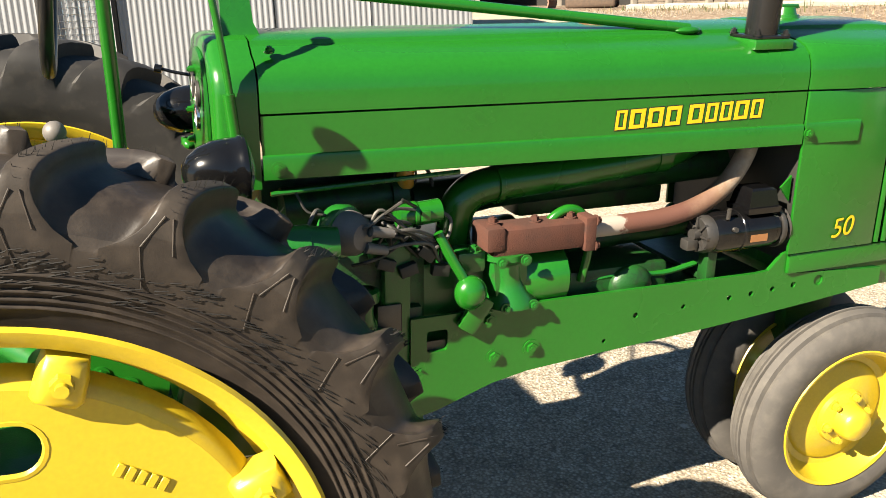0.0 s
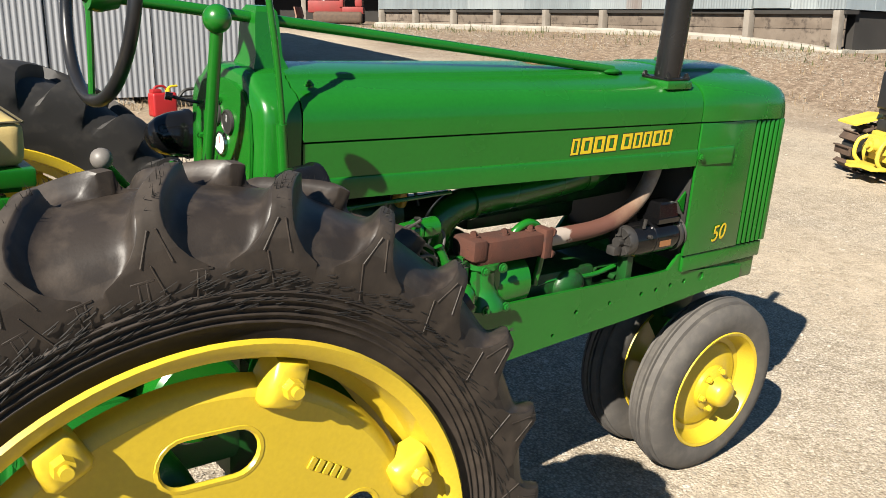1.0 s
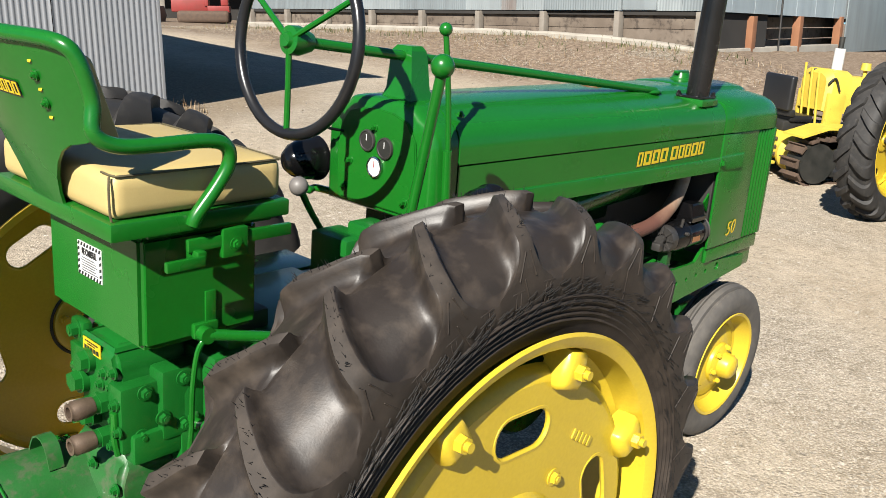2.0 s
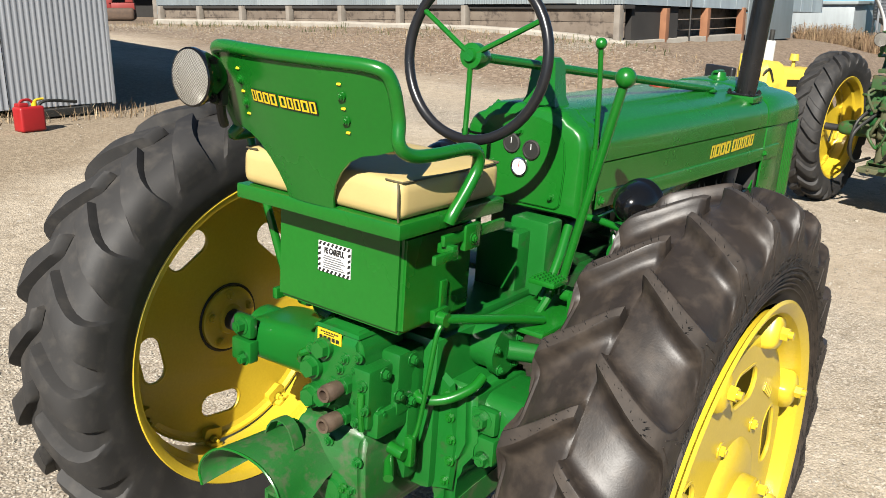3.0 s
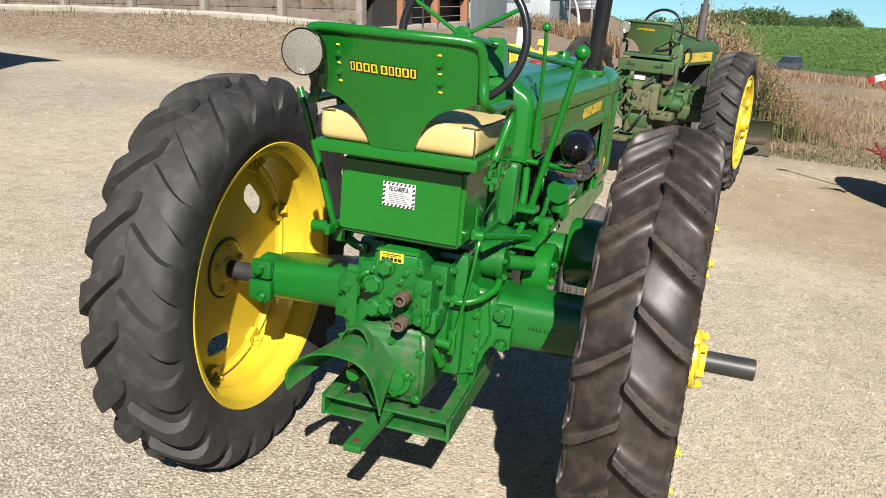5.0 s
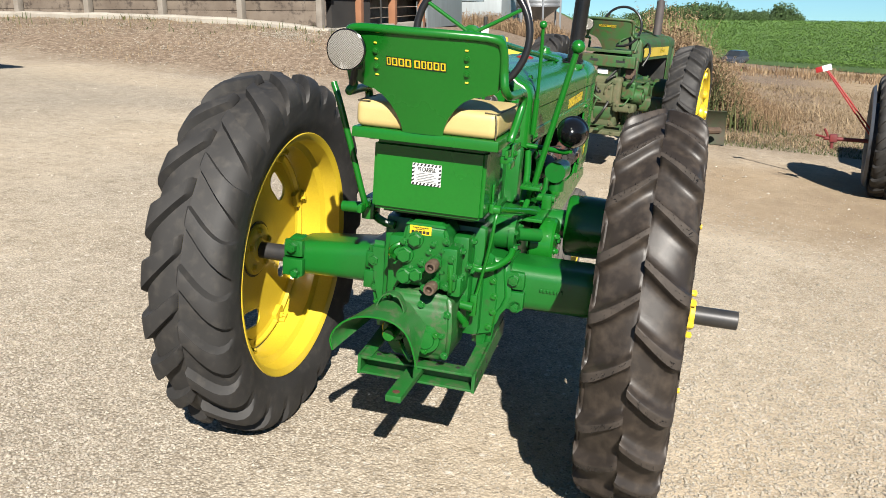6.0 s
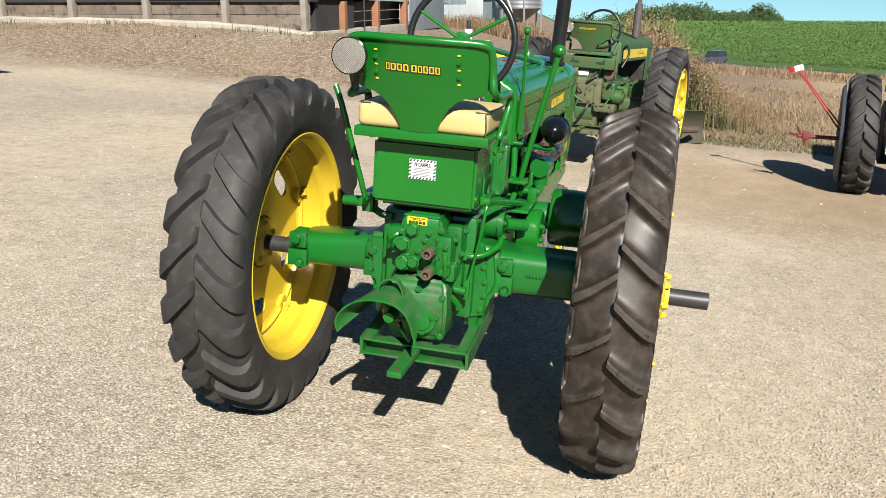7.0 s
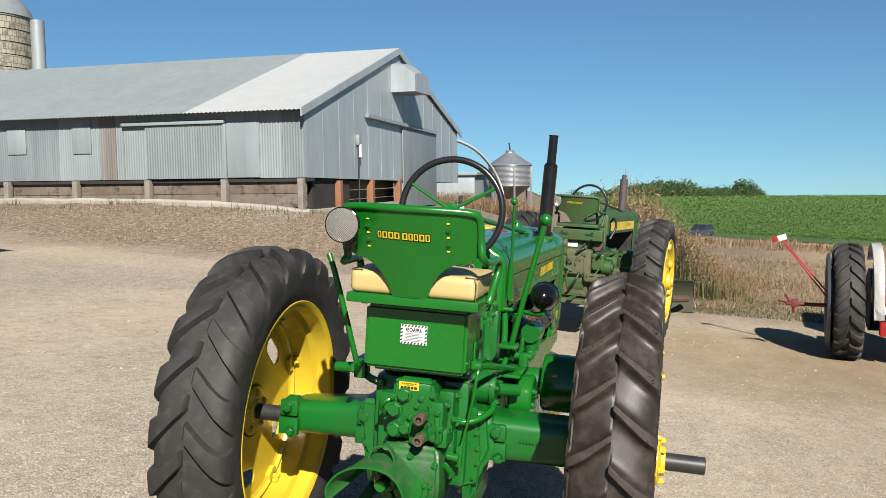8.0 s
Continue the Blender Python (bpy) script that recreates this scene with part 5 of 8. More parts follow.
for k in range(7):
    bm = bmesh.new()
    add_box(bm, (-.118, -.395 - .013 * k, .745), (-.115, -.403 - .013 * k, .757), .001, None, 1)
    part("casting_mark", bm, GREEN_CAST, hr)
# legs that drop from the housings to the drawbar frame
bm = bmesh.new()
add_loft(bm, [[(x0, y0, z), (x1, y0, z), (x1, y1, z), (x0, y1, z)] for z, x0, x1, y0, y1 in ((.86, -.15, .12, -.275, -.165), (.70, -.17, .12, -.300, -.165), (.62, -.165, .11, -.245, -.155), (.54, -.16, .10, -.235, -.155), (.49, -.14, .08, -.225, -.160))])
bmesh.ops.bevel(bm, geom=[e for e in bm.edges if e.calc_length() > .05], offset=.022, segments=3, affect="EDGES")
part("housing_leg", bm, GREEN_CAST, trans, sharp=55)
bm = bmesh.new()
add_loft(bm, [[(x0, y0, z), (x1, y0, z), (x1, y1, z), (x0, y1, z)] for z, x0, x1, y0, y1 in ((.86, -.15, .12, .165, .275), (.70, -.16, .12, .165, .260), (.62, -.165, .11, .155, .235), (.49, -.14, .08, .160, .225))])
bmesh.ops.bevel(bm, geom=[e for e in bm.edges if e.calc_length() > .05], offset=.022, segments=3, affect="EDGES")
part("housing_leg", bm, GREEN_CAST, trans, sharp=55)
bm = bmesh.new()
add_loft(bm, [[(-.175, y, z) for y, z in ring] for ring in ([(-.165, .56), (-.235, .58), (-.245, .70), (-.220, .86), (-.165, .90)],)] + [[(-.160, y, z) for y, z in [(-.160, .55), (-.24, .57), (-.252, .70), (-.225, .87), (-.16, .91)]]])
part("case_flange", bm, GREEN_CAST, trans)
for y, z in ((-.225, .60), (-.236, .66), (-.236, .72), (-.228, .78), (-.215, .84)):
    bm = bmesh.new()
    add_bolt(bm, (-.176, y, z), (-1, 0, 0), .0095, .010)
    part("bolt", bm, GREEN, trans)

# hydraulic unit
bm = bmesh.new()
add_loft(bm, [[(x0, y0, z), (x1, y0, z), (x1, y1, z), (x0, y1, z)] for z, x0, x1, y0, y1 in ((.770, -.340, -.20, -.090, .070), (.80, -.365, -.20, -.100, .078), (.90, -.372, -.20, -.100, .078), (.955, -.372, -.20, -.098, .072), (1.000, -.372, -.20, -.085, .064), (1.012, -.360, -.20, -.075, .055))])
bmesh.ops.bevel(bm, geom=[e for e in bm.edges if e.calc_length() > .03], offset=.013, segments=3, affect="EDGES")
hyd = part("hydraulic_unit", bm, GREEN_CAST, tractor, "green hydraulic control casting", sharp=50)
for lo, hi, b in (((-.30, -.155, .80), (-.20, -.095, .965), .012), ((-.385, -.135, .785), (-.28, -.075, .940), .012), ((-.365, -.15, .76), (-.22, -.10, .83), .01)):
    bm = bmesh.new()
    add_box(bm, lo, hi, b)
    part("valve_block", bm, GREEN_CAST, hyd)
for z, y in ((.885, -.060), (.805, -.060)):
    bm = bmesh.new()
    add_rod(bm, (-.375, y, z), (-.400, y, z), .024, .024, 6)
    add_rod(bm, (-.39, y, z), (-.415, y, z), .019, seg=18)
    port = part("hose_fitting", bm, GREEN_CAST, hyd)
    bm = bmesh.new()
    add_lathe(bm, [(-.41, .020), (-.425, .022), (-.452, .022), (-.456, .019), (-.462, .019), (-.462, .012), (-.440, .012), (-.438, .0)], (0, y, z), "x", 24)
    part("coupler", bm, COUPLER, port, "bare brown hose coupler")
for y, z, r in ((.020, .955, .024), (.055, .895, .026), (.052, .818, .026), (.010, .828, .022)):
    bm = bmesh.new()
    add_rod(bm, (-.365, y, z), (-.386, y, z), r * 1.15, seg=20)
    add_rod(bm, (-.386, y, z), (-.402, y, z), r, r * .9, seg=6)
    part("plug", bm, GREEN_CAST, hyd)
for y, z in ((-.045, .945), (-.080, .925), (-.088, .960), (.065, .940), (-.085, .850), (-.10, .80), (-.115, .90), (-.125, .84), (-.02, .78), (-.03, .915), (-.005, .87)):
    bm = bmesh.new()
    add_bolt(bm, (-.374 if y > -.09 else -.387, y, z), (-1, 0, 0), .010, .011)
    part("bolt", bm, GREEN_CAST, hyd)
for x, y, z in ((-.33, -.136, .92), (-.30, -.156, .86), (-.25, -.156, .94), (-.25, -.156, .83), (-.34, -.136, .82)):
    bm = bmesh.new()
    add_bolt(bm, (x, y, z), (0, -1, 0), .012, .013)
    part("bolt", bm, GREEN_CAST, hyd)
bm = bmesh.new()
add_tube(bm, [(-.36, .07, .93), (-.37, .10, .915), (-.355, .115, .885), (-.33, .10, .86)], .010, 8)
part("oil_line", bm, GREEN, hyd)
bm = bmesh.new()
add_tube(bm, [(-.388, -.112, .875), (-.392, -.118, .83), (-.385, -.118, .785)], .008, 8)
add_box(bm, (-.395, -.125, .825), (-.385, -.105, .885), .004)
part("oil_line", bm, GREEN, hyd)
bm = bmesh.new()
add_box(bm, (-.3745, -.033, .972), (-.3725, .045, 1.003), 0, None)
label_p = part("maker_label", bm, DECAL, hyd, "small yellow label with black print", flat=True)
for (y0, y1, z0, z1) in ((-.027, .040, .976, .986), (-.010, .024, .9895, .9925), (-.024, .036, .9950, .9985)):
    n_ = 5 if z1 - z0 > .006 else 7
    for k in range(n_):
        bm = bmesh.new()
        w_ = (y1 - y0) / n_
        add_box(bm, (-.3751, y0 + w_ * k + w_ * .12, z0), (-.3747, y0 + w_ * (k + 1) - w_ * .12, z1), 0)
        part("print_bar", bm, INK, label_p, flat=True)

# power take-off housing, shield and drawbar
bm = bmesh.new()
add_loft(bm, [[(x0, y0, z), (x1, y0, z), (x1, y1, z), (x0, y1, z)] for z, x0, x1, y0, y1 in ((.500, -.340, -.12, -.105, .085), (.53, -.375, -.12, -.125, .10), (.62, -.395, -.12, -.135, .11), (.715, -.395, -.12, -.130, .11), (.755, -.37, -.12, -.115, .10), (.765, -.34, -.12, -.10, .09))])
bmesh.ops.bevel(bm, geom=[e for e in bm.edges if e.calc_length() > .04], offset=.014, segments=3, affect="EDGES")
pto = part("pto_housing", bm, GREEN_DUSTY, tractor, "green power take-off housing", sharp=55)
bm = bmesh.new()
add_lathe(bm, [(-.395, .052), (-.402, .050), (-.404, .034), (-.412, .032), (-.414, .0)], (0, -.045, .600), "x", 24)
cover = part("shaft_cover", bm, GREEN_CAST, pto)
for k in range(3):
    a = radians(30 + 120 * k)
    bm = bmesh.new()
    add_bolt(bm, (-.403, -.045 + .043 * math.cos(a), .600 + .043 * math.sin(a)), (-1, 0, 0), .009, .010)
    part("bolt", bm, GREEN, cover)
for y, z in ((-.115, .545), (-.115, .70), (.09, .70), (-.02, .725), (-.10, .62)):
    bm = bmesh.new()
    add_bolt(bm, (-.392, y, z), (-1, 0, 0), .010, .011)
    part("bolt", bm, GREEN_CAST, pto)
bm = bmesh.new()
add_lathe(bm, [(-.36, .048), (-.405, .046), (-.412, .040), (-.414, .026), (-.470, .024), (-.476, .020), (-.478, .0)], (0, .070, .622), "x", 24)
stub = part("pto_stub", bm, GREEN, pto, "green capped power take-off stub")
for k in range(4):
    a = radians(40 + 90 * k)
    bm = bmesh.new()
    add_bolt(bm, (-.413, .070 + .034 * math.cos(a), .622 + .034 * math.sin(a)), (-1, 0, 0), .007, .008)
    part("bolt", bm, GREEN, stub)
bm = bmesh.new()
add_tube(bm, [(-.40, .045, .585), (-.44, .025, .575), (-.46, -.005, .545), (-.455, -.012, .535)], .008, 8)
part("drain_lever", bm, GREEN, pto)
# arched sheet shield: open below, its side walls cut back in a slant towards the housing
ARCH = ((.236, .577), (.246, .607), (.243, .630), (.230, .655), (.204, .683), (.167, .705), (.122, .717), (.070, .719), (.020, .709), (-.018, .683), (-.040, .648), (-.055, .606), (-.067, .560))
bm = bmesh.new()
rows = []
for x, kl, kr, zl, zr, drop in ((-.380, .50, .85, .630, .640, .016), (-.430, .62, .88, .616, .630, .014), (-.480, .75, .92, .603, .612, .010), (-.530, .89, .96, .588, .590, .006), (-.565, .98, .99, .579, .570, .002), (-.575, 1.0, 1.0, .577, .560, .0)):
    outer, inner = [], []
    for i, (y, z) in enumerate(ARCH):
        k, low = (kl, zl) if y > .09 else (kr, zr)
        z = max(z, low + .012 * (i if y > .09 else len(ARCH) - 1 - i)) + drop
        y = .090 + (y - .090) * k
        outer.append((x, y, z))
        d = Vector((.09 - y, .60 - z)).normalized() * .004
        inner.append((x + .001, y + d.x, z + d.y))
    rows.append(outer + inner[::-1])
add_loft(bm, rows)
shield = part("pto_shield", bm, GREEN_DUSTY, pto, "green arched sheet-metal shield with dusty top", sharp=40)
bm = bmesh.new()
strap = [(.122, .722), (.112, .748), (.098, .768), (.078, .778), (.056, .777), (.038, .766), (.024, .742), (.016, .718)]
add_loft(bm, [[(-.475, y, z), (-.442, y, z), (-.442, y + (.074 - y) * .07, z - .004), (-.475, y + (.074 - y) * .07, z - .004)] for y, z in strap])
part("shield_handle", bm, GREEN_DUSTY, shield, sharp=50)
bm = bmesh.new()
add_tube(bm, [(-.576, y, z) for y, z in ARCH], .0034, 6, 3)
part("shield_lip", bm, GREEN, shield)
for y, z in ((.19, .695), (.10, .719), (.0, .700)):
    bm = bmesh.new()
    add_bolt(bm, (-.40, .09 + (y - .09) * .56, z + .018), (0, 0, 1), .008, .006)
    part("bolt", bm, GREEN, shield)

bm = bmesh.new()
for lo, hi in (((-.390, -.222, .481), (-.318, .198, .490)), ((-.390, -.222, .424), (-.318, .198, .433)), ((-.325, -.222, .43), (-.316, .198, .484))):
    add_box(bm, lo, hi, .002)
for s, y in ((-1, -.229), (1, .200)):
    add_loft(bm, [[(x, y - .006, z0), (x, y + .006, z0), (x, y + .006, z1), (x, y - .006, z1)] for x, z0, z1 in ((-.392, .422, .494), (-.25, .432, .506), (-.05, .455, .530), (.12, .47, .54))])
    add_loft(bm, [[(x, y - s * .0, z1 - .008), (x, y - s * .045, z1 - .008), (x, y - s * .045, z1), (x, y, z1)] for x, z1 in ((-.392, .494), (-.25, .506), (-.05, .530), (.12, .54))])
frame_ob = part("drawbar_frame", bm, GREEN_DUSTY, tractor, "green U-shaped drawbar frame")
# dark discs laid on the frame stand for the holes' shaded insides
for k in range(5):
    bm = bmesh.new()
    add_rod(bm, (-.345, -.16 + .075 * k, .4895), (-.345, -.16 + .075 * k, .4915), .009, seg=12)
    part("frame_hole", bm, DARK, frame_ob)
for x, z in ((-.35, .458), (-.29, .464), (-.20, .474)):
    bm = bmesh.new()
    add_rod(bm, (x, -.2345, z), (x, -.2362, z), .010, seg=12)
    part("frame_hole", bm, DARK, frame_ob)
bm = bmesh.new()
add_box(bm, (-.640, -.038, .455), (.15, .018, .479), .004)
drawbar = part("drawbar", bm, GREEN_DUSTY, tractor, "green drawbar with worn tip")
bm = bmesh.new()
add_rod(bm, (-.605, -.010, .4785), (-.605, -.010, .4805), .013, seg=16)
part("pin_hole", bm, RUST, drawbar)

# right-hand side: clutch shaft cover, pulley, pedals, platform
bm = bmesh.new()
add_rod(bm, (.0, -.17, .925), (.0, -.258, .925), .060, seg=28)
add_rod(bm, (.0, -.250, .925), (.0, -.272, .925), .070, seg=28)
add_rod(bm, (.0, -.272, .925), (.06, -.350, .915), .026, .026, 12)
cov = part("brake_cover", bm, GREEN_CAST, tractor, "green round brake shaft housing")
for k in range(5):
    a = radians(20 + 72 * k)
    bm = bmesh.new()
    add_bolt(bm, (.0 + .058 * math.cos(a), -.273, .925 + .058 * math.sin(a)), (0, -1, 0), .010, .010)
    part("bolt", bm, GREEN_CAST, cov)
bm = bmesh.new()
add_lathe(bm, [(-.300, .0), (-.300, .090), (-.310, .100), (-.390, .102), (-.400, .094), (-.402, .0)], (.20, 0, .855), "y", 32)
drum = part("brake_drum", bm, GREEN, tractor, "green brake drum")
for x, z in ((.20, .83), (.25, .86), (.20, .89)):
    bm = bmesh.new()
    add_bolt(bm, (x - .03, -.402, z), (0, -1, 0), .011, .013)
    part("bolt", bm, GREEN, drum)
bm = bmesh.new()
add_lathe(bm, [(-.415, .0), (-.415, .120), (-.425, .128), (-.50, .130), (-.580, .127), (-.590, .118), (-.592, .0)], (.42, 0, .885), "y", 40)
part("belt_pulley", bm, GREEN, tractor, "green belt pulley drum")
bm = bmesh.new()
add_rod(bm, (.42, -.17, .885), (.42, -.42, .885), .06, seg=24)
part("pulley_shaft", bm, GREEN_CAST, tractor)
for s in (-1, 1):
    bm = bmesh.new()
    add_box(bm, (.02, s * .19, .972), (.42, s * .36, .986), .004)
    part("footboard", bm, GREEN, tractor, "green footboard")
bm = bmesh.new()
add_box(bm, (.26, -.215, .985), (.345, -.09, 1.205), .012)
add_box(bm, (.20, -.16, .985), (.30, -.02, 1.175), .012)
part("control_tower", bm, GREEN_CAST, tractor, "green upright casting under the dash")
bm = bmesh.new()
add_box(bm, (.12, -.325, 1.072), (.20, -.245, 1.088), .006)
for i in range(5):
    for j in range(5):
        add_box(bm, (.125 + .0155 * i, -.322 + .0155 * j, 1.087), (.134 + .0155 * i, -.313 + .0155 * j, 1.092), 0)
add_tube(bm, [(.17, -.28, 1.075), (.20, -.275, 1.04), (.17, -.265, .99), (.10, -.25, .93)], .012, 8)
part("brake_pedal", bm, GREEN, tractor, "green brake pedal with a studded pad")
bm = bmesh.new()
add_tube(bm, [(.35, -.23, 1.185), (.28, -.245, 1.10), (.20, -.25, 1.00)], .014, 10)
add_tube(bm, [(.46, -.30, 1.06), (.36, -.31, 1.03), (.27, -.30, .985)], .010, 8)
add_box(bm, (.20, -.365, .985), (.245, -.325, 1.045), .008)
add_rod(bm, (.22, -.375, 1.03), (.22, -.30, 1.03), .016, seg=14)
part("pedal_linkage", bm, GREEN, tractor)
bm = bmesh.new()
add_rod(bm, (.50, -.33, 1.085), (.60, -.34, 1.085), .045, .045, 24)
add_rod(bm, (.60, -.34, 1.085), (.66, -.345, 1.085), .042, .035, 24)
add_rod(bm, (.55, -.335, 1.0), (.55, -.335, 1.06), .035, seg=16)
part("oil_filter", bm, GREEN_CAST, tractor)
bm = bmesh.new()
add_tube(bm, [(-.243, -.232, 1.064), (-.14, -.265, 1.045), (0, -.30, 1.018), (.085, -.319, .998)], .0125, 10)
add_rod(bm, (-.243, -.22, 1.064), (-.243, -.245, 1.064), .018, seg=12)
add_tube(bm, [(-.243, -.236, 1.06), (-.262, -.232, 1.03), (-.27, -.225, .95), (-.262, -.205, .84), (-.262, -.19, .76), (-.275, -.18, .73)], .0062, 8)
add_box(bm, (-.285, -.195, .67), (-.265, -.170, .75), .005)
part("hydraulic_lever", bm, GREEN, tractor, "green hydraulic control rod")
bm = bmesh.new()
add_tube(bm, [(-.22, -.145, .845), (-.235, -.18, .835), (-.21, -.235, .845), (-.16, -.275, .87), (-.12, -.28, .89)], .013, 10)
part("oil_pipe", bm, GREEN, tractor)
bm = bmesh.new()
add_rod(bm, (-.29, -.13, .675), (-.345, -.175, .66), .013, seg=12)
part("drain_spigot", bm, GREEN, tractor)
bm = bmesh.new()
add_rod(bm, (-.30, -.14, .715), (-.30, -.185, .71), .016, seg=12)
part("drain_plug", bm, GREEN, tractor)
# left-hand lever and step
bm = bmesh.new()
add_tube(bm, [(-.303, .376, 1.457), (-.315, .345, 1.39), (-.30, .30, 1.23), (-.28, .262, 1.08), (-.26, .25, 1.02)], .0115, 10)
add_box(bm, (-.32, .245, 1.005), (-.21, .262, 1.035), .004)
part("brake_lever", bm, GREEN, tractor, "green hand lever")
bm = bmesh.new()
add_rod(bm, (-.165, .375, .985), (-.165, .275, .990), .020, .023, 16)
add_box(bm, (-.21, .235, .955), (-.13, .285, 1.025), .012)
add_tube(bm, [(-.17, .25, .97), (-.20, .20, .955), (-.21, .15, .95)], .016, 8)
part("left_pedal", bm, GREEN, tractor)
bm = bmesh.new()
add_box(bm, (-.20, -.15, 1.0), (-.02, .16, 1.05), .01)
part("seat_bracket", bm, DARK, tractor)

# ---- the yard and the land round it ----
YARD = TR.to_3x3() @ Vector((0, 0, 1))


def yard_plane(x, y):
    return -(YARD.x * x + YARD.y * y) / YARD.z


FALL = ((26, -1.05), (38, -1.38), (50, -2.25), (76, -3.6), (82, -3.6), (250, -5.5), (300, -6.5), (450, -15), (2000, -98))


def ground_z(x, y):
    xx = x if x < 30 else 30 + (x - 30) * .30
    xx = max(xx, -30)
    yy = max(-12 + (y + 12) * .15 if y < -12 else y, -60)
    yy = yy if yy < 22 else 22 + (yy - 22) * .25
    z = yard_plane(xx, yy) - .04 * max(0.0, x - 150)
    # bank under the barn
    up = smooth_step(12.2, 17.0, x + .10 * max(0, 7 - y)) * smooth_step(2.5, 7.0, y)
    top = .90 + .055 * (min(max(y, 0), 12) - 7.5) - .02 * max(0, x - 18)
    z = z + (max(top - z, 0)) * up * (1 - smooth_step(30, 40, x))
    # the land ahead dips to a track and rises again under the field, out to a crest
    d, b = math.hypot(x + 3.5, y + 1), math.degrees(math.atan2(y + 1, x + 3.5))
    far = FALL[-1][1]
    for (d0, z0), (d1, z1) in zip(FALL, FALL[1:]):
        if d < d1:
            far = z0 + (z1 - z0) * max(0.0, (d - d0) / (d1 - d0))
            break
    return z + (far - z) * smooth_step(24, 50, d) * smooth_step(9, 5, b) * smooth_step(-65, -40, b)


GRAVEL, nt, bs, co = blank("gravel")
geo = nt.nodes.new("ShaderNodeNewGeometry").outputs["Position"]
v1 = nt.nodes.new("ShaderNodeTexVoronoi")
v1.inputs["Scale"].default_value = 86
nt.links.new(geo, v1.inputs["Vector"])
v2 = nt.nodes.new("ShaderNodeTexVoronoi")
v2.inputs["Scale"].default_value = 46
nt.links.new(geo, v2.inputs["Vector"])
stone = ramp(nt, v1.outputs["Color"], [(0.0, (0.095, 0.077, 0.055)), (0.28, (0.230, 0.196, 0.152)), (0.68, (0.326, 0.288, 0.234)), (1.0, (0.500, 0.462, 0.400))])
stone = mix_rgb(nt, 0.30, stone, ramp(nt, v2.outputs["Color"], [(0.0, (0.126, 0.104, 0.0778)), (0.4, (0.264, 0.229, 0.179)), (1.0, (0.415, 0.378, 0.323))]))
stone = mix_rgb(nt, ramp(nt, v1.outputs["Distance"], [(0.30, (0, 0, 0)), (0.74, (0.9, 0.9, 0.9))]), stone, (0.0936, 0.077, 0.0585))
dust = ramp(nt, noise_fac(nt, geo, 1.3, 6, 0.62), [(0.34, (0.300, 0.243, 0.168)), (0.66, (0.350, 0.298, 0.224))])
drive = noise_fac(nt, geo, 0.16, 4)
lane = mix_rgb(nt, ramp(nt, drive, [(0.40, (0.15, 0.15, 0.15)), (0.64, (0.75, 0.75, 0.75))]), stone, dust)
worn = nt.nodes.new("ShaderNodeMapping")
worn.inputs["Scale"].default_value = (0.30, 0.07, 1)
worn.inputs["Rotation"].default_value = (0, 0, 0.12)
nt.links.new(geo, worn.inputs["Vector"])
lane = mix_rgb(nt, ramp(nt, noise_fac(nt, worn.outputs[0], 1.0, 5, 0.6), [(0.47, (0, 0, 0)), (0.60, (0.55, 0.55, 0.55))]), lane, (0.290, 0.238, 0.172))
lane = mix_rgb(nt, ramp(nt, noise_fac(nt, geo, 40, 2), [(0.60, (0, 0, 0)), (0.70, (0.6, 0.6, 0.6))]), lane, (0.0979, 0.0828, 0.0652))
# clods, scuffs and patches of finer and coarser stone
lane = mix_rgb(nt, 1.0, lane, ramp(nt, noise_fac(nt, geo, 7.5, 9, 0.78), [(0.34, (0.74, 0.72, 0.69)), (0.50, (1.0, 1.0, 1.0)), (0.66, (1.14, 1.14, 1.14))]), "MULTIPLY")
v3 = nt.nodes.new("ShaderNodeTexVoronoi")
v3.inputs["Scale"].default_value = 9
nt.links.new(geo, v3.inputs["Vector"])
lane = mix_rgb(nt, ramp(nt, v3.outputs["Distance"], [(0.10, (0.7, 0.7, 0.7)), (0.17, (0, 0, 0))]), lane, ramp(nt, v3.outputs["Color"], [(0.35, (0.12, 0.10, 0.078)), (0.65, (0.40, 0.37, 0.32))]))
sep = nt.nodes.new("ShaderNodeSeparateXYZ")
nt.links.new(geo, sep.inputs[0])
# bare brown earth on the bank and beyond the yard's edge
wob = nt.nodes.new("ShaderNodeMath")
wob.operation = "MULTIPLY_ADD"
nt.links.new(noise_fac(nt, geo, 0.35, 6, 0.65), wob.inputs[0])
wob.inputs[1].default_value = 5.0
# the yard ends nearer where it runs out into dry grass
skew = nt.nodes.new("ShaderNodeMapRange")
skew.inputs["From Min"].default_value, skew.inputs["From Max"].default_value = 2.0, -1.5
skew.inputs["To Min"].default_value, skew.inputs["To Max"].default_value = 0.0, 2.6
nt.links.new(sep.outputs["Y"], skew.inputs["Value"])
reach = nt.nodes.new("ShaderNodeMath")
reach.operation = "ADD"
nt.links.new(sep.outputs["X"], reach.inputs[0])
nt.links.new(skew.outputs[0], reach.inputs[1])
nt.links.new(reach.outputs[0], wob.inputs[2])
edge = nt.nodes.new("ShaderNodeMapRange")
edge.inputs["From Min"].default_value, edge.inputs["From Max"].default_value = 13.8, 16.0
nt.links.new(wob.outputs[0], edge.inputs["Value"])
earth = ramp(nt, noise_fac(nt, geo, 9, 10, 0.78), [(0.34, (0.050, 0.034, 0.023)), (0.50, (0.130, 0.095, 0.066)), (0.68, (0.245, 0.198, 0.150))])
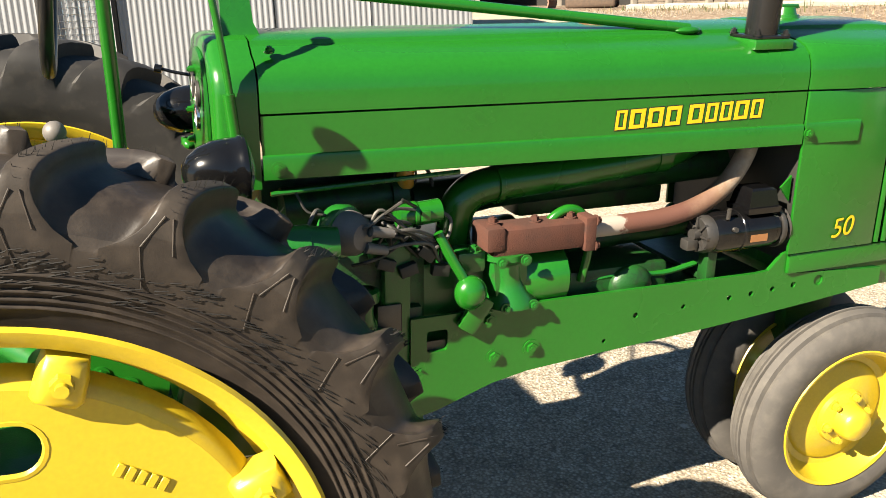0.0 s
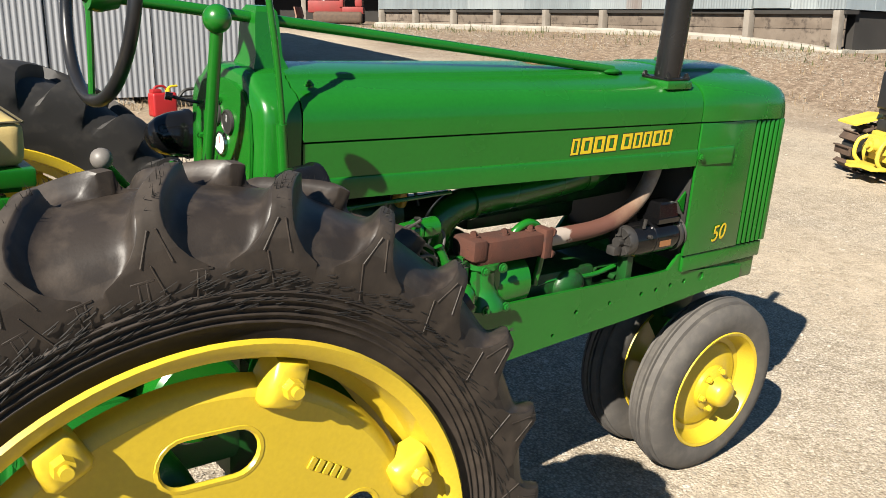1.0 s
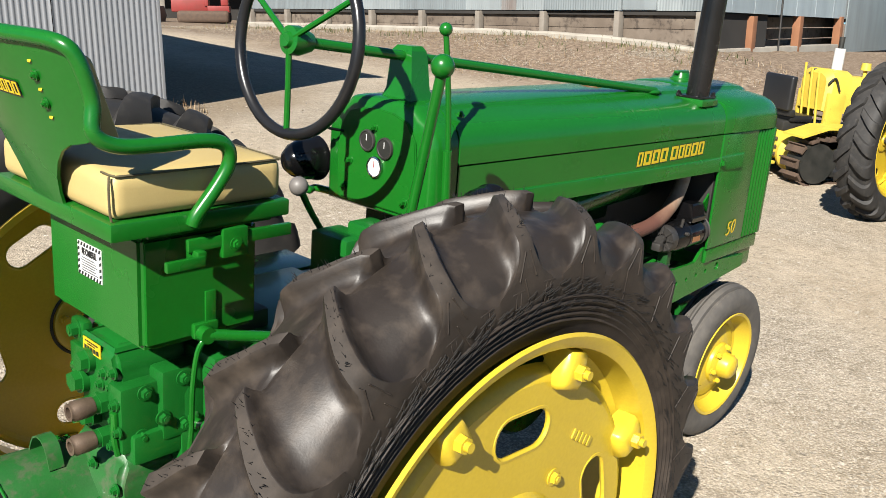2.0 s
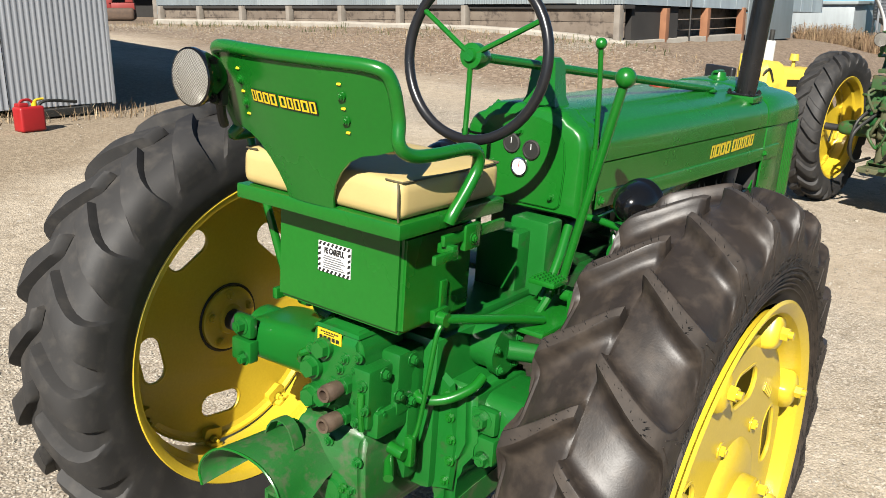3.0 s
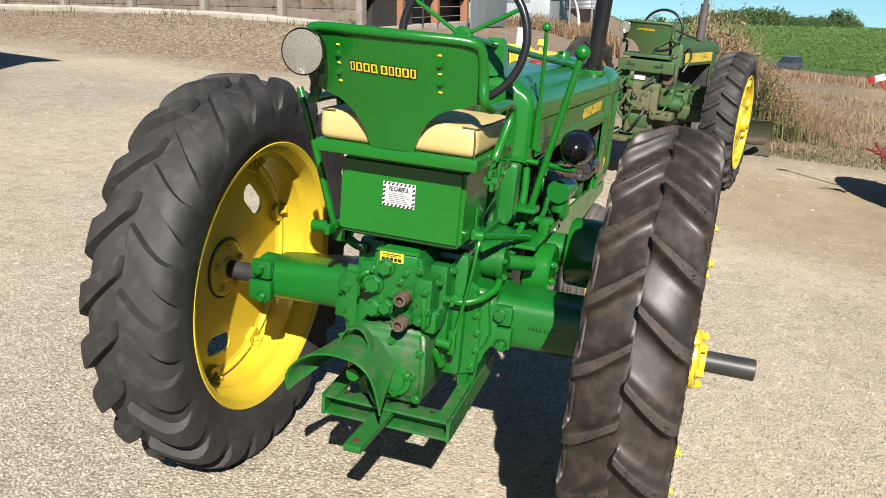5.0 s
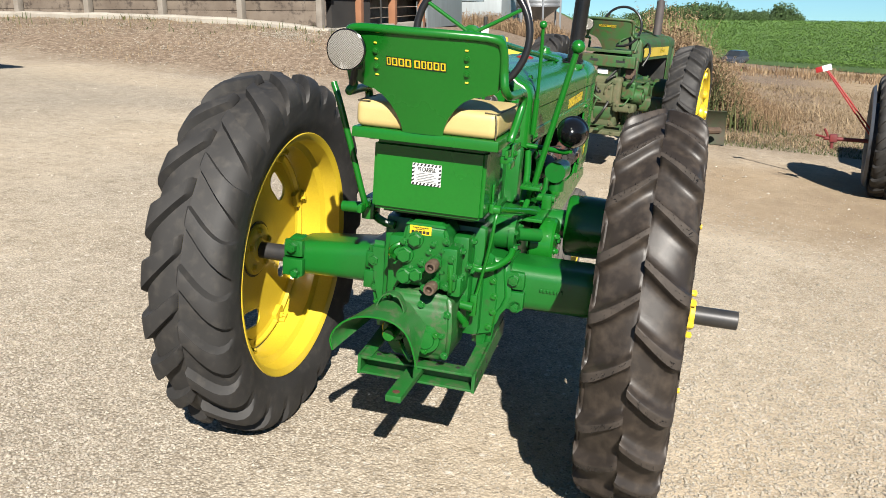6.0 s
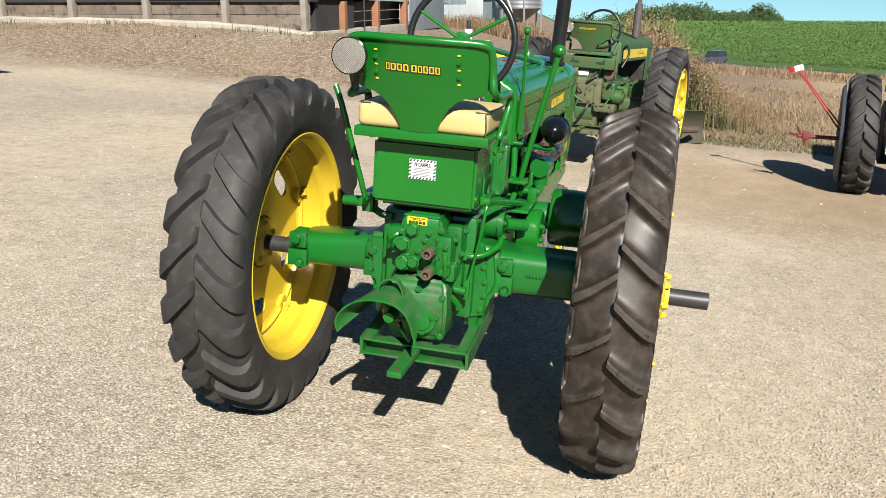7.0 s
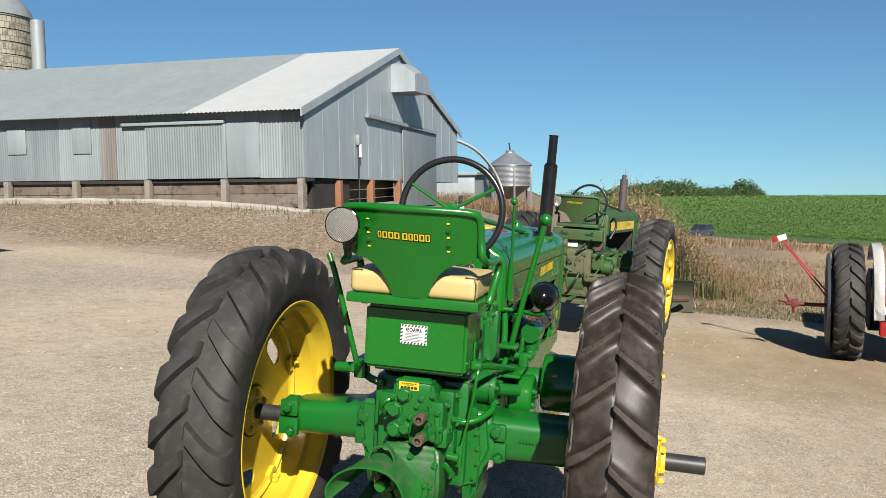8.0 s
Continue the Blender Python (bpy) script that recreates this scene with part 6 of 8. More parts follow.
sand = ramp(nt, noise_fac(nt, geo, 3, 9, 0.7), [(0.32, (0.155, 0.112, 0.066)), (0.68, (0.270, 0.208, 0.138))])


def slope_mask(kx, ky, k0, wobble, soft):
    """soft-edged side of the line kx x + ky y + k0 = 0, with a ragged edge"""
    dot = nt.nodes.new("ShaderNodeVectorMath")
    dot.operation = "DOT_PRODUCT"
    nt.links.new(geo, dot.inputs[0])
    dot.inputs[1].default_value = (kx, ky, 0)
    rag = nt.nodes.new("ShaderNodeMath")
    rag.operation = "MULTIPLY_ADD"
    nt.links.new(noise_fac(nt, geo, 0.8, 7, 0.68), rag.inputs[0])
    rag.inputs[1].default_value = wobble
    nt.links.new(dot.outputs["Value"], rag.inputs[2])
    m = nt.nodes.new("ShaderNodeMapRange")
    m.inputs["From Min"].default_value, m.inputs["From Max"].default_value = wobble / 2 - k0, wobble / 2 - k0 + soft
    nt.links.new(rag.outputs[0], m.inputs["Value"])
    return m.outputs[0]


def product(a, b, k=1.0):
    m = nt.nodes.new("ShaderNodeMath")
    m.operation = "MULTIPLY"
    nt.links.new(a, m.inputs[0])
    nt.links.new(b, m.inputs[1])
    n = nt.nodes.new("ShaderNodeMath")
    n.operation = "MULTIPLY"
    nt.links.new(m.outputs[0], n.inputs[0])
    n.inputs[1].default_value = k
    return n.outputs[0]


# the driven track of tan dust across the yard
track = product(slope_mask(1, 0, -4.1, 1.6, 1.2), slope_mask(-1, 0, 9.4, 2.0, 1.2), 1.0)
track = product(track, slope_mask(0, -1, .4, 3.0, 2.0), 0.72)
lane = mix_rgb(nt, track, lane, ramp(nt, noise_fac(nt, geo, 2.2, 8, 0.7), [(0.3, (0.148, 0.102, 0.0605)), (0.7, (0.241, 0.184, 0.119))]))
# coarser, browner stone on the low side of the yard
lane = mix_rgb(nt, slope_mask(-.1, -1, -1.15, 1.2, 1.0), lane, mix_rgb(nt, 1.0, lane, (0.86, 0.84, 0.815), "MULTIPLY"))
# trodden brown earth with straw before the shed
foot = slope_mask(-.61, 1, -4.05, 1.8, .7)
litter = ramp(nt, noise_fac(nt, geo, 26, 8, 0.75), [(0.34, (0.072, 0.054, 0.036)), (0.52, (0.169, 0.13, 0.0864)), (0.70, (0.266, 0.223, 0.162))])
lane = mix_rgb(nt, product(foot, slope_mask(-1, 0, 9.0, 2.0, 2.0), 0.85), lane, litter)
earth = mix_rgb(nt, slope_mask(-.12, -1, -1.0, 2.0, 2.0), earth, sand)      # sandy land beyond the yard
nt.links.new(mix_rgb(nt, edge.outputs[0], lane, earth), bs.inputs["Base Color"])
bs.inputs["Roughness"].default_value = 0.95
bs.inputs["Specular IOR Level"].default_value = 0.2
n1 = bump_of(nt, v1.outputs["Distance"], 0.6, -0.006)
n3 = bump_of(nt, v2.outputs["Distance"], 0.3, -0.009, n1)
n2 = bump_of(nt, noise_fac(nt, geo, 12, 6), 0.5, 0.02, n3)
nt.links.new(n2, bs.inputs["Normal"])


def axis_steps(lo, hi, near_lo, near_hi, fine, far):
    out, x = [], near_lo
    while x < near_hi:
        out.append(x)
        x += fine
    step = fine
    while x < hi:
        out.append(x)
        step *= far
        x += step
    out.append(hi)
    step, x = fine, near_lo
    while x > lo:
        step *= far
        x -= step
        out.insert(0, max(x, lo))
    return out


xs = axis_steps(-400, 1500, -5, 22, .30, 1.18)
ys = axis_steps(-1200, 1200, -6, 16, .30, 1.18)
verts = []
for x in xs:
    for y in ys:
        z = ground_z(x, y)
        if -6 < x < 25 and -7 < y < 18:
            z += .010 * noise.noise(Vector((x * .9, y * .9, 0))) * smooth_step(1.5, 5, math.hypot(x - 1, y))
            if x > 12.5:
                z += .05 * noise.noise(Vector((x * 1.7, y * 1.7, 3))) * smooth_step(12.5, 14, x)
        verts.append((x, y, z))
ny = len(ys)
faces = [(i * ny + j, (i + 1) * ny + j, (i + 1) * ny + j + 1, i * ny + j + 1) for i in range(len(xs) - 1) for j in range(ny - 1)]
me = bpy.data.meshes.new("ground")
me.from_pydata(verts, [], faces)
me.materials.append(GRAVEL)
me.polygons.foreach_set("use_smooth", [True] * len(me.polygons))
ground = tagged(new("ground", me), "pale limestone gravel yard with brown earth bank", "ground", kind="structure")


def stones(name, n, seed, where, size, material, label, kind="stuff", flat=.65):
    """Many small stones in one mesh."""
    r = random.Random(seed)
    V, Fc = [], []
    base = [Vector(v) for v in ((1, 0, 0), (-1, 0, 0), (0, 1, 0), (0, -1, 0), (0, 0, 1), (0, 0, -1))]
    tri = ((0, 2, 4), (2, 1, 4), (1, 3, 4), (3, 0, 4), (2, 0, 5), (1, 2, 5), (3, 1, 5), (0, 3, 5))
    for _ in range(n):
        x, y = where(r)
        s = size(r)
        q = Euler((r.uniform(0, 6.3), r.uniform(0, 6.3), r.uniform(0, 6.3)))
        k = len(V)
        z = ground_z(x, y)
        for b in base:
            p = b.copy()
            p.rotate(q)
            V.append((x + p.x * s * r.uniform(.7, 1.2), y + p.y * s * r.uniform(.7, 1.2), z + s * .2 + p.z * s * flat))
        Fc += [tuple(k + i for i in t) for t in tri]
    m_ = bpy.data.meshes.new(name)
    m_.from_pydata(V, [], Fc)
    m_.materials.append(material)
    return tagged(new(name, m_), label, "gravel", kind=kind)

# ---- metal sheds ----
def sheet_metal(name, base, second, rough, metal, streak=0.35):
    m, nt, bs, co = blank(name)
    pos = nt.nodes.new("ShaderNodeNewGeometry").outputs["Position"]
    mp = nt.nodes.new("ShaderNodeMapping")
    mp.inputs["Scale"].default_value = (1, 1, 0.12)
    nt.links.new(pos, mp.inputs["Vector"])
    a = noise_fac(nt, mp.outputs[0], 3.2, 7, 0.65)
    b = noise_fac(nt, pos, 0.5, 3)
    col = ramp(nt, a, [(0.30, second), (0.62, base)])
    col = mix_rgb(nt, ramp(nt, b, [(0.4, (0, 0, 0)), (0.62, (streak,) * 3)]), col, tuple(c * 0.7 for c in base))
    nt.links.new(col, bs.inputs["Base Color"])
    bs.inputs["Metallic"].default_value, bs.inputs["Roughness"].default_value = metal, rough
    nt.links.new(bump_of(nt, noise_fac(nt, pos, 30, 3), 0.1, 0.004), bs.inputs["Normal"])
    return m


SHED_METAL = sheet_metal("galvanised_shed_sheet", (0.190, 0.196, 0.205), (0.150, 0.156, 0.164), 0.5, 0.25)
BARN_METAL = sheet_metal("grey_barn_sheet", (0.158, 0.180, 0.186), (0.118, 0.132, 0.137), 0.5, 0.2)
BARN_PALE = sheet_metal("pale_barn_sheet", (0.205, 0.228, 0.232), (0.165, 0.182, 0.186), 0.5, 0.2)
BARN_FLAT = sheet_metal("flat_patch_sheet", (0.200, 0.226, 0.234), (0.150, 0.170, 0.178), 0.5, 0.2, 0.5)
# flat gable sheet, its tone raised to stand for the sky it reflects
BARN_GABLE = sheet_metal("flat_gable_sheet", (0.270, 0.305, 0.318), (0.205, 0.232, 0.243), 0.45, 0.25)
ROOF_OLD = sheet_metal("weathered_roof_sheet", (0.165, 0.190, 0.193), (0.140, 0.158, 0.160), 0.6, 0.2, 0.2)
ROOF_NEW = sheet_metal("bright_roof_sheet", (0.285, 0.293, 0.293), (0.255, 0.262, 0.262), 0.45, 0.1, 0.1)
RUSTY_SHEET = sheet_metal("rust_streaked_sheet", (0.166, 0.159, 0.152), (0.0922, 0.0644, 0.0507), 0.6, 0.15)
BOARD = surf("weathered_board", (0.085, 0.066, 0.050), (0.135, 0.110, 0.086), 1.6, 0.85, grain=60, bump=0.5, depth=0.004, dirt=(0.020, 0.014, 0.011), dirt_at=0.52)
POST = surf("grey_post", (0.166, 0.148, 0.125), (0.12, 0.102, 0.0828), 3, 0.85, grain=60, bump=0.4, depth=0.004)
POST_ORANGE = surf("orange_brown_post", (0.166, 0.0734, 0.0346), (0.129, 0.0553, 0.0276), 3, 0.8, grain=60, bump=0.4, depth=0.004)
CONCRETE = surf("pale_concrete", (0.23, 0.212, 0.179), (0.175, 0.156, 0.129), 2.5, 0.9, grain=80, bump=0.4, depth=0.004)
# near-black colour that carries the shade inside and under the buildings
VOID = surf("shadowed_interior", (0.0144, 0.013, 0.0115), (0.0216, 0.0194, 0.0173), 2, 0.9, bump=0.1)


def corrugated(bm, p0, u, length, z0, z1, pitch, amp, thick=.004, steps=4):
    """Upright corrugated sheet from p0 along u; z1 may depend on the way along."""
    n = Vector((u.y, -u.x, 0))
    k = int(length / pitch * steps)
    rows = []
    for i in range(k + 1):
        d = length * i / k
        w = amp * math.cos(2 * math.pi * d / pitch)
        p = Vector((p0[0], p0[1], 0)) + u * d + n * w
        hi = z1(d) if callable(z1) else z1
        lo = z0(d) if callable(z0) else z0
        rows.append([(p.x, p.y, lo), (p.x, p.y, hi), (p.x - n.x * thick, p.y - n.y * thick, hi), (p.x - n.x * thick, p.y - n.y * thick, lo)])
    add_loft(bm, rows)


def wall_box(bm, o, u, d0, d1, out0, out1, z0, z1, bevel=0.0):
    """A box on a wall: along u from d0 to d1, proud of it from out0 to out1."""
    n = Vector((u.y, -u.x, 0))
    m = Matrix(((u.x, n.x, 0, o[0]), (u.y, n.y, 0, o[1]), (0, 0, 1, 0), (0, 0, 0, 1)))
    return add_box(bm, (d0, out0, z0), (d1, out1, z1), bevel, m)


# the near shed: corner post standing on blocks
SHED_O = Vector((4.82, 8.53, 0))
SHED_U = Vector((math.cos(radians(-8)), math.sin(radians(-8)), 0))      # along the front wall, towards the corner
SHED_B = Vector((-SHED_U.y, SHED_U.x, 0))                                 # back from the front wall
shed = thing("shed", None, "corrugated galvanised shed standing on concrete blocks", "shed")
L_ = 13.0
p0 = SHED_O - SHED_U * L_
SB, ST = .60, 5.05
for d0, d1 in ((0.0, 8.7), (8.76, 10.55), (10.56, 11.72), (11.73, 13.0)):
    bm = bmesh.new()
    corrugated(bm, p0 + SHED_U * d0, SHED_U, d1 - d0, SB if d0 > 8 else SB - .05, ST, .068, .009)
    part("wall_sheet", bm, SHED_METAL, shed, sharp=60)
bm = bmesh.new()
wall_box(bm, SHED_O, SHED_B, .0, 9.0, -.02, .02, SB, ST)
part("side_wall", bm, SHED_METAL, shed)
bm = bmesh.new()
wall_box(bm, p0, SHED_U, -.3, L_ + .25, -9.2, .25, ST, ST + .12)
part("roof", bm, ROOF_OLD, shed)
bm = bmesh.new()
wall_box(bm, p0, SHED_U, 0, L_, -9.0, -8.9, SB, ST)
wall_box(bm, p0, SHED_B, 0, 9.0, -.05, .05, SB, ST)
part("back_wall", bm, SHED_METAL, shed)
bm = bmesh.new()
wall_box(bm, p0, SHED_U, 8.70, 8.75, .0, .05, SB, ST, .006)
part("door_jamb", bm, DARK, shed, "dark door frame")
bm = bmesh.new()
wall_box(bm, p0, SHED_U, L_ - .02, L_ + .02, -.02, .02, SB - .02, ST, .006)
part("corner_trim", bm, SHED_METAL, shed)
for d in (L_ - .42, L_ - 1.65, L_ - 2.9):
    q = p0 + SHED_U * d
    bm = bmesh.new()
    z = ground_z(q.x, q.y)
    add_loft(bm, [[(q.x + sx * a, q.y + sy * a + .14, zz) for sx, sy in ((-1, -1), (1, -1), (1, 1), (-1, 1))] for zz, a in ((z - .05, .16), (SB - .02, .11))])
    part("footing", bm, CONCRETE, shed, "pale concrete footing block")
# solid dark block in place of the shade under the shed floor
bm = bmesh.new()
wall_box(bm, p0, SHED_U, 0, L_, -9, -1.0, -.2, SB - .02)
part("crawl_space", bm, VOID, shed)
# wire gate panel hung on the shed wall
gate = thing("wire_gate", None, "silver wire mesh gate panel against the shed", "gate")
for d0, d1, z0, z1 in ((7.9, 7.95, .70, 2.6), (8.6, 8.64, .70, 2.6)):
    bm = bmesh.new()
    wall_box(bm, p0, SHED_U, d0, d1, .10, .14, z0, z1, .008)
    part("gate_post", bm, STEEL, gate)
bm = bmesh.new()
for k in range(24):
    a_, b_ = p0 + SHED_U * 7.92, p0 + SHED_U * 8.62
    n_ = Vector((SHED_U.y, -SHED_U.x, 0)) * .12
    z = .75 + .075 * k
    add_rod(bm, (a_.x + n_.x, a_.y + n_.y, z), (b_.x + n_.x, b_.y + n_.y, z), .003, seg=4, caps=False)
for k in range(12):
    c_ = p0 + SHED_U * (7.95 + .058 * k) + Vector((SHED_U.y, -SHED_U.x, 0)) * .12
    add_rod(bm, (c_.x, c_.y, .72), (c_.x, c_.y, 2.55), .003, seg=4, caps=False)
part("mesh", bm, CHROME, gate, kind="stuff")
gate["kind"] = "structure"
# petrol can
can_at = p0 + SHED_U * 11.60 + Vector((SHED_U.y, -SHED_U.x, 0)) * .90
cz = ground_z(can_at.x, can_at.y)
can = thing("petrol_can", Matrix.Translation((can_at.x, can_at.y, cz)), "red plastic petrol can with a yellow spout", "can")
bm = bmesh.new()
add_box(bm, (-.14, -.09, .0), (.14, .09, .27), .03, None, 3)
add_box(bm, (-.13, -.06, .26), (-.02, .06, .31), .02)
part("can_body", bm, RED, can)
bm = bmesh.new()
add_tube(bm, [(-.10, 0, .30), (-.06, 0, .335), (.02, 0, .335), (.06, 0, .29)], .014, 8)
part("handle", bm, RED, can)
bm = bmesh.new()
add_rod(bm, (.07, 0, .27), (.07, 0, .315), .03, seg=14)
add_tube(bm, [(.07, 0, .31), (.10, 0, .33), (.18, 0, .335)], .014, 8)
part("spout", bm, DECAL, can, "yellow spout")
bm = bmesh.new()
bucket_at = p0 + SHED_U * 12.2 + Vector((SHED_U.y, -SHED_U.x, 0)) * .1
bz = ground_z(bucket_at.x, bucket_at.y)
add_loft(bm, [[(bucket_at.x + x, bucket_at.y + y, bz + z) for x, y in ((-.45, -.1), (.45, -.1), (.45, .1), (-.45, .1))] for z in (.02, .10)])
add_tube(bm, [(bucket_at.x - .25, bucket_at.y, bz + .1), (bucket_at.x - .1, bucket_at.y, bz + .2), (bucket_at.x + .3, bucket_at.y, bz + .16)], .02, 6)
part("scrap_iron", bm, DARK, None, "dark scrap iron lying under the shed wall", category="scrap")

# ---- the long barn on posts ----
BC = Vector((17.44, 7.54, 0))
BU = Vector((math.cos(radians(86.5)), math.sin(radians(86.5)), 0))     # along the long wall
BV = Vector((BU.y, -BU.x, 0))                                           # along the gable
WB, EAVE, RIDGE, LONG, WIDE = 1.777, 3.56, 5.84, 18.6, 13.9
barn = thing("barn", None, "long grey metal barn raised on posts above a bank", "barn")
nbu = -BU


def long_box(bm, a, b, o0, o1, z0, z1, bevel=0.0):
    """Box on the long wall between distances a < b from the corner."""
    return wall_box(bm, BC + BU * b, nbu, 0, b - a, o0, o1, z0, z1, bevel)


def long_sheet(a, b, z0, z1, material, pitch=.076, amp=.0055, out=0.0):
    bm = bmesh.new()
    q = BC + BU * b - BV * out
    corrugated(bm, q, nbu, b - a, z0, z1, pitch, amp)
    return part("wall_sheet", bm, material, barn, sharp=60)


for a, b, mt in ((0, .62, BARN_METAL), (.63, 1.25, BARN_PALE), (1.26, 2.22, BARN_PALE), (2.23, 5.30, BARN_PALE), (5.31, 5.55, BARN_PALE), (5.56, 6.08, RUSTY_SHEET), (6.09, 7.4, BARN_PALE), (7.41, 10.2, BARN_METAL), (10.21, 13.0, BARN_PALE), (13.01, LONG, BARN_METAL)):
    long_sheet(a, b, WB, EAVE, mt)
for a, b, z0, z1, mt, nm in ((1.27, 2.20, WB + .02, 3.22, BARN_FLAT, "flat_patch"), (6.34, 6.93, 2.50, 3.50, BARN_FLAT, "hatch"), (8.49, 9.11, 2.52, 3.20, BARN_PALE, "hatch")):
    bm = bmesh.new()
    long_box(bm, a, b, .012, .035, z0, z1, .004)
    part(nm, bm, mt, barn)
bm = bmesh.new()
corrugated(bm, BC + BU * 4.60 - BV * .07, nbu, 2.33, WB + .01, 3.18, .076, .008)
door = part("sliding_door", bm, BARN_METAL, barn, "grey corrugated sliding door", sharp=60)
bm = bmesh.new()
long_box(bm, 2.22, 5.30, .06, .14, 3.19, 3.27, .01)
part("door_track", bm, BARN_PALE, door)
bm = bmesh.new()
long_box(bm, 2.20, 2.27, .03, .10, WB, 3.18, .01)
part("door_post", bm, BARN_PALE, door)
# gable
rise = (RIDGE - EAVE) / (WIDE / 2)
def gable_top(d):
    return EAVE + rise * min(d, WIDE - d)
bm = bmesh.new()
rows = []
for k in range(41):
    d = WIDE * k / 40
    p = BC + BV * d
    rows.append([(p.x, p.y, WB - .30 * d / WIDE), (p.x, p.y, gable_top(d)), (p.x + BU.x * .03, p.y + BU.y * .03, gable_top(d)), (p.x + BU.x * .03, p.y + BU.y * .03, WB - .30 * d / WIDE)])
add_loft(bm, rows)
part("gable_wall", bm, BARN_GABLE, barn)
for k in range(1, 13):       # standing laps of the flat sheets
    d = WIDE * k / 13
    bm = bmesh.new()
    wall_box(bm, BC, BV, d - .006, d + .006, .0, .006, WB - .30 * d / WIDE, gable_top(d) - .05)
    part("sheet_lap", bm, BARN_GABLE, barn)
bm = bmesh.new()
wall_box(bm, BC, BV, 7.2, 10.85, .03, .07, .72, 3.40, .01)
part("gable_door", bm, BARN_METAL, barn, "grey sliding gable door")
bm = bmesh.new()
a_, b_ = BC + BV * 4.0 - BU * .09, BC + BV * 10.75 - BU * .09
add_loft(bm, [[(p.x, p.y - .05, z), (p.x, p.y + .05, z), (p.x, p.y + .05, z + .11), (p.x, p.y - .05, z + .11)] for p, z in ((a_, 3.50), (b_, 3.27))])
part("gable_track", bm, BARN_PALE, barn)
bm = bmesh.new()
o_ = BC + BV * (WIDE / 2 - .6)
add_loft(bm, [[(o_.x + BV.x * d - BU.x * s, o_.y + BV.y * d - BU.y * s, z) for d, z in ((0, 4.43), (1.5, 4.43), (1.5, top), (.75, top + .12), (0, top + .02))] for s, top in ((0, 5.30), (.45, 5.22), (.80, 4.95))])
part("loft_hood", bm, BARN_GABLE, barn, "metal hay hood under the ridge")
bm = bmesh.new()
wall_box(bm, BC, BV, 3.28, 3.46, .0, .12, 2.68, 2.97, .02)
part("meter_box", bm, BARN_PALE, barn, "pale electric meter box")
bm = bmesh.new()
c_ = BC + BV * 3.37 - BU * .06
add_rod(bm, (c_.x, c_.y, .7), (c_.x, c_.y, 2.65), .025, seg=10)
part("conduit", bm, STEEL, barn)
bm = bmesh.new()
add_rod(bm, (c_.x, c_.y - .05, 2.33), (c_.x, c_.y - .05, 2.70), .04, seg=10)
part("meter_cable", bm, WHITE, barn)
bm = bmesh.new()
add_tube(bm, [(34.4, 7.95, 2.4), (34.8, 7.95, 3.25), (37.0, 7.9, 3.35), (40.0, 7.6, 2.95), (42.6, 7.3, 2.1), (43.8, 7.0, 1.0), (44.0, 6.9, -.3)], .075, 10)
part("white_spout", bm, WHITE, None, "white curved pipe beyond the barn gable", category="pipe")
# roof in two tones, with a thick eave
for a, b, mt, nm in ((-.07, 3.25, ROOF_NEW, "roof_bright"), (3.25, LONG + .3, ROOF_OLD, "roof_weathered")):
    bm = bmesh.new()
    for s in (0, 1):
        e_ = BC - BV * .35 if s == 0 else BC + BV * (WIDE + .35)
        r_ = BC + BV * WIDE / 2
        ez = EAVE - .35 * rise
        n_ = int((b - a) / .12)
        rows = []
        for k in range(n_ * 2 + 1):
            d = a + (b - a) * k / (n_ * 2)
            w = .012 * (1 if k % 2 else -1)
            rows.append([(e_.x + BU.x * d, e_.y + BU.y * d, ez + w + .03), (r_.x + BU.x * d, r_.y + BU.y * d, RIDGE + w + .04), (r_.x + BU.x * d, r_.y + BU.y * d, RIDGE + w + .02), (e_.x + BU.x * d, e_.y + BU.y * d, ez + w + .01)])
        add_loft(bm, rows)
    part(nm, bm, mt, barn, sharp=10)
bm = bmesh.new()
for s in (-1, 1):
    a_ = BC - BU * .10 + (BV * -.36 if s < 0 else BV * (WIDE + .36))
    b_ = BC - BU * .10 + BV * WIDE / 2
    add_loft(bm, [[(p.x, p.y, z - .16), (p.x + BU.x * .04, p.y + BU.y * .04, z - .16), (p.x + BU.x * .04, p.y + BU.y * .04, z + .05), (p.x, p.y, z + .05)] for p, z in ((a_, EAVE - .35 * rise), (b_, RIDGE))])
part("barge_board", bm, BARN_GABLE, barn)
bm = bmesh.new()
wall_box(bm, BC + BV * WIDE, BU, 0, LONG, -.03, .03, WB - .3, EAVE)
wall_box(bm, BC + BU * LONG, BV, 0, WIDE, -.03, .03, WB - .3, EAVE)
part("back_wall", bm, BARN_METAL, barn)
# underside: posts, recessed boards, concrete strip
# dark strip behind the sheet's foot, coloured as the shade there
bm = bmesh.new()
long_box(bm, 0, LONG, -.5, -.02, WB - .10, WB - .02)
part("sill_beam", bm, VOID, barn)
for k in range(9):
    p = BC + BU * (2.293 * k + (.12 if k == 0 else 0)) - BV * .02
    bm = bmesh.new()
    add_box(bm, (-.10, -.075, ground_z(p.x, p.y) - .1), (.10, .075, WB - .02), .012, Matrix.Translation((p.x, p.y, 0)) @ Matrix.Rotation(radians(-3.5), 4, "Z"))
    part("post", bm, POST, barn)
    if k < 8:
        for j, (z0, z1) in enumerate(((WB - .40, WB - .03), (WB - .75, WB - .41))):
            bm = bmesh.new()
            long_box(bm, 2.293 * k + .05, 2.293 * (k + 1) - .05, -.16, -.11, z0, z1, .006)
            part("foundation_board", bm, BOARD, barn)
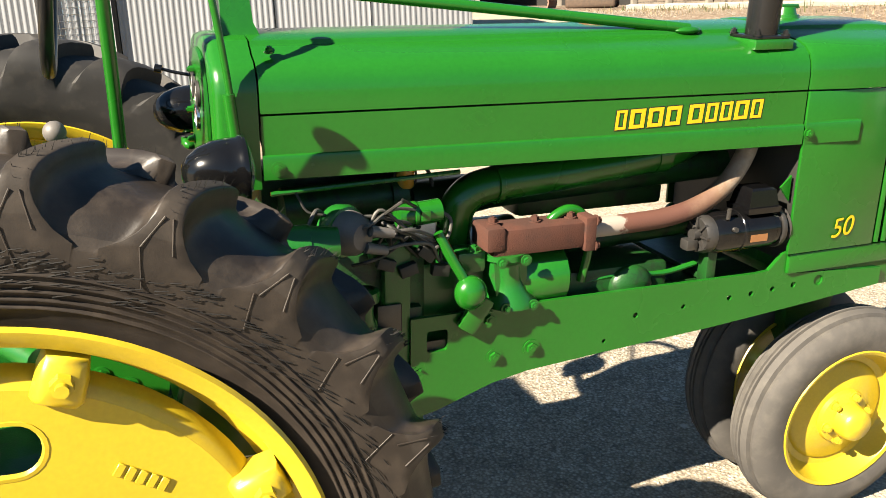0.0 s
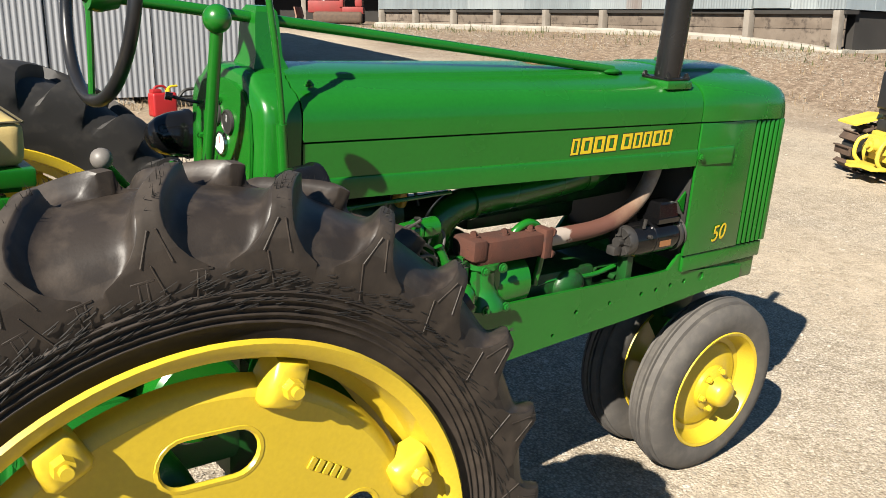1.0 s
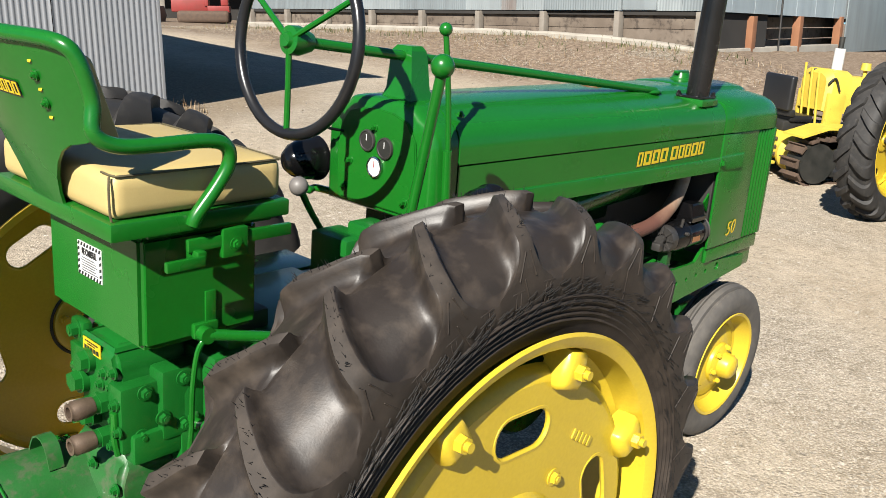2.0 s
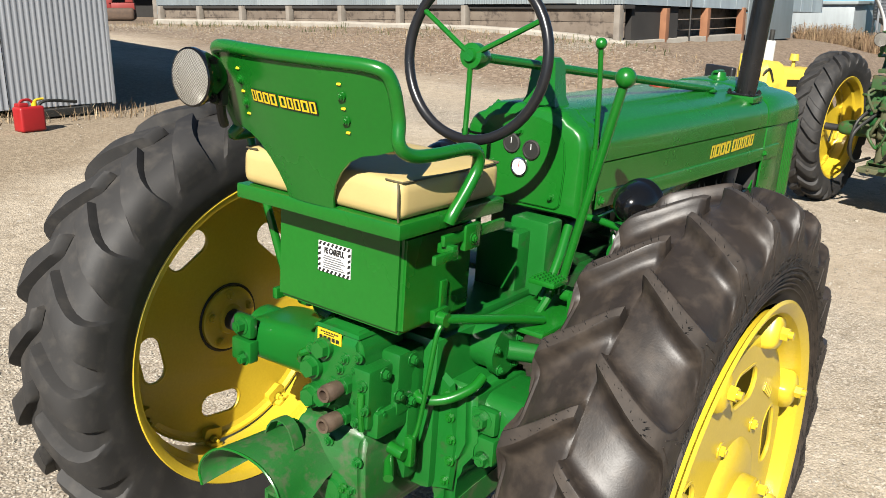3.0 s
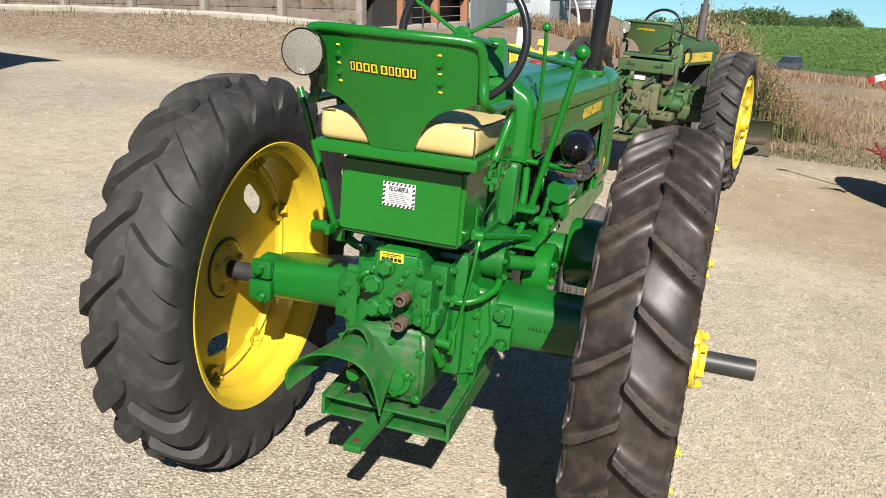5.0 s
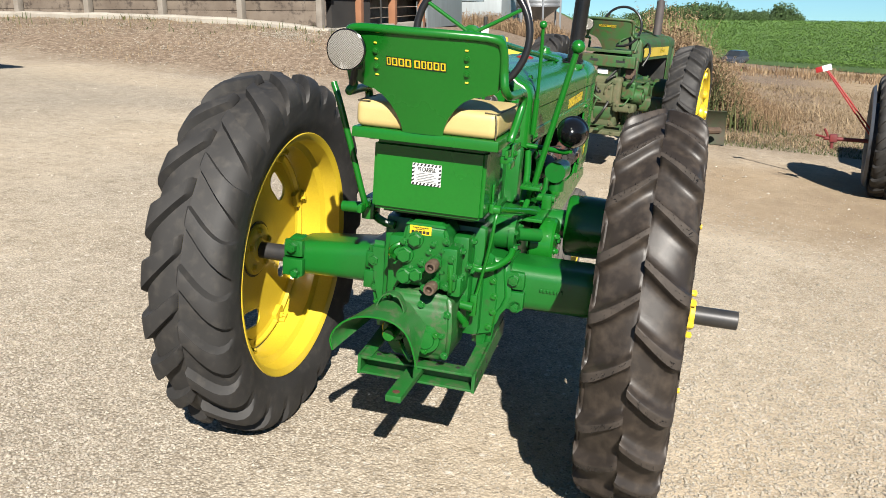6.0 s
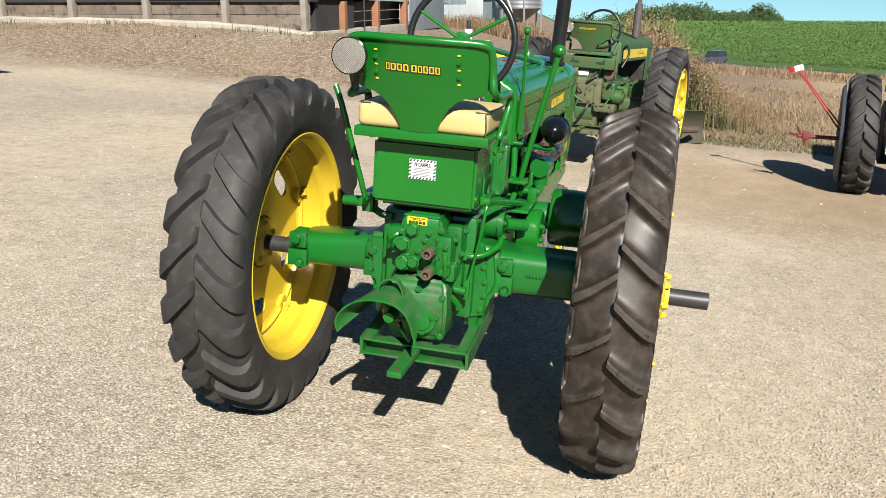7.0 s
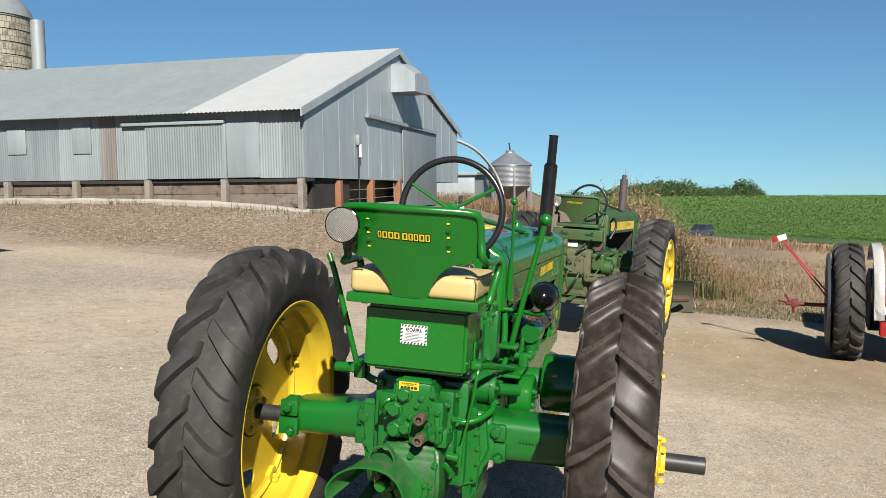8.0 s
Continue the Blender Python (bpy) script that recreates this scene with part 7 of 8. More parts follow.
for k in range(1, 4):
    p = BC + BV * (2.12 + 2.42 * (k - 1)) + BU * .05
    bm = bmesh.new()
    add_box(bm, (-.11, -.10, ground_z(p.x, p.y) - .1), (.11, .10, WB - .10), .012, Matrix.Translation((p.x, p.y, 0)))
    part("post", bm, POST_ORANGE, barn, "orange-brown timber post")
for k in range(4):
    bm = bmesh.new()
    wall_box(bm, BC, BV, .1, 8.0, -.62, -.58, .55 + .28 * k, .81 + .28 * k, .008)
    part("gable_board", bm, BOARD, barn)
bm = bmesh.new()
rows = []
for k in range(63):
    d = -.15 + (LONG + .15) * k / 62
    top = .96 + .35 * (1 - math.exp(-max(d, 0) / 2.4)) + .03 * noise.noise(Vector((d * 1.3, 0, 2)))
    front = .20 + .09 * noise.noise(Vector((d * .8, 4, 0)))
    p = BC + BU * d
    rows.append([(p.x - BV.x * o, p.y - BV.y * o, z) for o, z in ((-.30, .3), (front, .3), (front, top - .05), (front - .05, top), (-.30, top))])
add_loft(bm, rows)
part("footing_strip", bm, CONCRETE, barn, "pale crumbling concrete footing")
bm = bmesh.new()
wall_box(bm, BC, BV, .0, 7.0, -.35, .05, .3, .95, .03)
part("footing_strip", bm, CONCRETE, barn, "pale crumbling concrete footing")
# solid dark block: the barn's underside shade put into its colour
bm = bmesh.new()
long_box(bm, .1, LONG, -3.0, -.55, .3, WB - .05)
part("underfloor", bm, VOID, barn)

# ---- the weathered second tractor, built on the same pattern ----
gz = lambda x, y: ground_z(x, y)
M2 = Matrix.Translation((7.4, -.05, gz(7.4, -.05) + .02)) @ TR.to_3x3().to_4x4() @ Matrix.Rotation(radians(-8), 4, "Z")
second = thing("old_tractor", M2, "weathered green tractor with grimy castings and yellow wheels", "tractor", "tractors in the yard")
KEEP = {"rear_wheel", "rim", "tyre", "axle", "seat_pan", "hood", "hood_side", "front_shroud", "shroud_side", "radiator_core", "bottom_tank", "frame_rail", "main_case", "cylinder_block", "transmission_case", "axle_housing", "hydraulic_unit", "valve_block", "pto_housing",
        "seat_back", "arm_rail", "steering_wheel", "spoke", "wheel_hub", "steering_shaft", "steering_support", "cowl", "footboard", "control_tower", "belt_pulley", "drawbar_frame", "drawbar", "front_wheel", "wheel_disc", "front_pedestal", "clamp", "hub", "housing_leg", "work_lamp", "lens", "brake_drum", "brake_cover", "plug"}
OLD_OF = {GREEN_DUSTY: GREEN_OLD, GREEN: GREEN_OLD, GREEN_CAST: GREEN_OLD, RUBBER_NEW: RUBBER_WORN, RUBBER_TOP: RUBBER_WORN, RUBBER_HOLLOW: RUBBER_WORN}
made = {tractor: second}
old_mesh = {}
for o in list(tractor.children_recursive):
    base = o.name.split(".")[0]
    if base in KEEP and o.parent in made and o.type == "MESH":
        if o.data not in old_mesh:
            md = o.data.copy()
            for i, mt in enumerate(md.materials):
                md.materials[i] = OLD_OF.get(mt, mt)
            old_mesh[o.data] = md
        c = new(base, old_mesh[o.data])
        c.parent, c.matrix_basis = made[o.parent], o.matrix_basis
        if o is wheel_right:
            c.matrix_basis = Matrix.Translation((0, RIGHT_Y - .11, 0)) @ Matrix.Diagonal((1, 1.2, 1, 1)) @ Matrix.Translation((0, -RIGHT_Y, 0))
        if base == "steering_wheel":
            c.matrix_basis = Matrix.Translation((0, 0, -.06)) @ o.matrix_basis
        if "label" in o and base in ("rear_wheel", "steering_wheel"):
            c["label"] = o["label"]
        made[o] = c
for s in (-1, 1):
    bm = bmesh.new()
    add_loft(bm, [[(x, s * (half_width(x) + .004), 1.235), (x, s * (half_width(x) + .006), 1.345), (x, s * half_width(x), 1.345), (x, s * half_width(x), 1.235)] for x in (.545, 1.2, 1.92)])
    part("yellow_band", bm, YELLOW_OLD, second, "yellow band along the hood")
word_bars([(a * .30, b * .30) for a, b in LETTERS], lambda u, v, w: (1.40 + u, -(half_width(1.40 + u) + .0065 + w), 1.282 + v), .030, second)
bm = bmesh.new()
add_rod(bm, (1.55, -.17, 1.49), (1.55, -.17, 1.92), .052, seg=20)
add_rod(bm, (1.55, -.17, 1.91), (1.55, -.17, 1.975), .030, seg=16)
part("muffler", bm, surf("dull_muffler", (0.036, 0.0324, 0.0324), (0.0576, 0.0468, 0.0432), 6, 0.6), second, "dull grey upright muffler")
GRIME = surf("dusty_green_casting", (0.060, 0.060, 0.028), (0.030, 0.044, 0.016), 5, 0.75, grain=120, bump=0.5, depth=0.002, dirt=(0.085, 0.066, 0.036), dirt_at=0.52)
for name, lo, hi, bev, mt in (("rockshaft_case", (-.42, -.19, .70), (-.12, .17, 1.04), .045, GRIME), ("case_cover", (-.455, -.11, .74), (-.40, .09, .96), .02, GRIME), ("seat_frame", (-.43, -.31, 1.145), (-.34, .29, 1.275), .012, GREEN_OLD),
                              ("seat_column", (-.36, -.12, 1.02), (-.20, .12, 1.16), .02, GREEN_OLD), ("valve_body", (-.40, -.34, .80), (-.24, -.19, 1.00), .025, GREEN_OLD), ("lift_cylinder", (-.46, -.37, .66), (-.28, -.12, .76), .03, GRIME),
                              ("lower_case", (-.38, -.16, .46), (-.10, .16, .72), .05, GRIME), ("side_bracket", (-.34, .20, .72), (-.18, .34, 1.16), .02, GREEN_OLD), ("valve_body", (-.36, .20, .80), (-.22, .30, .98), .03, SHADED_OILY),
                              ("hitch_plate", (-.52, -.26, .40), (-.20, .24, .45), .01, GRIME), ("control_box", (-.34, -.30, 1.02), (-.22, -.20, 1.14), .02, TRACK), ("filter_bowl", (-.44, .10, .96), (-.36, .18, 1.10), .03, GREEN_OLD)):
    bm = bmesh.new()
    add_box(bm, lo, hi, bev, None, 3)
    cs = part(name, bm, mt, second, sharp=50)
    for y, z in ((.2, .2), (.8, .2), (.2, .8), (.8, .8)):
        bm = bmesh.new()
        add_bolt(bm, (lo[0], lo[1] + (hi[1] - lo[1]) * y, lo[2] + (hi[2] - lo[2]) * z), (-1, 0, 0), .013, .014)
        part("bolt", bm, mt, cs)
# dark bars on the uncut plate stand for the slots' inner shade
for y in (-.20, .10):
    bm = bmesh.new()
    add_box(bm, (-.4325, y, 1.20), (-.4305, y + .10, 1.225), 0)
    part("frame_slot", bm, DARK, second)
bm = bmesh.new()
add_rod(bm, (-.30, -.30, .84), (-.30, -.42, .84), .085, seg=24)
add_rod(bm, (-.30, -.42, .84), (-.30, -.44, .84), .05, seg=18)
part("drum_cover", bm, GREEN_OLD, second, "green round drum cover")
rng = random.Random(11)
for k in range(14):          # levers, rods and pipes on the old tractor's back
    y, z = rng.uniform(-.36, .30), rng.uniform(.62, 1.05)
    bm = bmesh.new()
    add_tube(bm, [(-.30, y, z), (-.44, y + rng.uniform(-.05, .05), z + rng.uniform(-.04, .08)), (-.46, y + rng.uniform(-.1, .1), z + rng.uniform(.02, .16)), (-.32, y + rng.uniform(-.12, .12), z + rng.uniform(.10, .22))], rng.uniform(.007, .014), 8, 4)
    part("control_rod", bm, (GRIME, GREEN_OLD, DARK)[k % 3], second)
word_bars([(p * .19, q * .19) for p, q in LETTERS], lambda u, v, w: (bx(.112 - u, 1.575 + v) - .0042 - w, .112 - u, 1.575 + v), .022, second)
bm = bmesh.new()
add_box(bm, (-.33, -.20, 1.20), (-.05, .20, 1.29), .015)
part("seat_mount", bm, GREEN_OLD, second)
for k, pts in enumerate([[(-.3, .25, 1.0), (-.5, .32, .85), (-.48, .36, .6), (-.2, .40, .45)], [(-.35, .20, .95), (-.6, .30, .75), (-.5, .30, .5), (-.2, .25, .5)], [(-.3, -.1, .9), (-.5, -.05, .7), (-.45, .05, .55)], [(.2, -.28, 1.15), (.3, -.33, 1.3), (.42, -.28, 1.4), (.5, -.22, 1.35)]]):
    bm = bmesh.new()
    add_tube(bm, pts, .014, 8)
    part("hose", bm, DARK, second, "black hydraulic hose")
bm = bmesh.new()
add_box(bm, (-.372, -.01, 1.06), (-.360, .11, 1.115), .004)
part("plate", bm, WHITE, second, "pale worn plate")
# earth blade lying beyond the old tractor
BL = Matrix.Translation((10.2, -1.75, gz(10.2, -1.75)))
blade = thing("grader_blade", BL, "rusty green curved grader blade on the ground", "blade")
bm = bmesh.new()
rows = []
for k in range(9):
    y = .20 + .62 * k / 8
    rows.append([(x + .08 * y, y, z) for x, z in ((.00, .02), (.09, .12), (.11, .28), (.07, .44), (.0, .52), (-.012, .51), (.055, .435), (.095, .28), (.075, .125), (-.015, .03))])
add_loft(bm, rows)
part("blade_plate", bm, surf("rusty_green_blade", (0.0187, 0.0288, 0.013), (0.0324, 0.0216, 0.013), 5, 0.7, grain=60, bump=0.4, depth=0.002, dirt=(0.0198, 0.0297, 0.0119), dirt_at=0.55), blade, sharp=50)
bm = bmesh.new()
add_tube(bm, [(-.1, .3, .25), (-.5, .5, .3), (-1.0, .8, .4)], .05, 8)
part("blade_arm", bm, TRACK, blade)

# ---- the small yellow crawler ----
M3 = Matrix.Translation((8.60, 2.36, gz(9.3, 2.0) + .0)) @ TR.to_3x3().to_4x4() @ Matrix.Rotation(radians(-30), 4, "Z")
crawler = thing("crawler_tractor", M3, "small yellow crawler tractor with rusty tracks and a black seat", "crawler")
for s in (-1, 1):
    bm = bmesh.new()
    path = []
    for k in range(36):
        t = k / 36
        if t < .36:
            path.append((.30 + 1.15 * t / .36, .03))
        elif t < .5:
            a = -math.pi / 2 + math.pi * (t - .36) / .14
            path.append((1.45 + .24 * math.cos(a), .27 + .24 * math.sin(a)))
        elif t < .86:
            path.append((1.45 - 1.15 * (t - .5) / .36, .51 + .04 * math.sin(math.pi * (t - .5) / .36)))
        else:
            a = math.pi / 2 + math.pi * (t - .86) / .14
            path.append((.30 + .26 * math.cos(a), .28 + .25 * math.sin(a)))
    base_m = []
    for i, (x, z) in enumerate(path):
        x2, z2 = path[(i + 1) % 36]
        ang = math.atan2(z2 - z, x2 - x)
        m_ = Matrix.Translation(((x + x2) / 2, s * .53, (z + z2) / 2)) @ Matrix.Rotation(-ang, 4, "Y")
        base_m.append(m_)
    shoe = None
    rows = []
    bmf = bmesh.new()
    for x0, x1, z0, z1 in ((.12, 1.6, .12, .42),):
        add_box(bmf, (x0, s * .53 - .09, z0), (x1, s * .53 + .09, z1), .06)
    for xw in (.30, .75, 1.1, 1.45):
        add_rod(bmf, (xw, s * .53 - .12, .22 if xw not in (.30, 1.45) else .28), (xw, s * .53 + .12, .22 if xw not in (.30, 1.45) else .28), .15 if xw not in (.30, 1.45) else .22, seg=20)
    tf = part("track_frame", bmf, DARK, crawler)
    bm = bmesh.new()
    add_box(bm, (-.050, -.14, -.030), (.046, .14, .0), .004)
    add_box(bm, (-.050, -.14, -.055), (-.036, .14, -.028), .003)
    add_box(bm, (-.03, -.05, -.002), (.03, .05, .03), .004)
    for i, m_ in enumerate(base_m):
        if i == 0:
            shoe = part("track_shoe", bm, TRACK, tf)
            shoe.matrix_basis = m_
        else:
            o = new("track_shoe", shoe.data)
            o.parent, o.matrix_basis = tf, m_
    bm = bmesh.new()
    add_loft(bm, [[(x, s * .36, z), (x, s * .70, z), (x, s * .70, z + .02), (x, s * .36, z + .02)] for x, z in ((.02, .56), (.35, .66), (1.0, .66), (1.25, .62))])
    part("mudguard", bm, YELLOW_OLD, crawler, "scuffed yellow track guard")
bm = bmesh.new()
add_box(bm, (.10, -.20, .26), (.55, .20, .56), .03)
add_box(bm, (.04, -.15, .34), (.12, .15, .52), .02)
add_rod(bm, (-.02, 0, .43), (.05, 0, .43), .075, seg=18)
add_rod(bm, (-.05, 0, .43), (-.01, 0, .43), .035, seg=12)
part("rear_housing", bm, YELLOW_OLD, crawler, "scuffed yellow rear housing")
for s in (-1, 1):
    bm = bmesh.new()
    add_lathe(bm, [(s * .20, .0), (s * .20, .19), (s * .25, .20), (s * .30, .17), (s * .36, .14), (s * .37, .0)], (.28, 0, .32), "y", 24)
    part("final_drive", bm, YELLOW_OLD, crawler)
    bm = bmesh.new()
    add_tube(bm, [(.06, s * .17, .50), (-.02, s * .20, .44), (-.04, s * .20, .30), (.04, s * .19, .20)], .022, 8)
    part("hitch_arm", bm, YELLOW_OLD, crawler)
    for z in (.30, .38, .47):
        bm = bmesh.new()
        add_bolt(bm, (.095, s * .18, z), (-1, 0, 0), .016, .014)
        part("bolt", bm, TRACK, crawler)
bm = bmesh.new()
add_box(bm, (-.10, -.22, .19), (.10, .22, .225), .008)
add_box(bm, (-.22, -.05, .195), (.0, .05, .22), .006)
part("hitch_plate", bm, YELLOW_OLD, crawler)
bm = bmesh.new()
add_box(bm, (.14, -.19, .56), (.50, .19, .67), .015)
part("seat_base", bm, DARK, crawler)
bm = bmesh.new()
add_box(bm, (.50, -.24, .30), (1.65, .24, .62), .03)
part("engine", bm, DARK, crawler)
for y in (-.235, .235):
    bm = bmesh.new()
    add_box(bm, (.62, y - .03, .50), (.85, y + .03, 1.0), .02, None)
    part("dash_leg", bm, YELLOW_OLD, crawler)
bm = bmesh.new()
sec = lambda x, w, h0, h1: [(x, -w, h0), (x, -w, h1 - .08), (x, -w + .03, h1 - .03), (x, -w + .10, h1), (x, w - .10, h1), (x, w - .03, h1 - .03), (x, w, h1 - .08), (x, w, h0)]
add_loft(bm, [sec(.60, .20, .80, 1.20), sec(.66, .25, .78, 1.25), (sec(.90, .25, .78, 1.24)), sec(.92, .22, .80, 1.18), sec(1.55, .23, .80, 1.17), sec(1.72, .23, .5, 1.12)])
hoodc = part("engine_hood", bm, YELLOW_OLD, crawler, "scuffed yellow hood", sharp=35)
bm = bmesh.new()
add_box(bm, (1.0, -.2315, .96), (1.3, -.229, 1.04), 0)
part("name_plate", bm, INK, hoodc)
bm = bmesh.new()
add_rod(bm, (1.28, .0, 1.15), (1.28, .0, 1.26), .022, seg=10)
add_rod(bm, (1.28, .0, 1.25), (1.28, .0, 1.33), .06, .05, 16)
part("air_cleaner", bm, YELLOW_OLD, crawler)
bm = bmesh.new()
add_rod(bm, (.98, .12, 1.15), (.98, .12, 1.22), .03, seg=12)
add_rod(bm, (.98, .12, 1.22), (.98, .12, 1.47), .06, seg=16)
part("muffler", bm, WHITE, crawler, "pale burnt muffler")
bm = bmesh.new()
add_rod(bm, (.98, .12, 1.47), (.98, .12, 1.60), .03, seg=12)
part("exhaust_tip", bm, DARK, crawler)
bm = bmesh.new()
add_box(bm, (.20, -.22, .66), (.50, .22, .74), .03)
add_box(bm, (.12, -.24, .78), (.20, .24, 1.16), .03, None, 3)
add_box(bm, (.16, -.24, .72), (.24, .24, .80), .02)
part("seat", bm, surf("black_vinyl", (0.00864, 0.00864, 0.00936), (0.0144, 0.0144, 0.0144), 4, 0.4), crawler, "black padded seat")
for k in range(3):
    bm = bmesh.new()
    y = -.12 + .12 * k
    add_tube(bm, [(.62, y, .6), (.58, y, .9), (.55, y, 1.2 + .05 * k)], .014, 8)
    part("steering_lever", bm, YELLOW_OLD, crawler)
bm = bmesh.new()
add_tube(bm, [(.6, -.24, 1.1), (.66, -.27, 1.16), (.75, -.26, 1.02)], .012, 8)
part("hose", bm, DARK, crawler)
bm = bmesh.new()
add_tube(bm, [(.60, .1, 1.18), (.64, .06, 1.23), (.70, .02, 1.22)], .012, 8)
part("hose", bm, DARK, crawler)

# ---- the red and white tractor with its mower bar ----
M4 = Matrix.Translation((7.45, -3.14, gz(7.45, -3.14))) @ Matrix.Rotation(radians(-8), 4, "Z")
red = thing("red_tractor", M4, "red and white tractor with a side-mounted mower bar", "tractor", "tractors in the yard")
tyre_ob = next(o for o in wheel_left.children if o.name.startswith("tyre"))
tm = tyre_ob.data.copy()
K = .68 / .735
tm.transform(Matrix.Diagonal((K, K * 1.05, K, 1)) @ Matrix.Translation((0, -LEFT_Y, 0)))
wr = new("rear_wheel", tm)
wr.parent = red
bm = bmesh.new()
add_lathe(bm, [(.12, .46), (.125, .44), (.10, .42), (.06, .40), (.03, .20), (.03, 0), (-.03, 0), (-.10, .42), (-.12, .46)], (0, 0, AXLE_Z * K), "y", 40)
part("wheel_disc", bm, surf("silver_wheel_paint", (0.274, 0.281, 0.302), (0.216, 0.223, 0.238), 3, 0.4), wr, "silver wheel disc")
bm = bmesh.new()
add_lathe(bm, [(.19, .56), (.22, .53), (.22, .40), (.19, .36), (.14, .36), (.13, .56)], (0, 0, AXLE_Z * K), "y", 40)
add_rod(bm, (0, -.2, AXLE_Z * K), (0, .2, AXLE_Z * K), .06, seg=16)
part("wheel_weight", bm, surf("blue_grey_weight", (0.072, 0.0828, 0.101), (0.0576, 0.0648, 0.0792), 3, 0.5), wr, "blue-grey wheel weight")
bm = bmesh.new()
rows = []
for k in range(13):
    a = radians(-10 + 150 * k / 12)
    rows.append([(-.02 - .70 * math.cos(a) * .9, y, .66 + .68 * math.sin(a)) for y in (-.34, -.24, -.236, -.336)])
add_loft(bm, rows)
part("fender", bm, WHITE, red, "white rear fender")
bm = bmesh.new()
add_rod(bm, (-.05, -.30, .80), (-.05, -.285, .80), .36, seg=28)
part("fender_panel", bm, DARK, red, "dark inner fender panel")
bm = bmesh.new()
add_box(bm, (-.62, -1.0, .60), (-.52, -.24, .68), .02)
part("rear_bar", bm, WHITE, red, "white cross bar behind the axle")
for y in (-.36, -.52, -.68):
    bm = bmesh.new()
    add_box(bm, (-.50, y - .05, .34), (-.36, y + .05, .62 + .1 * (y < -.5)), .02)
    part("lift_arm", bm, RED, red)
bm = bmesh.new()
add_box(bm, (-.3, -.75, .55), (.6, -.30, .80), .04)
part("axle_housing", bm, RED, red)
bm = bmesh.new()
add_box(bm, (-.4, -1.15, .45), (1.2, -.65, 1.05), .05)
part("transmission", bm, RED, red)
bm = bmesh.new()
add_box(bm, (.6, -1.15, 1.0), (2.3, -.62, 1.45), .08, None, 3)
part("hood", bm, WHITE, red, "white hood")
bm = bmesh.new()
add_box(bm, (-.55, -1.15, 1.02), (-.05, -.65, 1.12), .04)
add_box(bm, (-.62, -1.15, 1.10), (-.52, -.65, 1.40), .04)
part("seat", bm, RED, red)
for s in (0, 1):
    bm = bmesh.new()
    add_lathe(bm, [(-.08, .30), (-.09, .36), (-.07, .42), (.07, .42), (.09, .36), (.08, .30), (.02, .12), (.02, 0)], (2.0, -.45 - .9 * s, .42), "y", 32)
    part("front_wheel", bm, RUBBER_WORN, red)
bm = bmesh.new()
tm2 = tm.copy()
wr2 = new("rear_wheel", tm2)
wr2.parent, wr2.matrix_basis = red, Matrix.Translation((0, -1.8, 0))
bm = bmesh.new()
add_rod(bm, (-.04, .0, .60), (-.04, .66, .61), .022, seg=10)
add_box(bm, (-.07, .52, .57), (.0, .60, .66), .012)
add_rod(bm, (-.04, .60, .60), (-.06, .66, .72), .014, seg=8)
add_rod(bm, (-.04, .64, .62), (-.18, .74, .66), .012, seg=8)
add_rod(bm, (-.06, .10, .52), (-.06, .10, .70), .02, seg=8)
add_rod(bm, (-.04, .57, .60), (-.04, .57, .50), .018, seg=8)
bar = part("mower_bar", bm, surf("dark_red_iron", (0.108, 0.0144, 0.0144), (0.072, 0.0144, 0.0144), 8, 0.6), red, "dark red mower linkage")
for dy in (0, .05):
    bm = bmesh.new()
    add_rod(bm, (-.04, .12 + dy, .64), (-.02, .70 + dy * .3, 1.36), .009, seg=10)
    part("lift_rod", bm, RED, bar)
bm = bmesh.new()
add_box(bm, (-.03, .66, 1.355), (-.01, .76, 1.42), .004, Matrix.Translation((0, .7, 1.38)) @ Matrix.Rotation(radians(-18), 4, "X") @ Matrix.Translation((0, -.7, -1.38)))
part("flag", bm, WHITE, bar, "red and white marker flag")
bm = bmesh.new()
add_box(bm, (-.032, .755, 1.36), (-.012, .825, 1.42), .004, Matrix.Translation((0, .7, 1.38)) @ Matrix.Rotation(radians(-18), 4, "X") @ Matrix.Translation((0, -.7, -1.38)))
part("flag_end", bm, RED, bar)

# ---- far buildings ----
def bearing(deg, d, eye=(-3.53, -.96)):
    return Vector((eye[0] + d * math.cos(radians(deg)), eye[1] + d * math.sin(radians(deg)), 0))


BIN_METAL = sheet_metal("galvanised_bin_sheet", (0.194, 0.202, 0.212), (0.156, 0.166, 0.175), 0.42, 0.5)
b_ = bearing(9.0, 62)
R_ = 1.50
grain_bin = thing("grain_bin", Matrix.Translation((b_.x, b_.y, 0)), "small galvanised grain bin with a cone roof", "grain bin")
bm = bmesh.new()
prof = []
for k in range(36):
    z = .95 + 1.45 * k / 35
    prof.append((z, R_ + (.012 if k % 2 else -.012)))
add_lathe(bm, prof, (0, 0, 0), "z", 48)
part("bin_wall", bm, BIN_METAL, grain_bin, sharp=20)
bm = bmesh.new()
add_lathe(bm, [(2.38, R_ + .06), (2.42, R_ + .05), (3.25, .32), (3.30, .30), (3.42, .30), (3.46, .0)], (0, 0, 0), "z", 36)
part("bin_roof", bm, BIN_METAL, grain_bin, sharp=20)
bm = bmesh.new()
add_rod(bm, (.1, 0, 3.4), (.0, .06, 3.95), .05, seg=10)
part("vent_pipe", bm, DARK, grain_bin)
bm = bmesh.new()
add_lathe(bm, [(.98, R_ - .02), (.05, .25), (.03, 0)], (0, 0, 0), "z", 36)
part("hopper", bm, BIN_METAL, grain_bin)
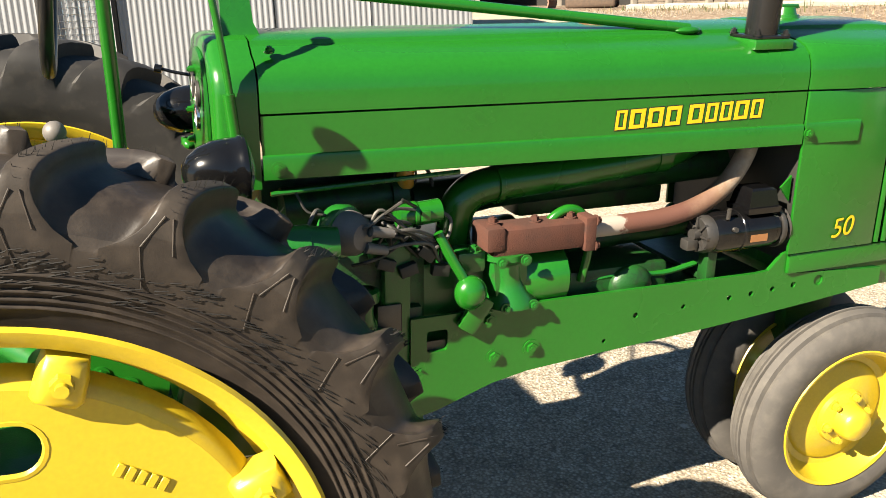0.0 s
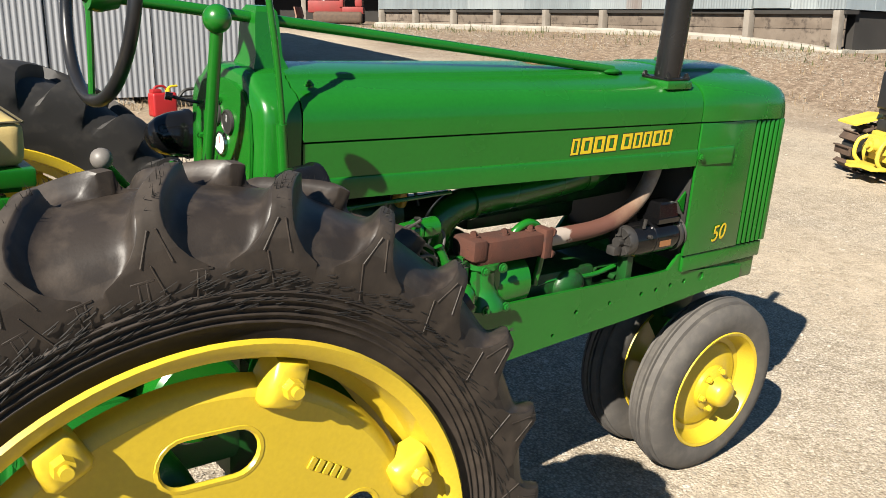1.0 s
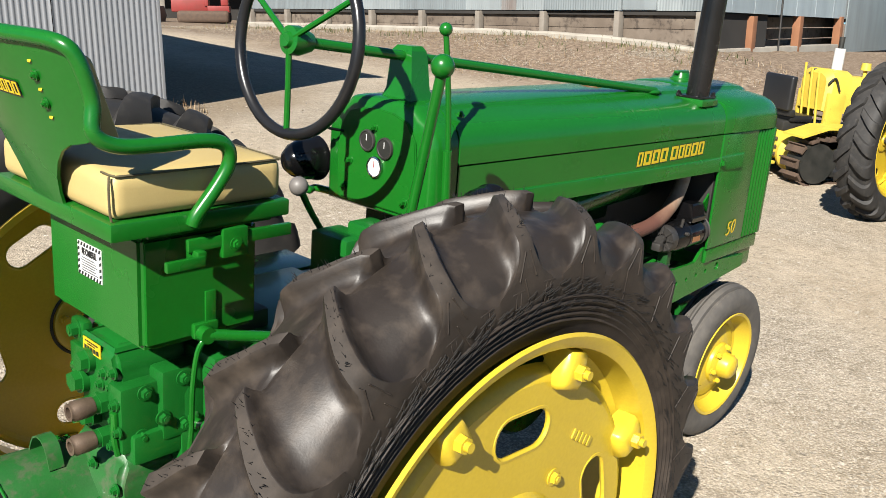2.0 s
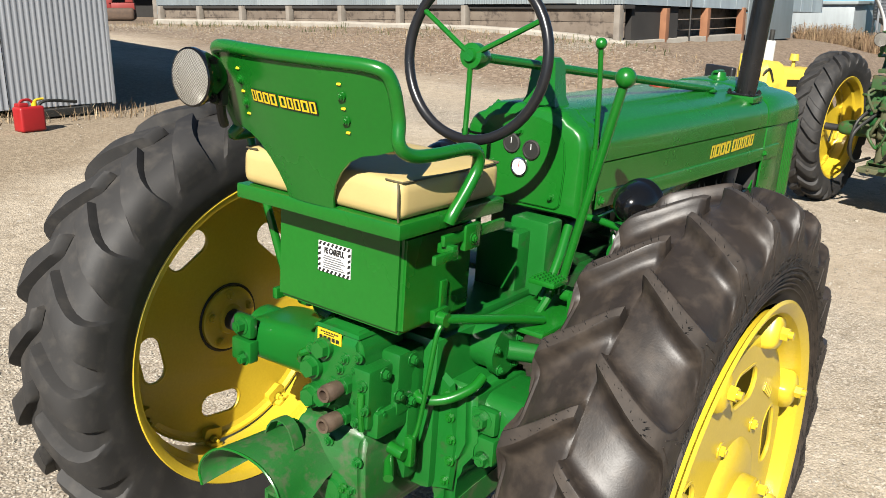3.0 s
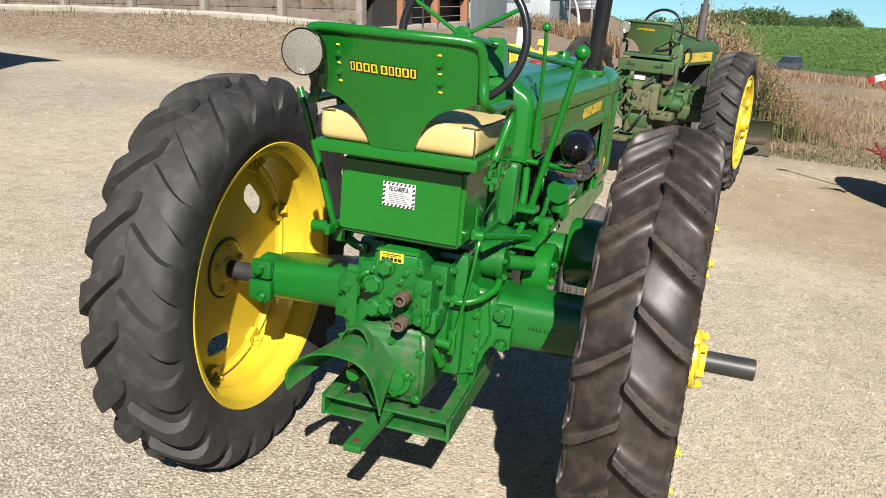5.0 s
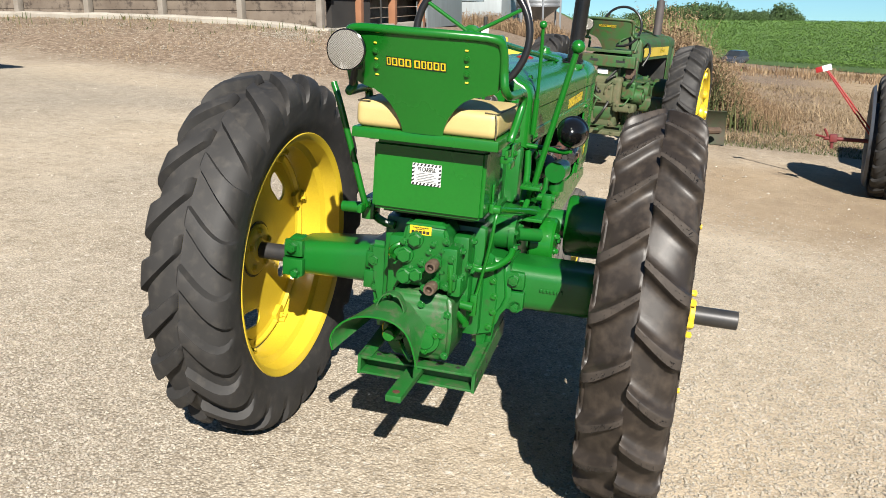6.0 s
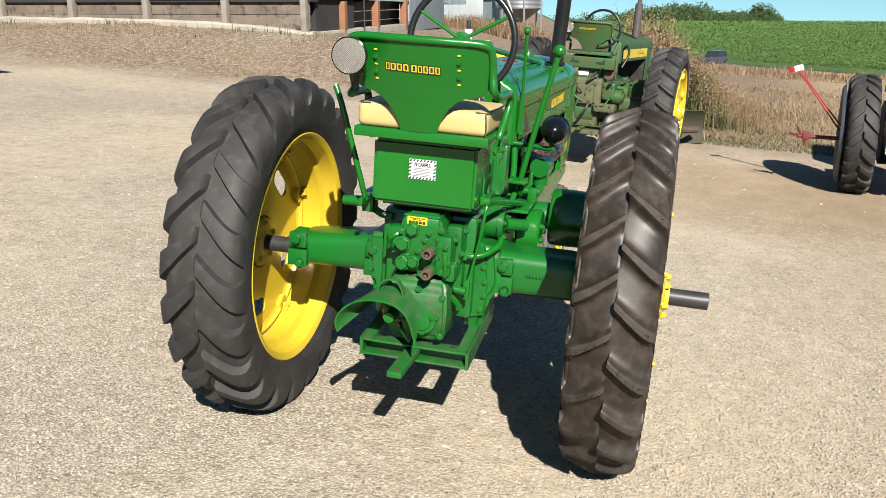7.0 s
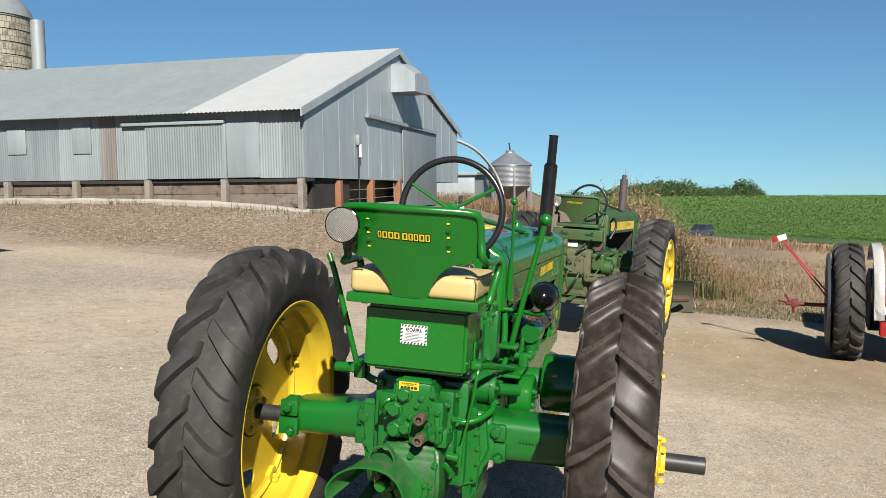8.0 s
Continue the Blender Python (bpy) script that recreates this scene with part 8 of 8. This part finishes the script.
for k in range(6):
    a = radians(20 + 60 * k)
    bm = bmesh.new()
    add_box(bm, (-.06, -.06, -1.2), (.06, .06, 2.3), .01, Matrix.Translation((R_ * 1.01 * math.cos(a), R_ * 1.01 * math.sin(a), 0)))
    part("leg", bm, BIN_METAL, grain_bin)
# concrete stave silo
b_ = bearing(40.6, 62)
R_ = 3.25
silo = thing("silo", Matrix.Translation((b_.x, b_.y, 0)), "concrete stave silo with a white dome and a side pipe", "silo")
m_, nt, bs, co = blank("concrete_staves")
br = nt.nodes.new("ShaderNodeTexBrick")
br.inputs["Scale"].default_value = 1.0
br.inputs["Brick Width"].default_value, br.inputs["Row Height"].default_value, br.inputs["Mortar Size"].default_value = 0.30, 0.40, 0.025
br.inputs["Color1"].default_value, br.inputs["Color2"].default_value, br.inputs["Mortar"].default_value = (0.288, 0.266, 0.209, 1), (0.238, 0.216, 0.166, 1), (0.122, 0.112, 0.0864, 1)
pol = nt.nodes.new("ShaderNodeSeparateXYZ")
nt.links.new(co, pol.inputs[0])
at2 = nt.nodes.new("ShaderNodeMath")
at2.operation = "ARCTAN2"
nt.links.new(pol.outputs[1], at2.inputs[0])
nt.links.new(pol.outputs[0], at2.inputs[1])
sc = nt.nodes.new("ShaderNodeMath")
sc.operation = "MULTIPLY"
sc.inputs[1].default_value = R_
nt.links.new(at2.outputs[0], sc.inputs[0])
cb = nt.nodes.new("ShaderNodeCombineXYZ")
nt.links.new(sc.outputs[0], cb.inputs[0])
nt.links.new(pol.outputs[2], cb.inputs[1])
nt.links.new(cb.outputs[0], br.inputs["Vector"])
stain = ramp(nt, noise_fac(nt, co, 1.6, 8, 0.75), [(0.48, (0, 0, 0)), (0.60, (0.8, 0.8, 0.8))])
nt.links.new(mix_rgb(nt, stain, br.outputs["Color"], (0.072, 0.0612, 0.036)), bs.inputs["Base Color"])
bs.inputs["Roughness"].default_value = 0.9
bm = bmesh.new()
add_lathe(bm, [(-1, R_), (11.7, R_), (11.75, R_ - .1), (11.75, 0)], (0, 0, 0), "z", 48)
part("silo_wall", bm, m_, silo)
for k in range(16):
    bm = bmesh.new()
    add_lathe(bm, [(.3 + .75 * k, R_ + .004), (.32 + .75 * k, R_ + .03), (.34 + .75 * k, R_ + .004)], (0, 0, 0), "z", 48)
    part("hoop", bm, STEEL, silo)
bm = bmesh.new()
add_lathe(bm, [(11.7, R_ + .05), (12.3, R_ - .15), (13.0, R_ - .75), (13.6, R_ - 1.7), (13.85, 0)], (0, 0, 0), "z", 40)
part("dome", bm, BARN_PALE, silo, "pale metal dome")
bm = bmesh.new()
a = radians(-70)
add_rod(bm, ((R_ + .35) * math.cos(a), (R_ + .35) * math.sin(a), -1), ((R_ + .35) * math.cos(a), (R_ + .35) * math.sin(a), 11.6), .42, seg=20)
part("chute", bm, BARN_PALE, silo, "pale metal chute")
# low shed beyond the barn
b_ = bearing(11.2, 62)
fs = thing("far_shed", Matrix.Translation((b_.x, b_.y, 0)), "pale grey metal shed beyond the barn", "shed")
bm = bmesh.new()
add_box(bm, (-2, -.3, -1.5), (6, 5.5, 1.75), .02)
part("shed_wall", bm, BARN_PALE, fs)
bm = bmesh.new()
add_box(bm, (-2.2, -.5, 1.75), (6.2, 5.7, 1.95), .02)
part("shed_roof", bm, ROOF_OLD, fs)
# car on the field track
b_ = bearing(-2.85, 76)
car = thing("car", Matrix.Translation((b_.x, b_.y, ground_z(b_.x, b_.y) - .05)) @ Matrix.Rotation(radians(150), 4, "Z") @ Matrix.Scale(1.3, 4), "dark parked car by the field", "car")
bm = bmesh.new()
add_loft(bm, [[(-1.0, -.45, .16), (-1.0, .45, .16), (-1.0, .45, .45), (-1.0, -.45, .45)], [(-.95, -.5, .14), (-.95, .5, .14), (-.95, .5, .52), (-.95, -.5, .52)], [(.5, -.5, .14), (.5, .5, .14), (.5, .5, .50), (.5, -.5, .50)], [(1.0, -.45, .18), (1.0, .45, .18), (1.0, .45, .40), (1.0, -.45, .40)]])
part("car_body", bm, surf("dark_car_paint", (0.0432, 0.0468, 0.0576), (0.036, 0.0396, 0.0504), 2, 0.25), car)
bm = bmesh.new()
add_loft(bm, [[(x0, -w, z), (x1, -w, z), (x1, w, z), (x0, w, z)] for z, x0, x1, w in ((.50, -.95, .35, .47), (.80, -.80, .05, .40), (.84, -.72, -.05, .36))])
part("cabin", bm, PANE, car)
for x in (-.62, .62):
    for y in (-.48, .48):
        bm = bmesh.new()
        add_rod(bm, (x, y - .06, .17), (x, y + .06, .17), .17, seg=18)
        part("wheel", bm, RUBBER_WORN, car)
# red bulldozer and the dark open shed behind it
M5 = Matrix.Translation((20.2, 31.6, ground_z(20.2, 31.6))) @ Matrix.Rotation(radians(-38), 4, "Z")
dozer = thing("bulldozer", M5, "faded red bulldozer with a rusty front blade", "bulldozer")
bm = bmesh.new()
add_box(bm, (-1.25, -.35, .45), (.2, .35, .95), .05)
part("hood", bm, RED_OLD, dozer)
bm = bmesh.new()
add_box(bm, (.2, -.4, .40), (1.1, .4, .70), .05)
add_box(bm, (.75, -.4, .70), (1.05, .4, 1.12), .05)
add_box(bm, (.1, -.4, .68), (.25, .4, 1.05), .03)
part("operator_deck", bm, RED_OLD, dozer)
for s in (-1, 1):
    bm = bmesh.new()
    add_box(bm, (-1.0, s * .62 - .18, .0), (1.1, s * .62 + .18, .5), .16, None, 3)
    part("track", bm, TRACK, dozer)
bm = bmesh.new()
add_loft(bm, [[(-1.7 + dx, y, z) for dx, z in ((.0, .0), (.08, .3), (.0, .68), (-.05, .68), (.02, .3), (-.05, .0))] for y in (-1.0, 1.0)])
part("blade", bm, surf("rusty_blade", (0.158, 0.0864, 0.0576), (0.202, 0.122, 0.0864), 2, 0.7), dozer, "rusty dozer blade")
bm = bmesh.new()
add_rod(bm, (-.6, .0, .95), (-.6, .0, 1.6), .05, seg=10)
part("exhaust", bm, WHITE, dozer)
osd = thing("open_shed", Matrix.Translation((26, 40, ground_z(26, 40))) @ Matrix.Rotation(radians(-32), 4, "Z"), "old open-fronted shed with walls coloured near black for shade", "shed")
# the interior's shade is painted into these walls
bm = bmesh.new()
add_box(bm, (-7, 3.9, -.5), (7, 4.0, 4.5), 0)
add_box(bm, (-7, 0, -.5), (-6.9, 4, 4.5), 0)
add_box(bm, (6.9, 0, -.5), (7, 4, 4.5), 0)
part("shed_wall", bm, VOID, osd)
bm = bmesh.new()
add_box(bm, (-7.3, -.5, 4.5), (7.3, 4.3, 4.7), 0)
part("shed_roof", bm, ROOF_OLD, osd)
for x in (-6.8, -2.4, 2.2, 6.8):
    bm = bmesh.new()
    add_box(bm, (x - .12, -.12, -.5), (x + .12, .12, 4.5), .02)
    part("post", bm, POST, osd)
bm = bmesh.new()
p = Vector((23.1, 31.2, 0))
add_rod(bm, (p.x, p.y, ground_z(p.x, p.y) - .2), (p.x, p.y, 8), .13, .10, 12)
part("utility_pole", bm, POST, None, "weathered wooden utility pole", category="pole")

# ---- plants ----
def plant_material(name, a, b, c, rough=0.75):
    m, nt, bs, co = blank(name)
    g = nt.nodes.new("ShaderNodeNewGeometry").outputs["Random Per Island"]
    nt.links.new(ramp(nt, g, [(0.0, a), (0.5, b), (1.0, c)]), bs.inputs["Base Color"])
    bs.inputs["Roughness"].default_value = rough
    bs.inputs["Specular IOR Level"].default_value = 0.25
    return m


STRAW = plant_material("dry_straw", (0.098, 0.066, 0.038), (0.172, 0.123, 0.072), (0.242, 0.186, 0.116))
WEED = plant_material("dead_weed", (0.0785, 0.0461, 0.0253), (0.152, 0.0994, 0.0553), (0.23, 0.166, 0.0965))
WEED_GREEN = plant_material("weedy_green", (0.023, 0.0346, 0.00922), (0.0415, 0.0553, 0.0161), (0.0922, 0.0828, 0.0323))
LEAF = plant_material("bean_leaf", (0.034, 0.072, 0.010), (0.054, 0.104, 0.017), (0.080, 0.138, 0.030), 0.6)
TREE_LEAF = plant_material("tree_leaf", (0.014, 0.030, 0.008), (0.026, 0.050, 0.013), (0.046, 0.078, 0.022), 0.7)


def blades(name, n, seed, where, height, material, label, category, lean=.35, width=.012, leafy=0, leaf_most=.07):
    """Thin bent stalks, some with hanging leaves, in one mesh."""
    r = random.Random(seed)
    V, Fc = [], []
    for _ in range(n):
        x, y = where(r)
        h = height(r, x, y)
        if h <= 0:
            continue
        z = ground_z(x, y) - .02
        a = r.uniform(0, 2 * math.pi)
        dx, dy = math.cos(a), math.sin(a)
        b = r.gauss(0, lean) * h
        w = width * r.uniform(.6, 1.4)
        k = len(V)
        for t in (0, .4, .75, 1.0):
            ww = w * (1 - .75 * t)
            off = b * t * t
            V.append((x + dx * off - dy * ww, y + dy * off + dx * ww, z + h * t * (1 - .12 * t * abs(b) / max(h, .01))))
            V.append((x + dx * off + dy * ww, y + dy * off - dx * ww, z + h * t * (1 - .12 * t * abs(b) / max(h, .01))))
        Fc += [(k, k + 1, k + 3, k + 2), (k + 2, k + 3, k + 5, k + 4), (k + 4, k + 5, k + 7, k + 6)]
        for j in range(leafy):
            t = r.uniform(.2, 1.0)
            a2 = r.uniform(0, 2 * math.pi)
            L = min(leaf_most, h * r.uniform(.04, .13))
            ex, ey, ez = math.cos(a2), math.sin(a2), r.uniform(-.9, .5)
            px, py, pz = x + dx * b * t * t, y + dy * b * t * t, z + h * t
            wl = L * r.uniform(.10, .28)
            k = len(V)
            V += [(px, py, pz), (px + ex * L * .5 - ey * wl, py + ey * L * .5 + ex * wl, pz + ez * L * .3), (px + ex * L, py + ey * L, pz + ez * L), (px + ex * L * .5 + ey * wl, py + ey * L * .5 - ex * wl, pz + ez * L * .3)]
            Fc.append((k, k + 1, k + 2, k + 3))
    m_ = bpy.data.meshes.new(name)
    m_.from_pydata(V, [], Fc)
    m_.materials.append(material)
    return tagged(new(name, m_), label, category, kind="stuff")


def clump_noise(x, y, s, o=0):
    return noise.noise(Vector((x * s, y * s, o)))


# tall dead weeds behind the old tractor, falling away to its right
def weed_height(r, x, y):
    v = -.96 + (y + .96) * 18 / (x + 3.53)
    h = .22
    for (v0, h0), (v1, h1) in zip(WEED_LINE, WEED_LINE[1:]):
        if v0 <= v < v1:
            h = h0 + (h1 - h0) * (v - v0) / (v1 - v0)
    return h * (0.85 + .45 * clump_noise(x, y, 1.1)) * r.uniform(.5, 1.05)


WEED_LINE = ((-3.6, .08), (-2.9, .16), (-2.3, .42), (-1.75, .95), (-1.35, 1.5), (-1.05, 1.82), (-.4, 2.0), (.2, 1.6))
blades("tall_weeds", 3400, 21, lambda r: (r.uniform(12.4, 17.0), r.uniform(-3.4, -.15)), weed_height, WEED, "tall dead brown weeds behind the old tractor", "weeds", .16, .006, 24)
blades("dry_stalks", 420, 22, lambda r: (r.uniform(13.0, 16.0), r.uniform(-1.9, -.3)), lambda r, x, y: weed_height(r, x, y) * 1.1, STRAW, "dry tan stalks standing in the weeds", "stalks", .16, .010, 14)
blades("green_weeds", 260, 23, lambda r: (r.uniform(12.0, 13.6), r.uniform(-2.6, -1.3)), lambda r, x, y: weed_height(r, x, y), WEED_GREEN, "green weeds at the edge of the dead growth", "weeds", .3, .010, 12)


def polar(r, b0, b1, d0, d1):
    p = bearing(r.uniform(b0, b1), r.uniform(d0, d1))
    return p.x, p.y


blades("barn_weeds", 3000, 24, lambda r: polar(r, 6.8, 14.0, 42, 49), lambda r, x, y: r.uniform(.45, 1.0) * (1.0 + .35 * clump_noise(x, y, .5)), WEED, "dead brown weeds beside the barn gable", "weeds", .2, .020, 12, .16)
# dry grass beyond the yard, open where a sandy track crosses it
def grass_h(r, x, y):
    d = math.hypot(x + 3.5, y + 1)
    bare = 28 + 6 * clump_noise(x, y, .08, 9)
    if bare < d < bare + 8 or 52 < d < 60:
        return r.uniform(.02, .08)
    return r.uniform(.04, .14) * (0.75 + .8 * max(0, clump_noise(x, y, .35) + .3)) * (1.0 if d > 34 else 1)


def grass_near(r):
    x = 10.5 + r.random() + 15 * r.random() ** 1.4
    return x, -.9 - (x + 3.5) * r.uniform(.0, .36)


blades("dry_grass", 46000, 25, grass_near, lambda r, x, y: grass_h(r, x, y) * (.7 + .5 * smooth_step(11.2, 14.5, x)) * r.uniform(.5, 1.2), STRAW, "dry tan grass beyond the yard", "grass", 1.9, .007, 0)
blades("track_weeds", 7000, 33, lambda r: polar(r, -18, 2, 34, 45), lambda r, x, y: r.uniform(.10, .42) * (.25 + 1.5 * max(0, clump_noise(x, y, .25) + .05)), WEED, "brown dead weeds along the sandy track", "weeds", .35, .018, 6, .10)
blades("far_grass", 9000, 30, lambda r: polar(r, -17, 4, 26, 74), grass_h, STRAW, "dry tan grass by the field track", "grass", 1.1, .014, 0)
blades("edge_grass", 5200, 26, lambda r: (10.3 + 2.4 * r.random() ** 1.5, r.uniform(-5.5, -1.0)), lambda r, x, y: r.uniform(.02, .08), WEED_GREEN, "short green grass along the yard's edge", "grass", .6, .007, 0)


def bank_at(r):
    return r.uniform(12.8, 17.4), r.uniform(4.5, 25)


blades("bank_grass", 5200, 27, bank_at, lambda r, x, y: (r.uniform(.03, .14) if clump_noise(x, y, .55, 4) > -.05 or x > 16.6 else 0), STRAW, "sparse dry grass on the earth bank", "grass", .6, .007, 1)
blades("bank_weeds", 800, 28, lambda r: (r.uniform(15.6, 17.3), r.uniform(6, 24)), lambda r, x, y: (r.uniform(.05, .22) if clump_noise(x, y, .8, 7) >-.1 else 0), WEED_GREEN, "small green weeds under the barn wall", "weeds", .5, .012, 4)
blades("shed_grass", 1500, 29, lambda r: (lambda d, o: ((p0 + SHED_U * d).x + SHED_U.y * o, (p0 + SHED_U * d).y - SHED_U.x * o))(r.uniform(6, 13.4), r.uniform(-.3, .5)), lambda r, x, y: r.uniform(.04, .20), STRAW, "dry grass along the shed", "grass", .7, .007, 0)

# bean field: a closed canopy of leaf clumps in rows
r = random.Random(31)
V, Fc = [], []
F0, F1 = Vector((47.1, -12.7)), Vector((76.4, -4.45))
fd = (F1 - F0).normalized()
fn = Vector((fd.y, -fd.x))
if fn.x < 0:
    fn = -fn
verts, faces = [], []
us = [-60 + 2.0 * i for i in range(140)]
ws, w = [], 0.0
while w < 330:
    ws.append(w)
    w += .5 + w * .02
for u in us:
    for w in ws:
        p = F0 + fd * u + fn * w
        z = ground_z(p.x, p.y) + (.30 + .12 * noise.noise(Vector((p.x * .6, p.y * .6, 0)))) * smooth_step(-.2, .6, w)
        verts.append((p.x, p.y, z))
nw = len(ws)
faces = [(i * nw + j, (i + 1) * nw + j, (i + 1) * nw + j + 1, i * nw + j + 1) for i in range(len(us) - 1) for j in range(nw - 1)]
m_, nt, bs, co = blank("bean_canopy")
pos = nt.nodes.new("ShaderNodeNewGeometry").outputs["Position"]
fold = nt.nodes.new("ShaderNodeMapping")
fold.inputs["Rotation"].default_value = (0, 0, 0.28)
fold.inputs["Scale"].default_value = (0.02, 0.35, 1)
nt.links.new(pos, fold.inputs["Vector"])
leafy = ramp(nt, noise_fac(nt, pos, 4.0, 8, 0.75), [(0.34, (0.022, 0.048, 0.007)), (0.50, (0.038, 0.077, 0.012)), (0.66, (0.060, 0.110, 0.021))])
nt.links.new(mix_rgb(nt, ramp(nt, noise_fac(nt, fold.outputs[0], 1.0, 5, 0.6), [(0.42, (0, 0, 0)), (0.62, (0.45, 0.45, 0.45))]), leafy, (0.060, 0.112, 0.022)), bs.inputs["Base Color"])
bs.inputs["Roughness"].default_value = 0.75
nt.links.new(bump_of(nt, noise_fac(nt, pos, 3.5, 5), 1.0, 0.25), bs.inputs["Normal"])
me = bpy.data.meshes.new("bean_field")
me.from_pydata(verts, [], faces)
me.materials.append(m_)
me.polygons.foreach_set("use_smooth", [True] * len(me.polygons))
field = tagged(new("bean_field", me), "green bean field rising to the skyline", "field", kind="structure")
for k in range(150000):
    d = 1 / (1 / 50 - (1 / 50 - 1 / 252) * r.random())
    p = bearing(r.uniform(-20, 3), d).to_2d()
    w = (p - F0).dot(fn)
    if w < .2:
        continue
    p += fn * (round(w / .75) * .75 - w) * .8
    z = ground_z(p.x, p.y) + r.uniform(.30, .55) + max(0, d - 90) * .002
    s = d * .00072 * r.uniform(.6, 1.3)
    a, t = r.uniform(0, 6.28), r.uniform(-.6, .6)
    q = Euler((r.uniform(-.9, .9), r.uniform(-.9, .9), a))
    i = len(V)
    for cx, cy in ((-s, 0), (0, -s * .7), (s, 0), (0, s * .7)):
        v = Vector((cx, cy, 0))
        v.rotate(q)
        V.append((p.x + v.x, p.y + v.y, z + v.z))
    Fc.append((i, i + 1, i + 2, i + 3))
me = bpy.data.meshes.new("bean_leaves")
me.from_pydata(V, [], Fc)
me.materials.append(LEAF)
tagged(new("bean_leaves", me), "green bean leaves standing in rows", "crop", kind="stuff")


# far woods: many small leaf clumps on trunks
def add_tree(V, Fc, r, x, y, z, h, spread, leaves):
    k = len(V)
    for t, w in ((0, .06), (.5, .04), (.8, .015)):
        V += [(x + h * w * math.cos(a), y + h * w * math.sin(a), z + h * t) for a in (0, 2.1, 4.2)]
    for j in range(2):
        for i in range(3):
            Fc.append((k + 3 * j + i, k + 3 * j + (i + 1) % 3, k + 3 * j + 3 + (i + 1) % 3, k + 3 * j + 3 + i))
    lobes = [(r.uniform(-.5, .5) * spread, r.uniform(-.5, .5) * spread, h * r.uniform(.35, .85), spread * r.uniform(.22, .45)) for _ in range(9)]
    for _ in range(leaves):
        lx, ly, lz, lr = r.choice(lobes)
        d = Vector((r.gauss(0, 1), r.gauss(0, 1), r.gauss(0, .8))).normalized() * lr * r.uniform(.6, 1.08)
        c = Vector((x + lx, y + ly, z + lz)) + d
        s = h * r.uniform(.025, .06)
        q = Euler((r.uniform(0, 6.3), r.uniform(0, 6.3), r.uniform(0, 6.3)))
        i = len(V)
        for cx, cy in ((-1, -.4), (.2, -.8), (1, .3), (-.2, .9)):
            v = Vector((cx * s, cy * s, 0))
            v.rotate(q)
            V.append(tuple(c + v))
        Fc.append((i, i + 1, i + 2, i + 3))


r = random.Random(41)
V, Fc = [], []
# skyline of the woods: bearing against slope of the tree tops
TOPS = ((-6.3, -.024), (-5.9, -.017), (-5.0, -.019), (-4.4, -.017), (-3.0, -.0185), (-2.3, -.016), (-1.6, -.0115), (0.0, -.0125), (2.1, -.0170), (3.0, -.0200), (14.0, -.0240))
for k in range(95):
    deg = 3.0 - 9.2 * k / 80 if k < 80 else 3.2 + .7 * (k - 80)
    d = r.uniform(370, 430)
    top = next(s0 + (s1 - s0) * (deg - b0) / (b1 - b0) for (b0, s0), (b1, s1) in zip(TOPS, TOPS[1:]) if b0 <= deg <= b1)
    p = bearing(deg, d)
    z = ground_z(p.x, p.y) - .5
    h = (1.785 + top * d - z) * r.uniform(.85, 1.0)
    add_tree(V, Fc, r, p.x, p.y, z, h, h * 1.05, 520)
me = bpy.data.meshes.new("far_woods")
me.from_pydata(V, [], Fc)
me.materials.append(TREE_LEAF)
tagged(new("far_woods", me), "far line of dark green trees on the skyline", "trees", kind="stuff")
V, Fc = [], []
p = bearing(-5.62, 380)
z = ground_z(p.x, p.y) - .5
add_tree(V, Fc, r, p.x, p.y, z, 1.785 - .0120 * 380 - z, 9.5, 1700)
me = bpy.data.meshes.new("tree")
me.from_pydata(V, [], Fc)
me.materials.append(TREE_LEAF)
tagged(new("tree", me), "dark round tree standing on the skyline", "tree")

# loose stones: fine limestone chips on the yard, rubble on the bank
CHIP = surf("limestone_chip", (0.225, 0.200, 0.162), (0.160, 0.140, 0.108), 8, 0.9, grain=90, bump=0.2, island=0.5)


def near_path(r):
    while True:
        x, y = r.uniform(-3.2, 5.5), r.uniform(-2.8, 3.6)
        if r.random() < 1.0 / (1 + .05 * ((x + 2.5) ** 2 + (y + .8) ** 2)):
            return x, y


stones("gravel_chips", 60000, 51, near_path, lambda r: .003 + .006 * r.random() ** 2.5, CHIP, "loose pale limestone chips on the yard")
stones("near_pebbles", 9000, 54, near_path, lambda r: .005 + .008 * r.random() ** 3, CHIP, "pale and grey pebbles among the chips")


def thrown_up(r):
    """coarser stone swept to the sides of the wheel tracks"""
    while True:
        x, y = -1.2 + abs(r.gauss(0, 2.3)), r.uniform(-3.4, 2.6)
        if (y < -.75 - .1 * x + r.gauss(0, .18)) or (y > .9 and x < .8 and r.random() < .5):
            return x, y


stones("loose_stones", 40000, 57, thrown_up, lambda r: .004 + .007 * r.random() ** 2, CHIP, "coarse pale limestone thrown up beside the tracks", flat=.75)
stones("yard_stones", 3200, 52, lambda r: (r.uniform(3, 12), r.uniform(-7, 9)), lambda r: .006 + .016 * r.random() ** 5, CHIP, "larger pale stones scattered over the yard")
stones("bank_rubble", 12000, 53, lambda r: ((lambda y: (min(r.gauss(14.9, 1.2), 17.1), y))(r.uniform(4.0, 25)) if r.random() < .88 else (min(r.gauss(16.2, .45), 17.1), r.gauss(7.9, .45))), lambda r: .007 + .022 * r.random() ** 3, CHIP, "pale rubble on the earth bank below the barn", flat=.5)
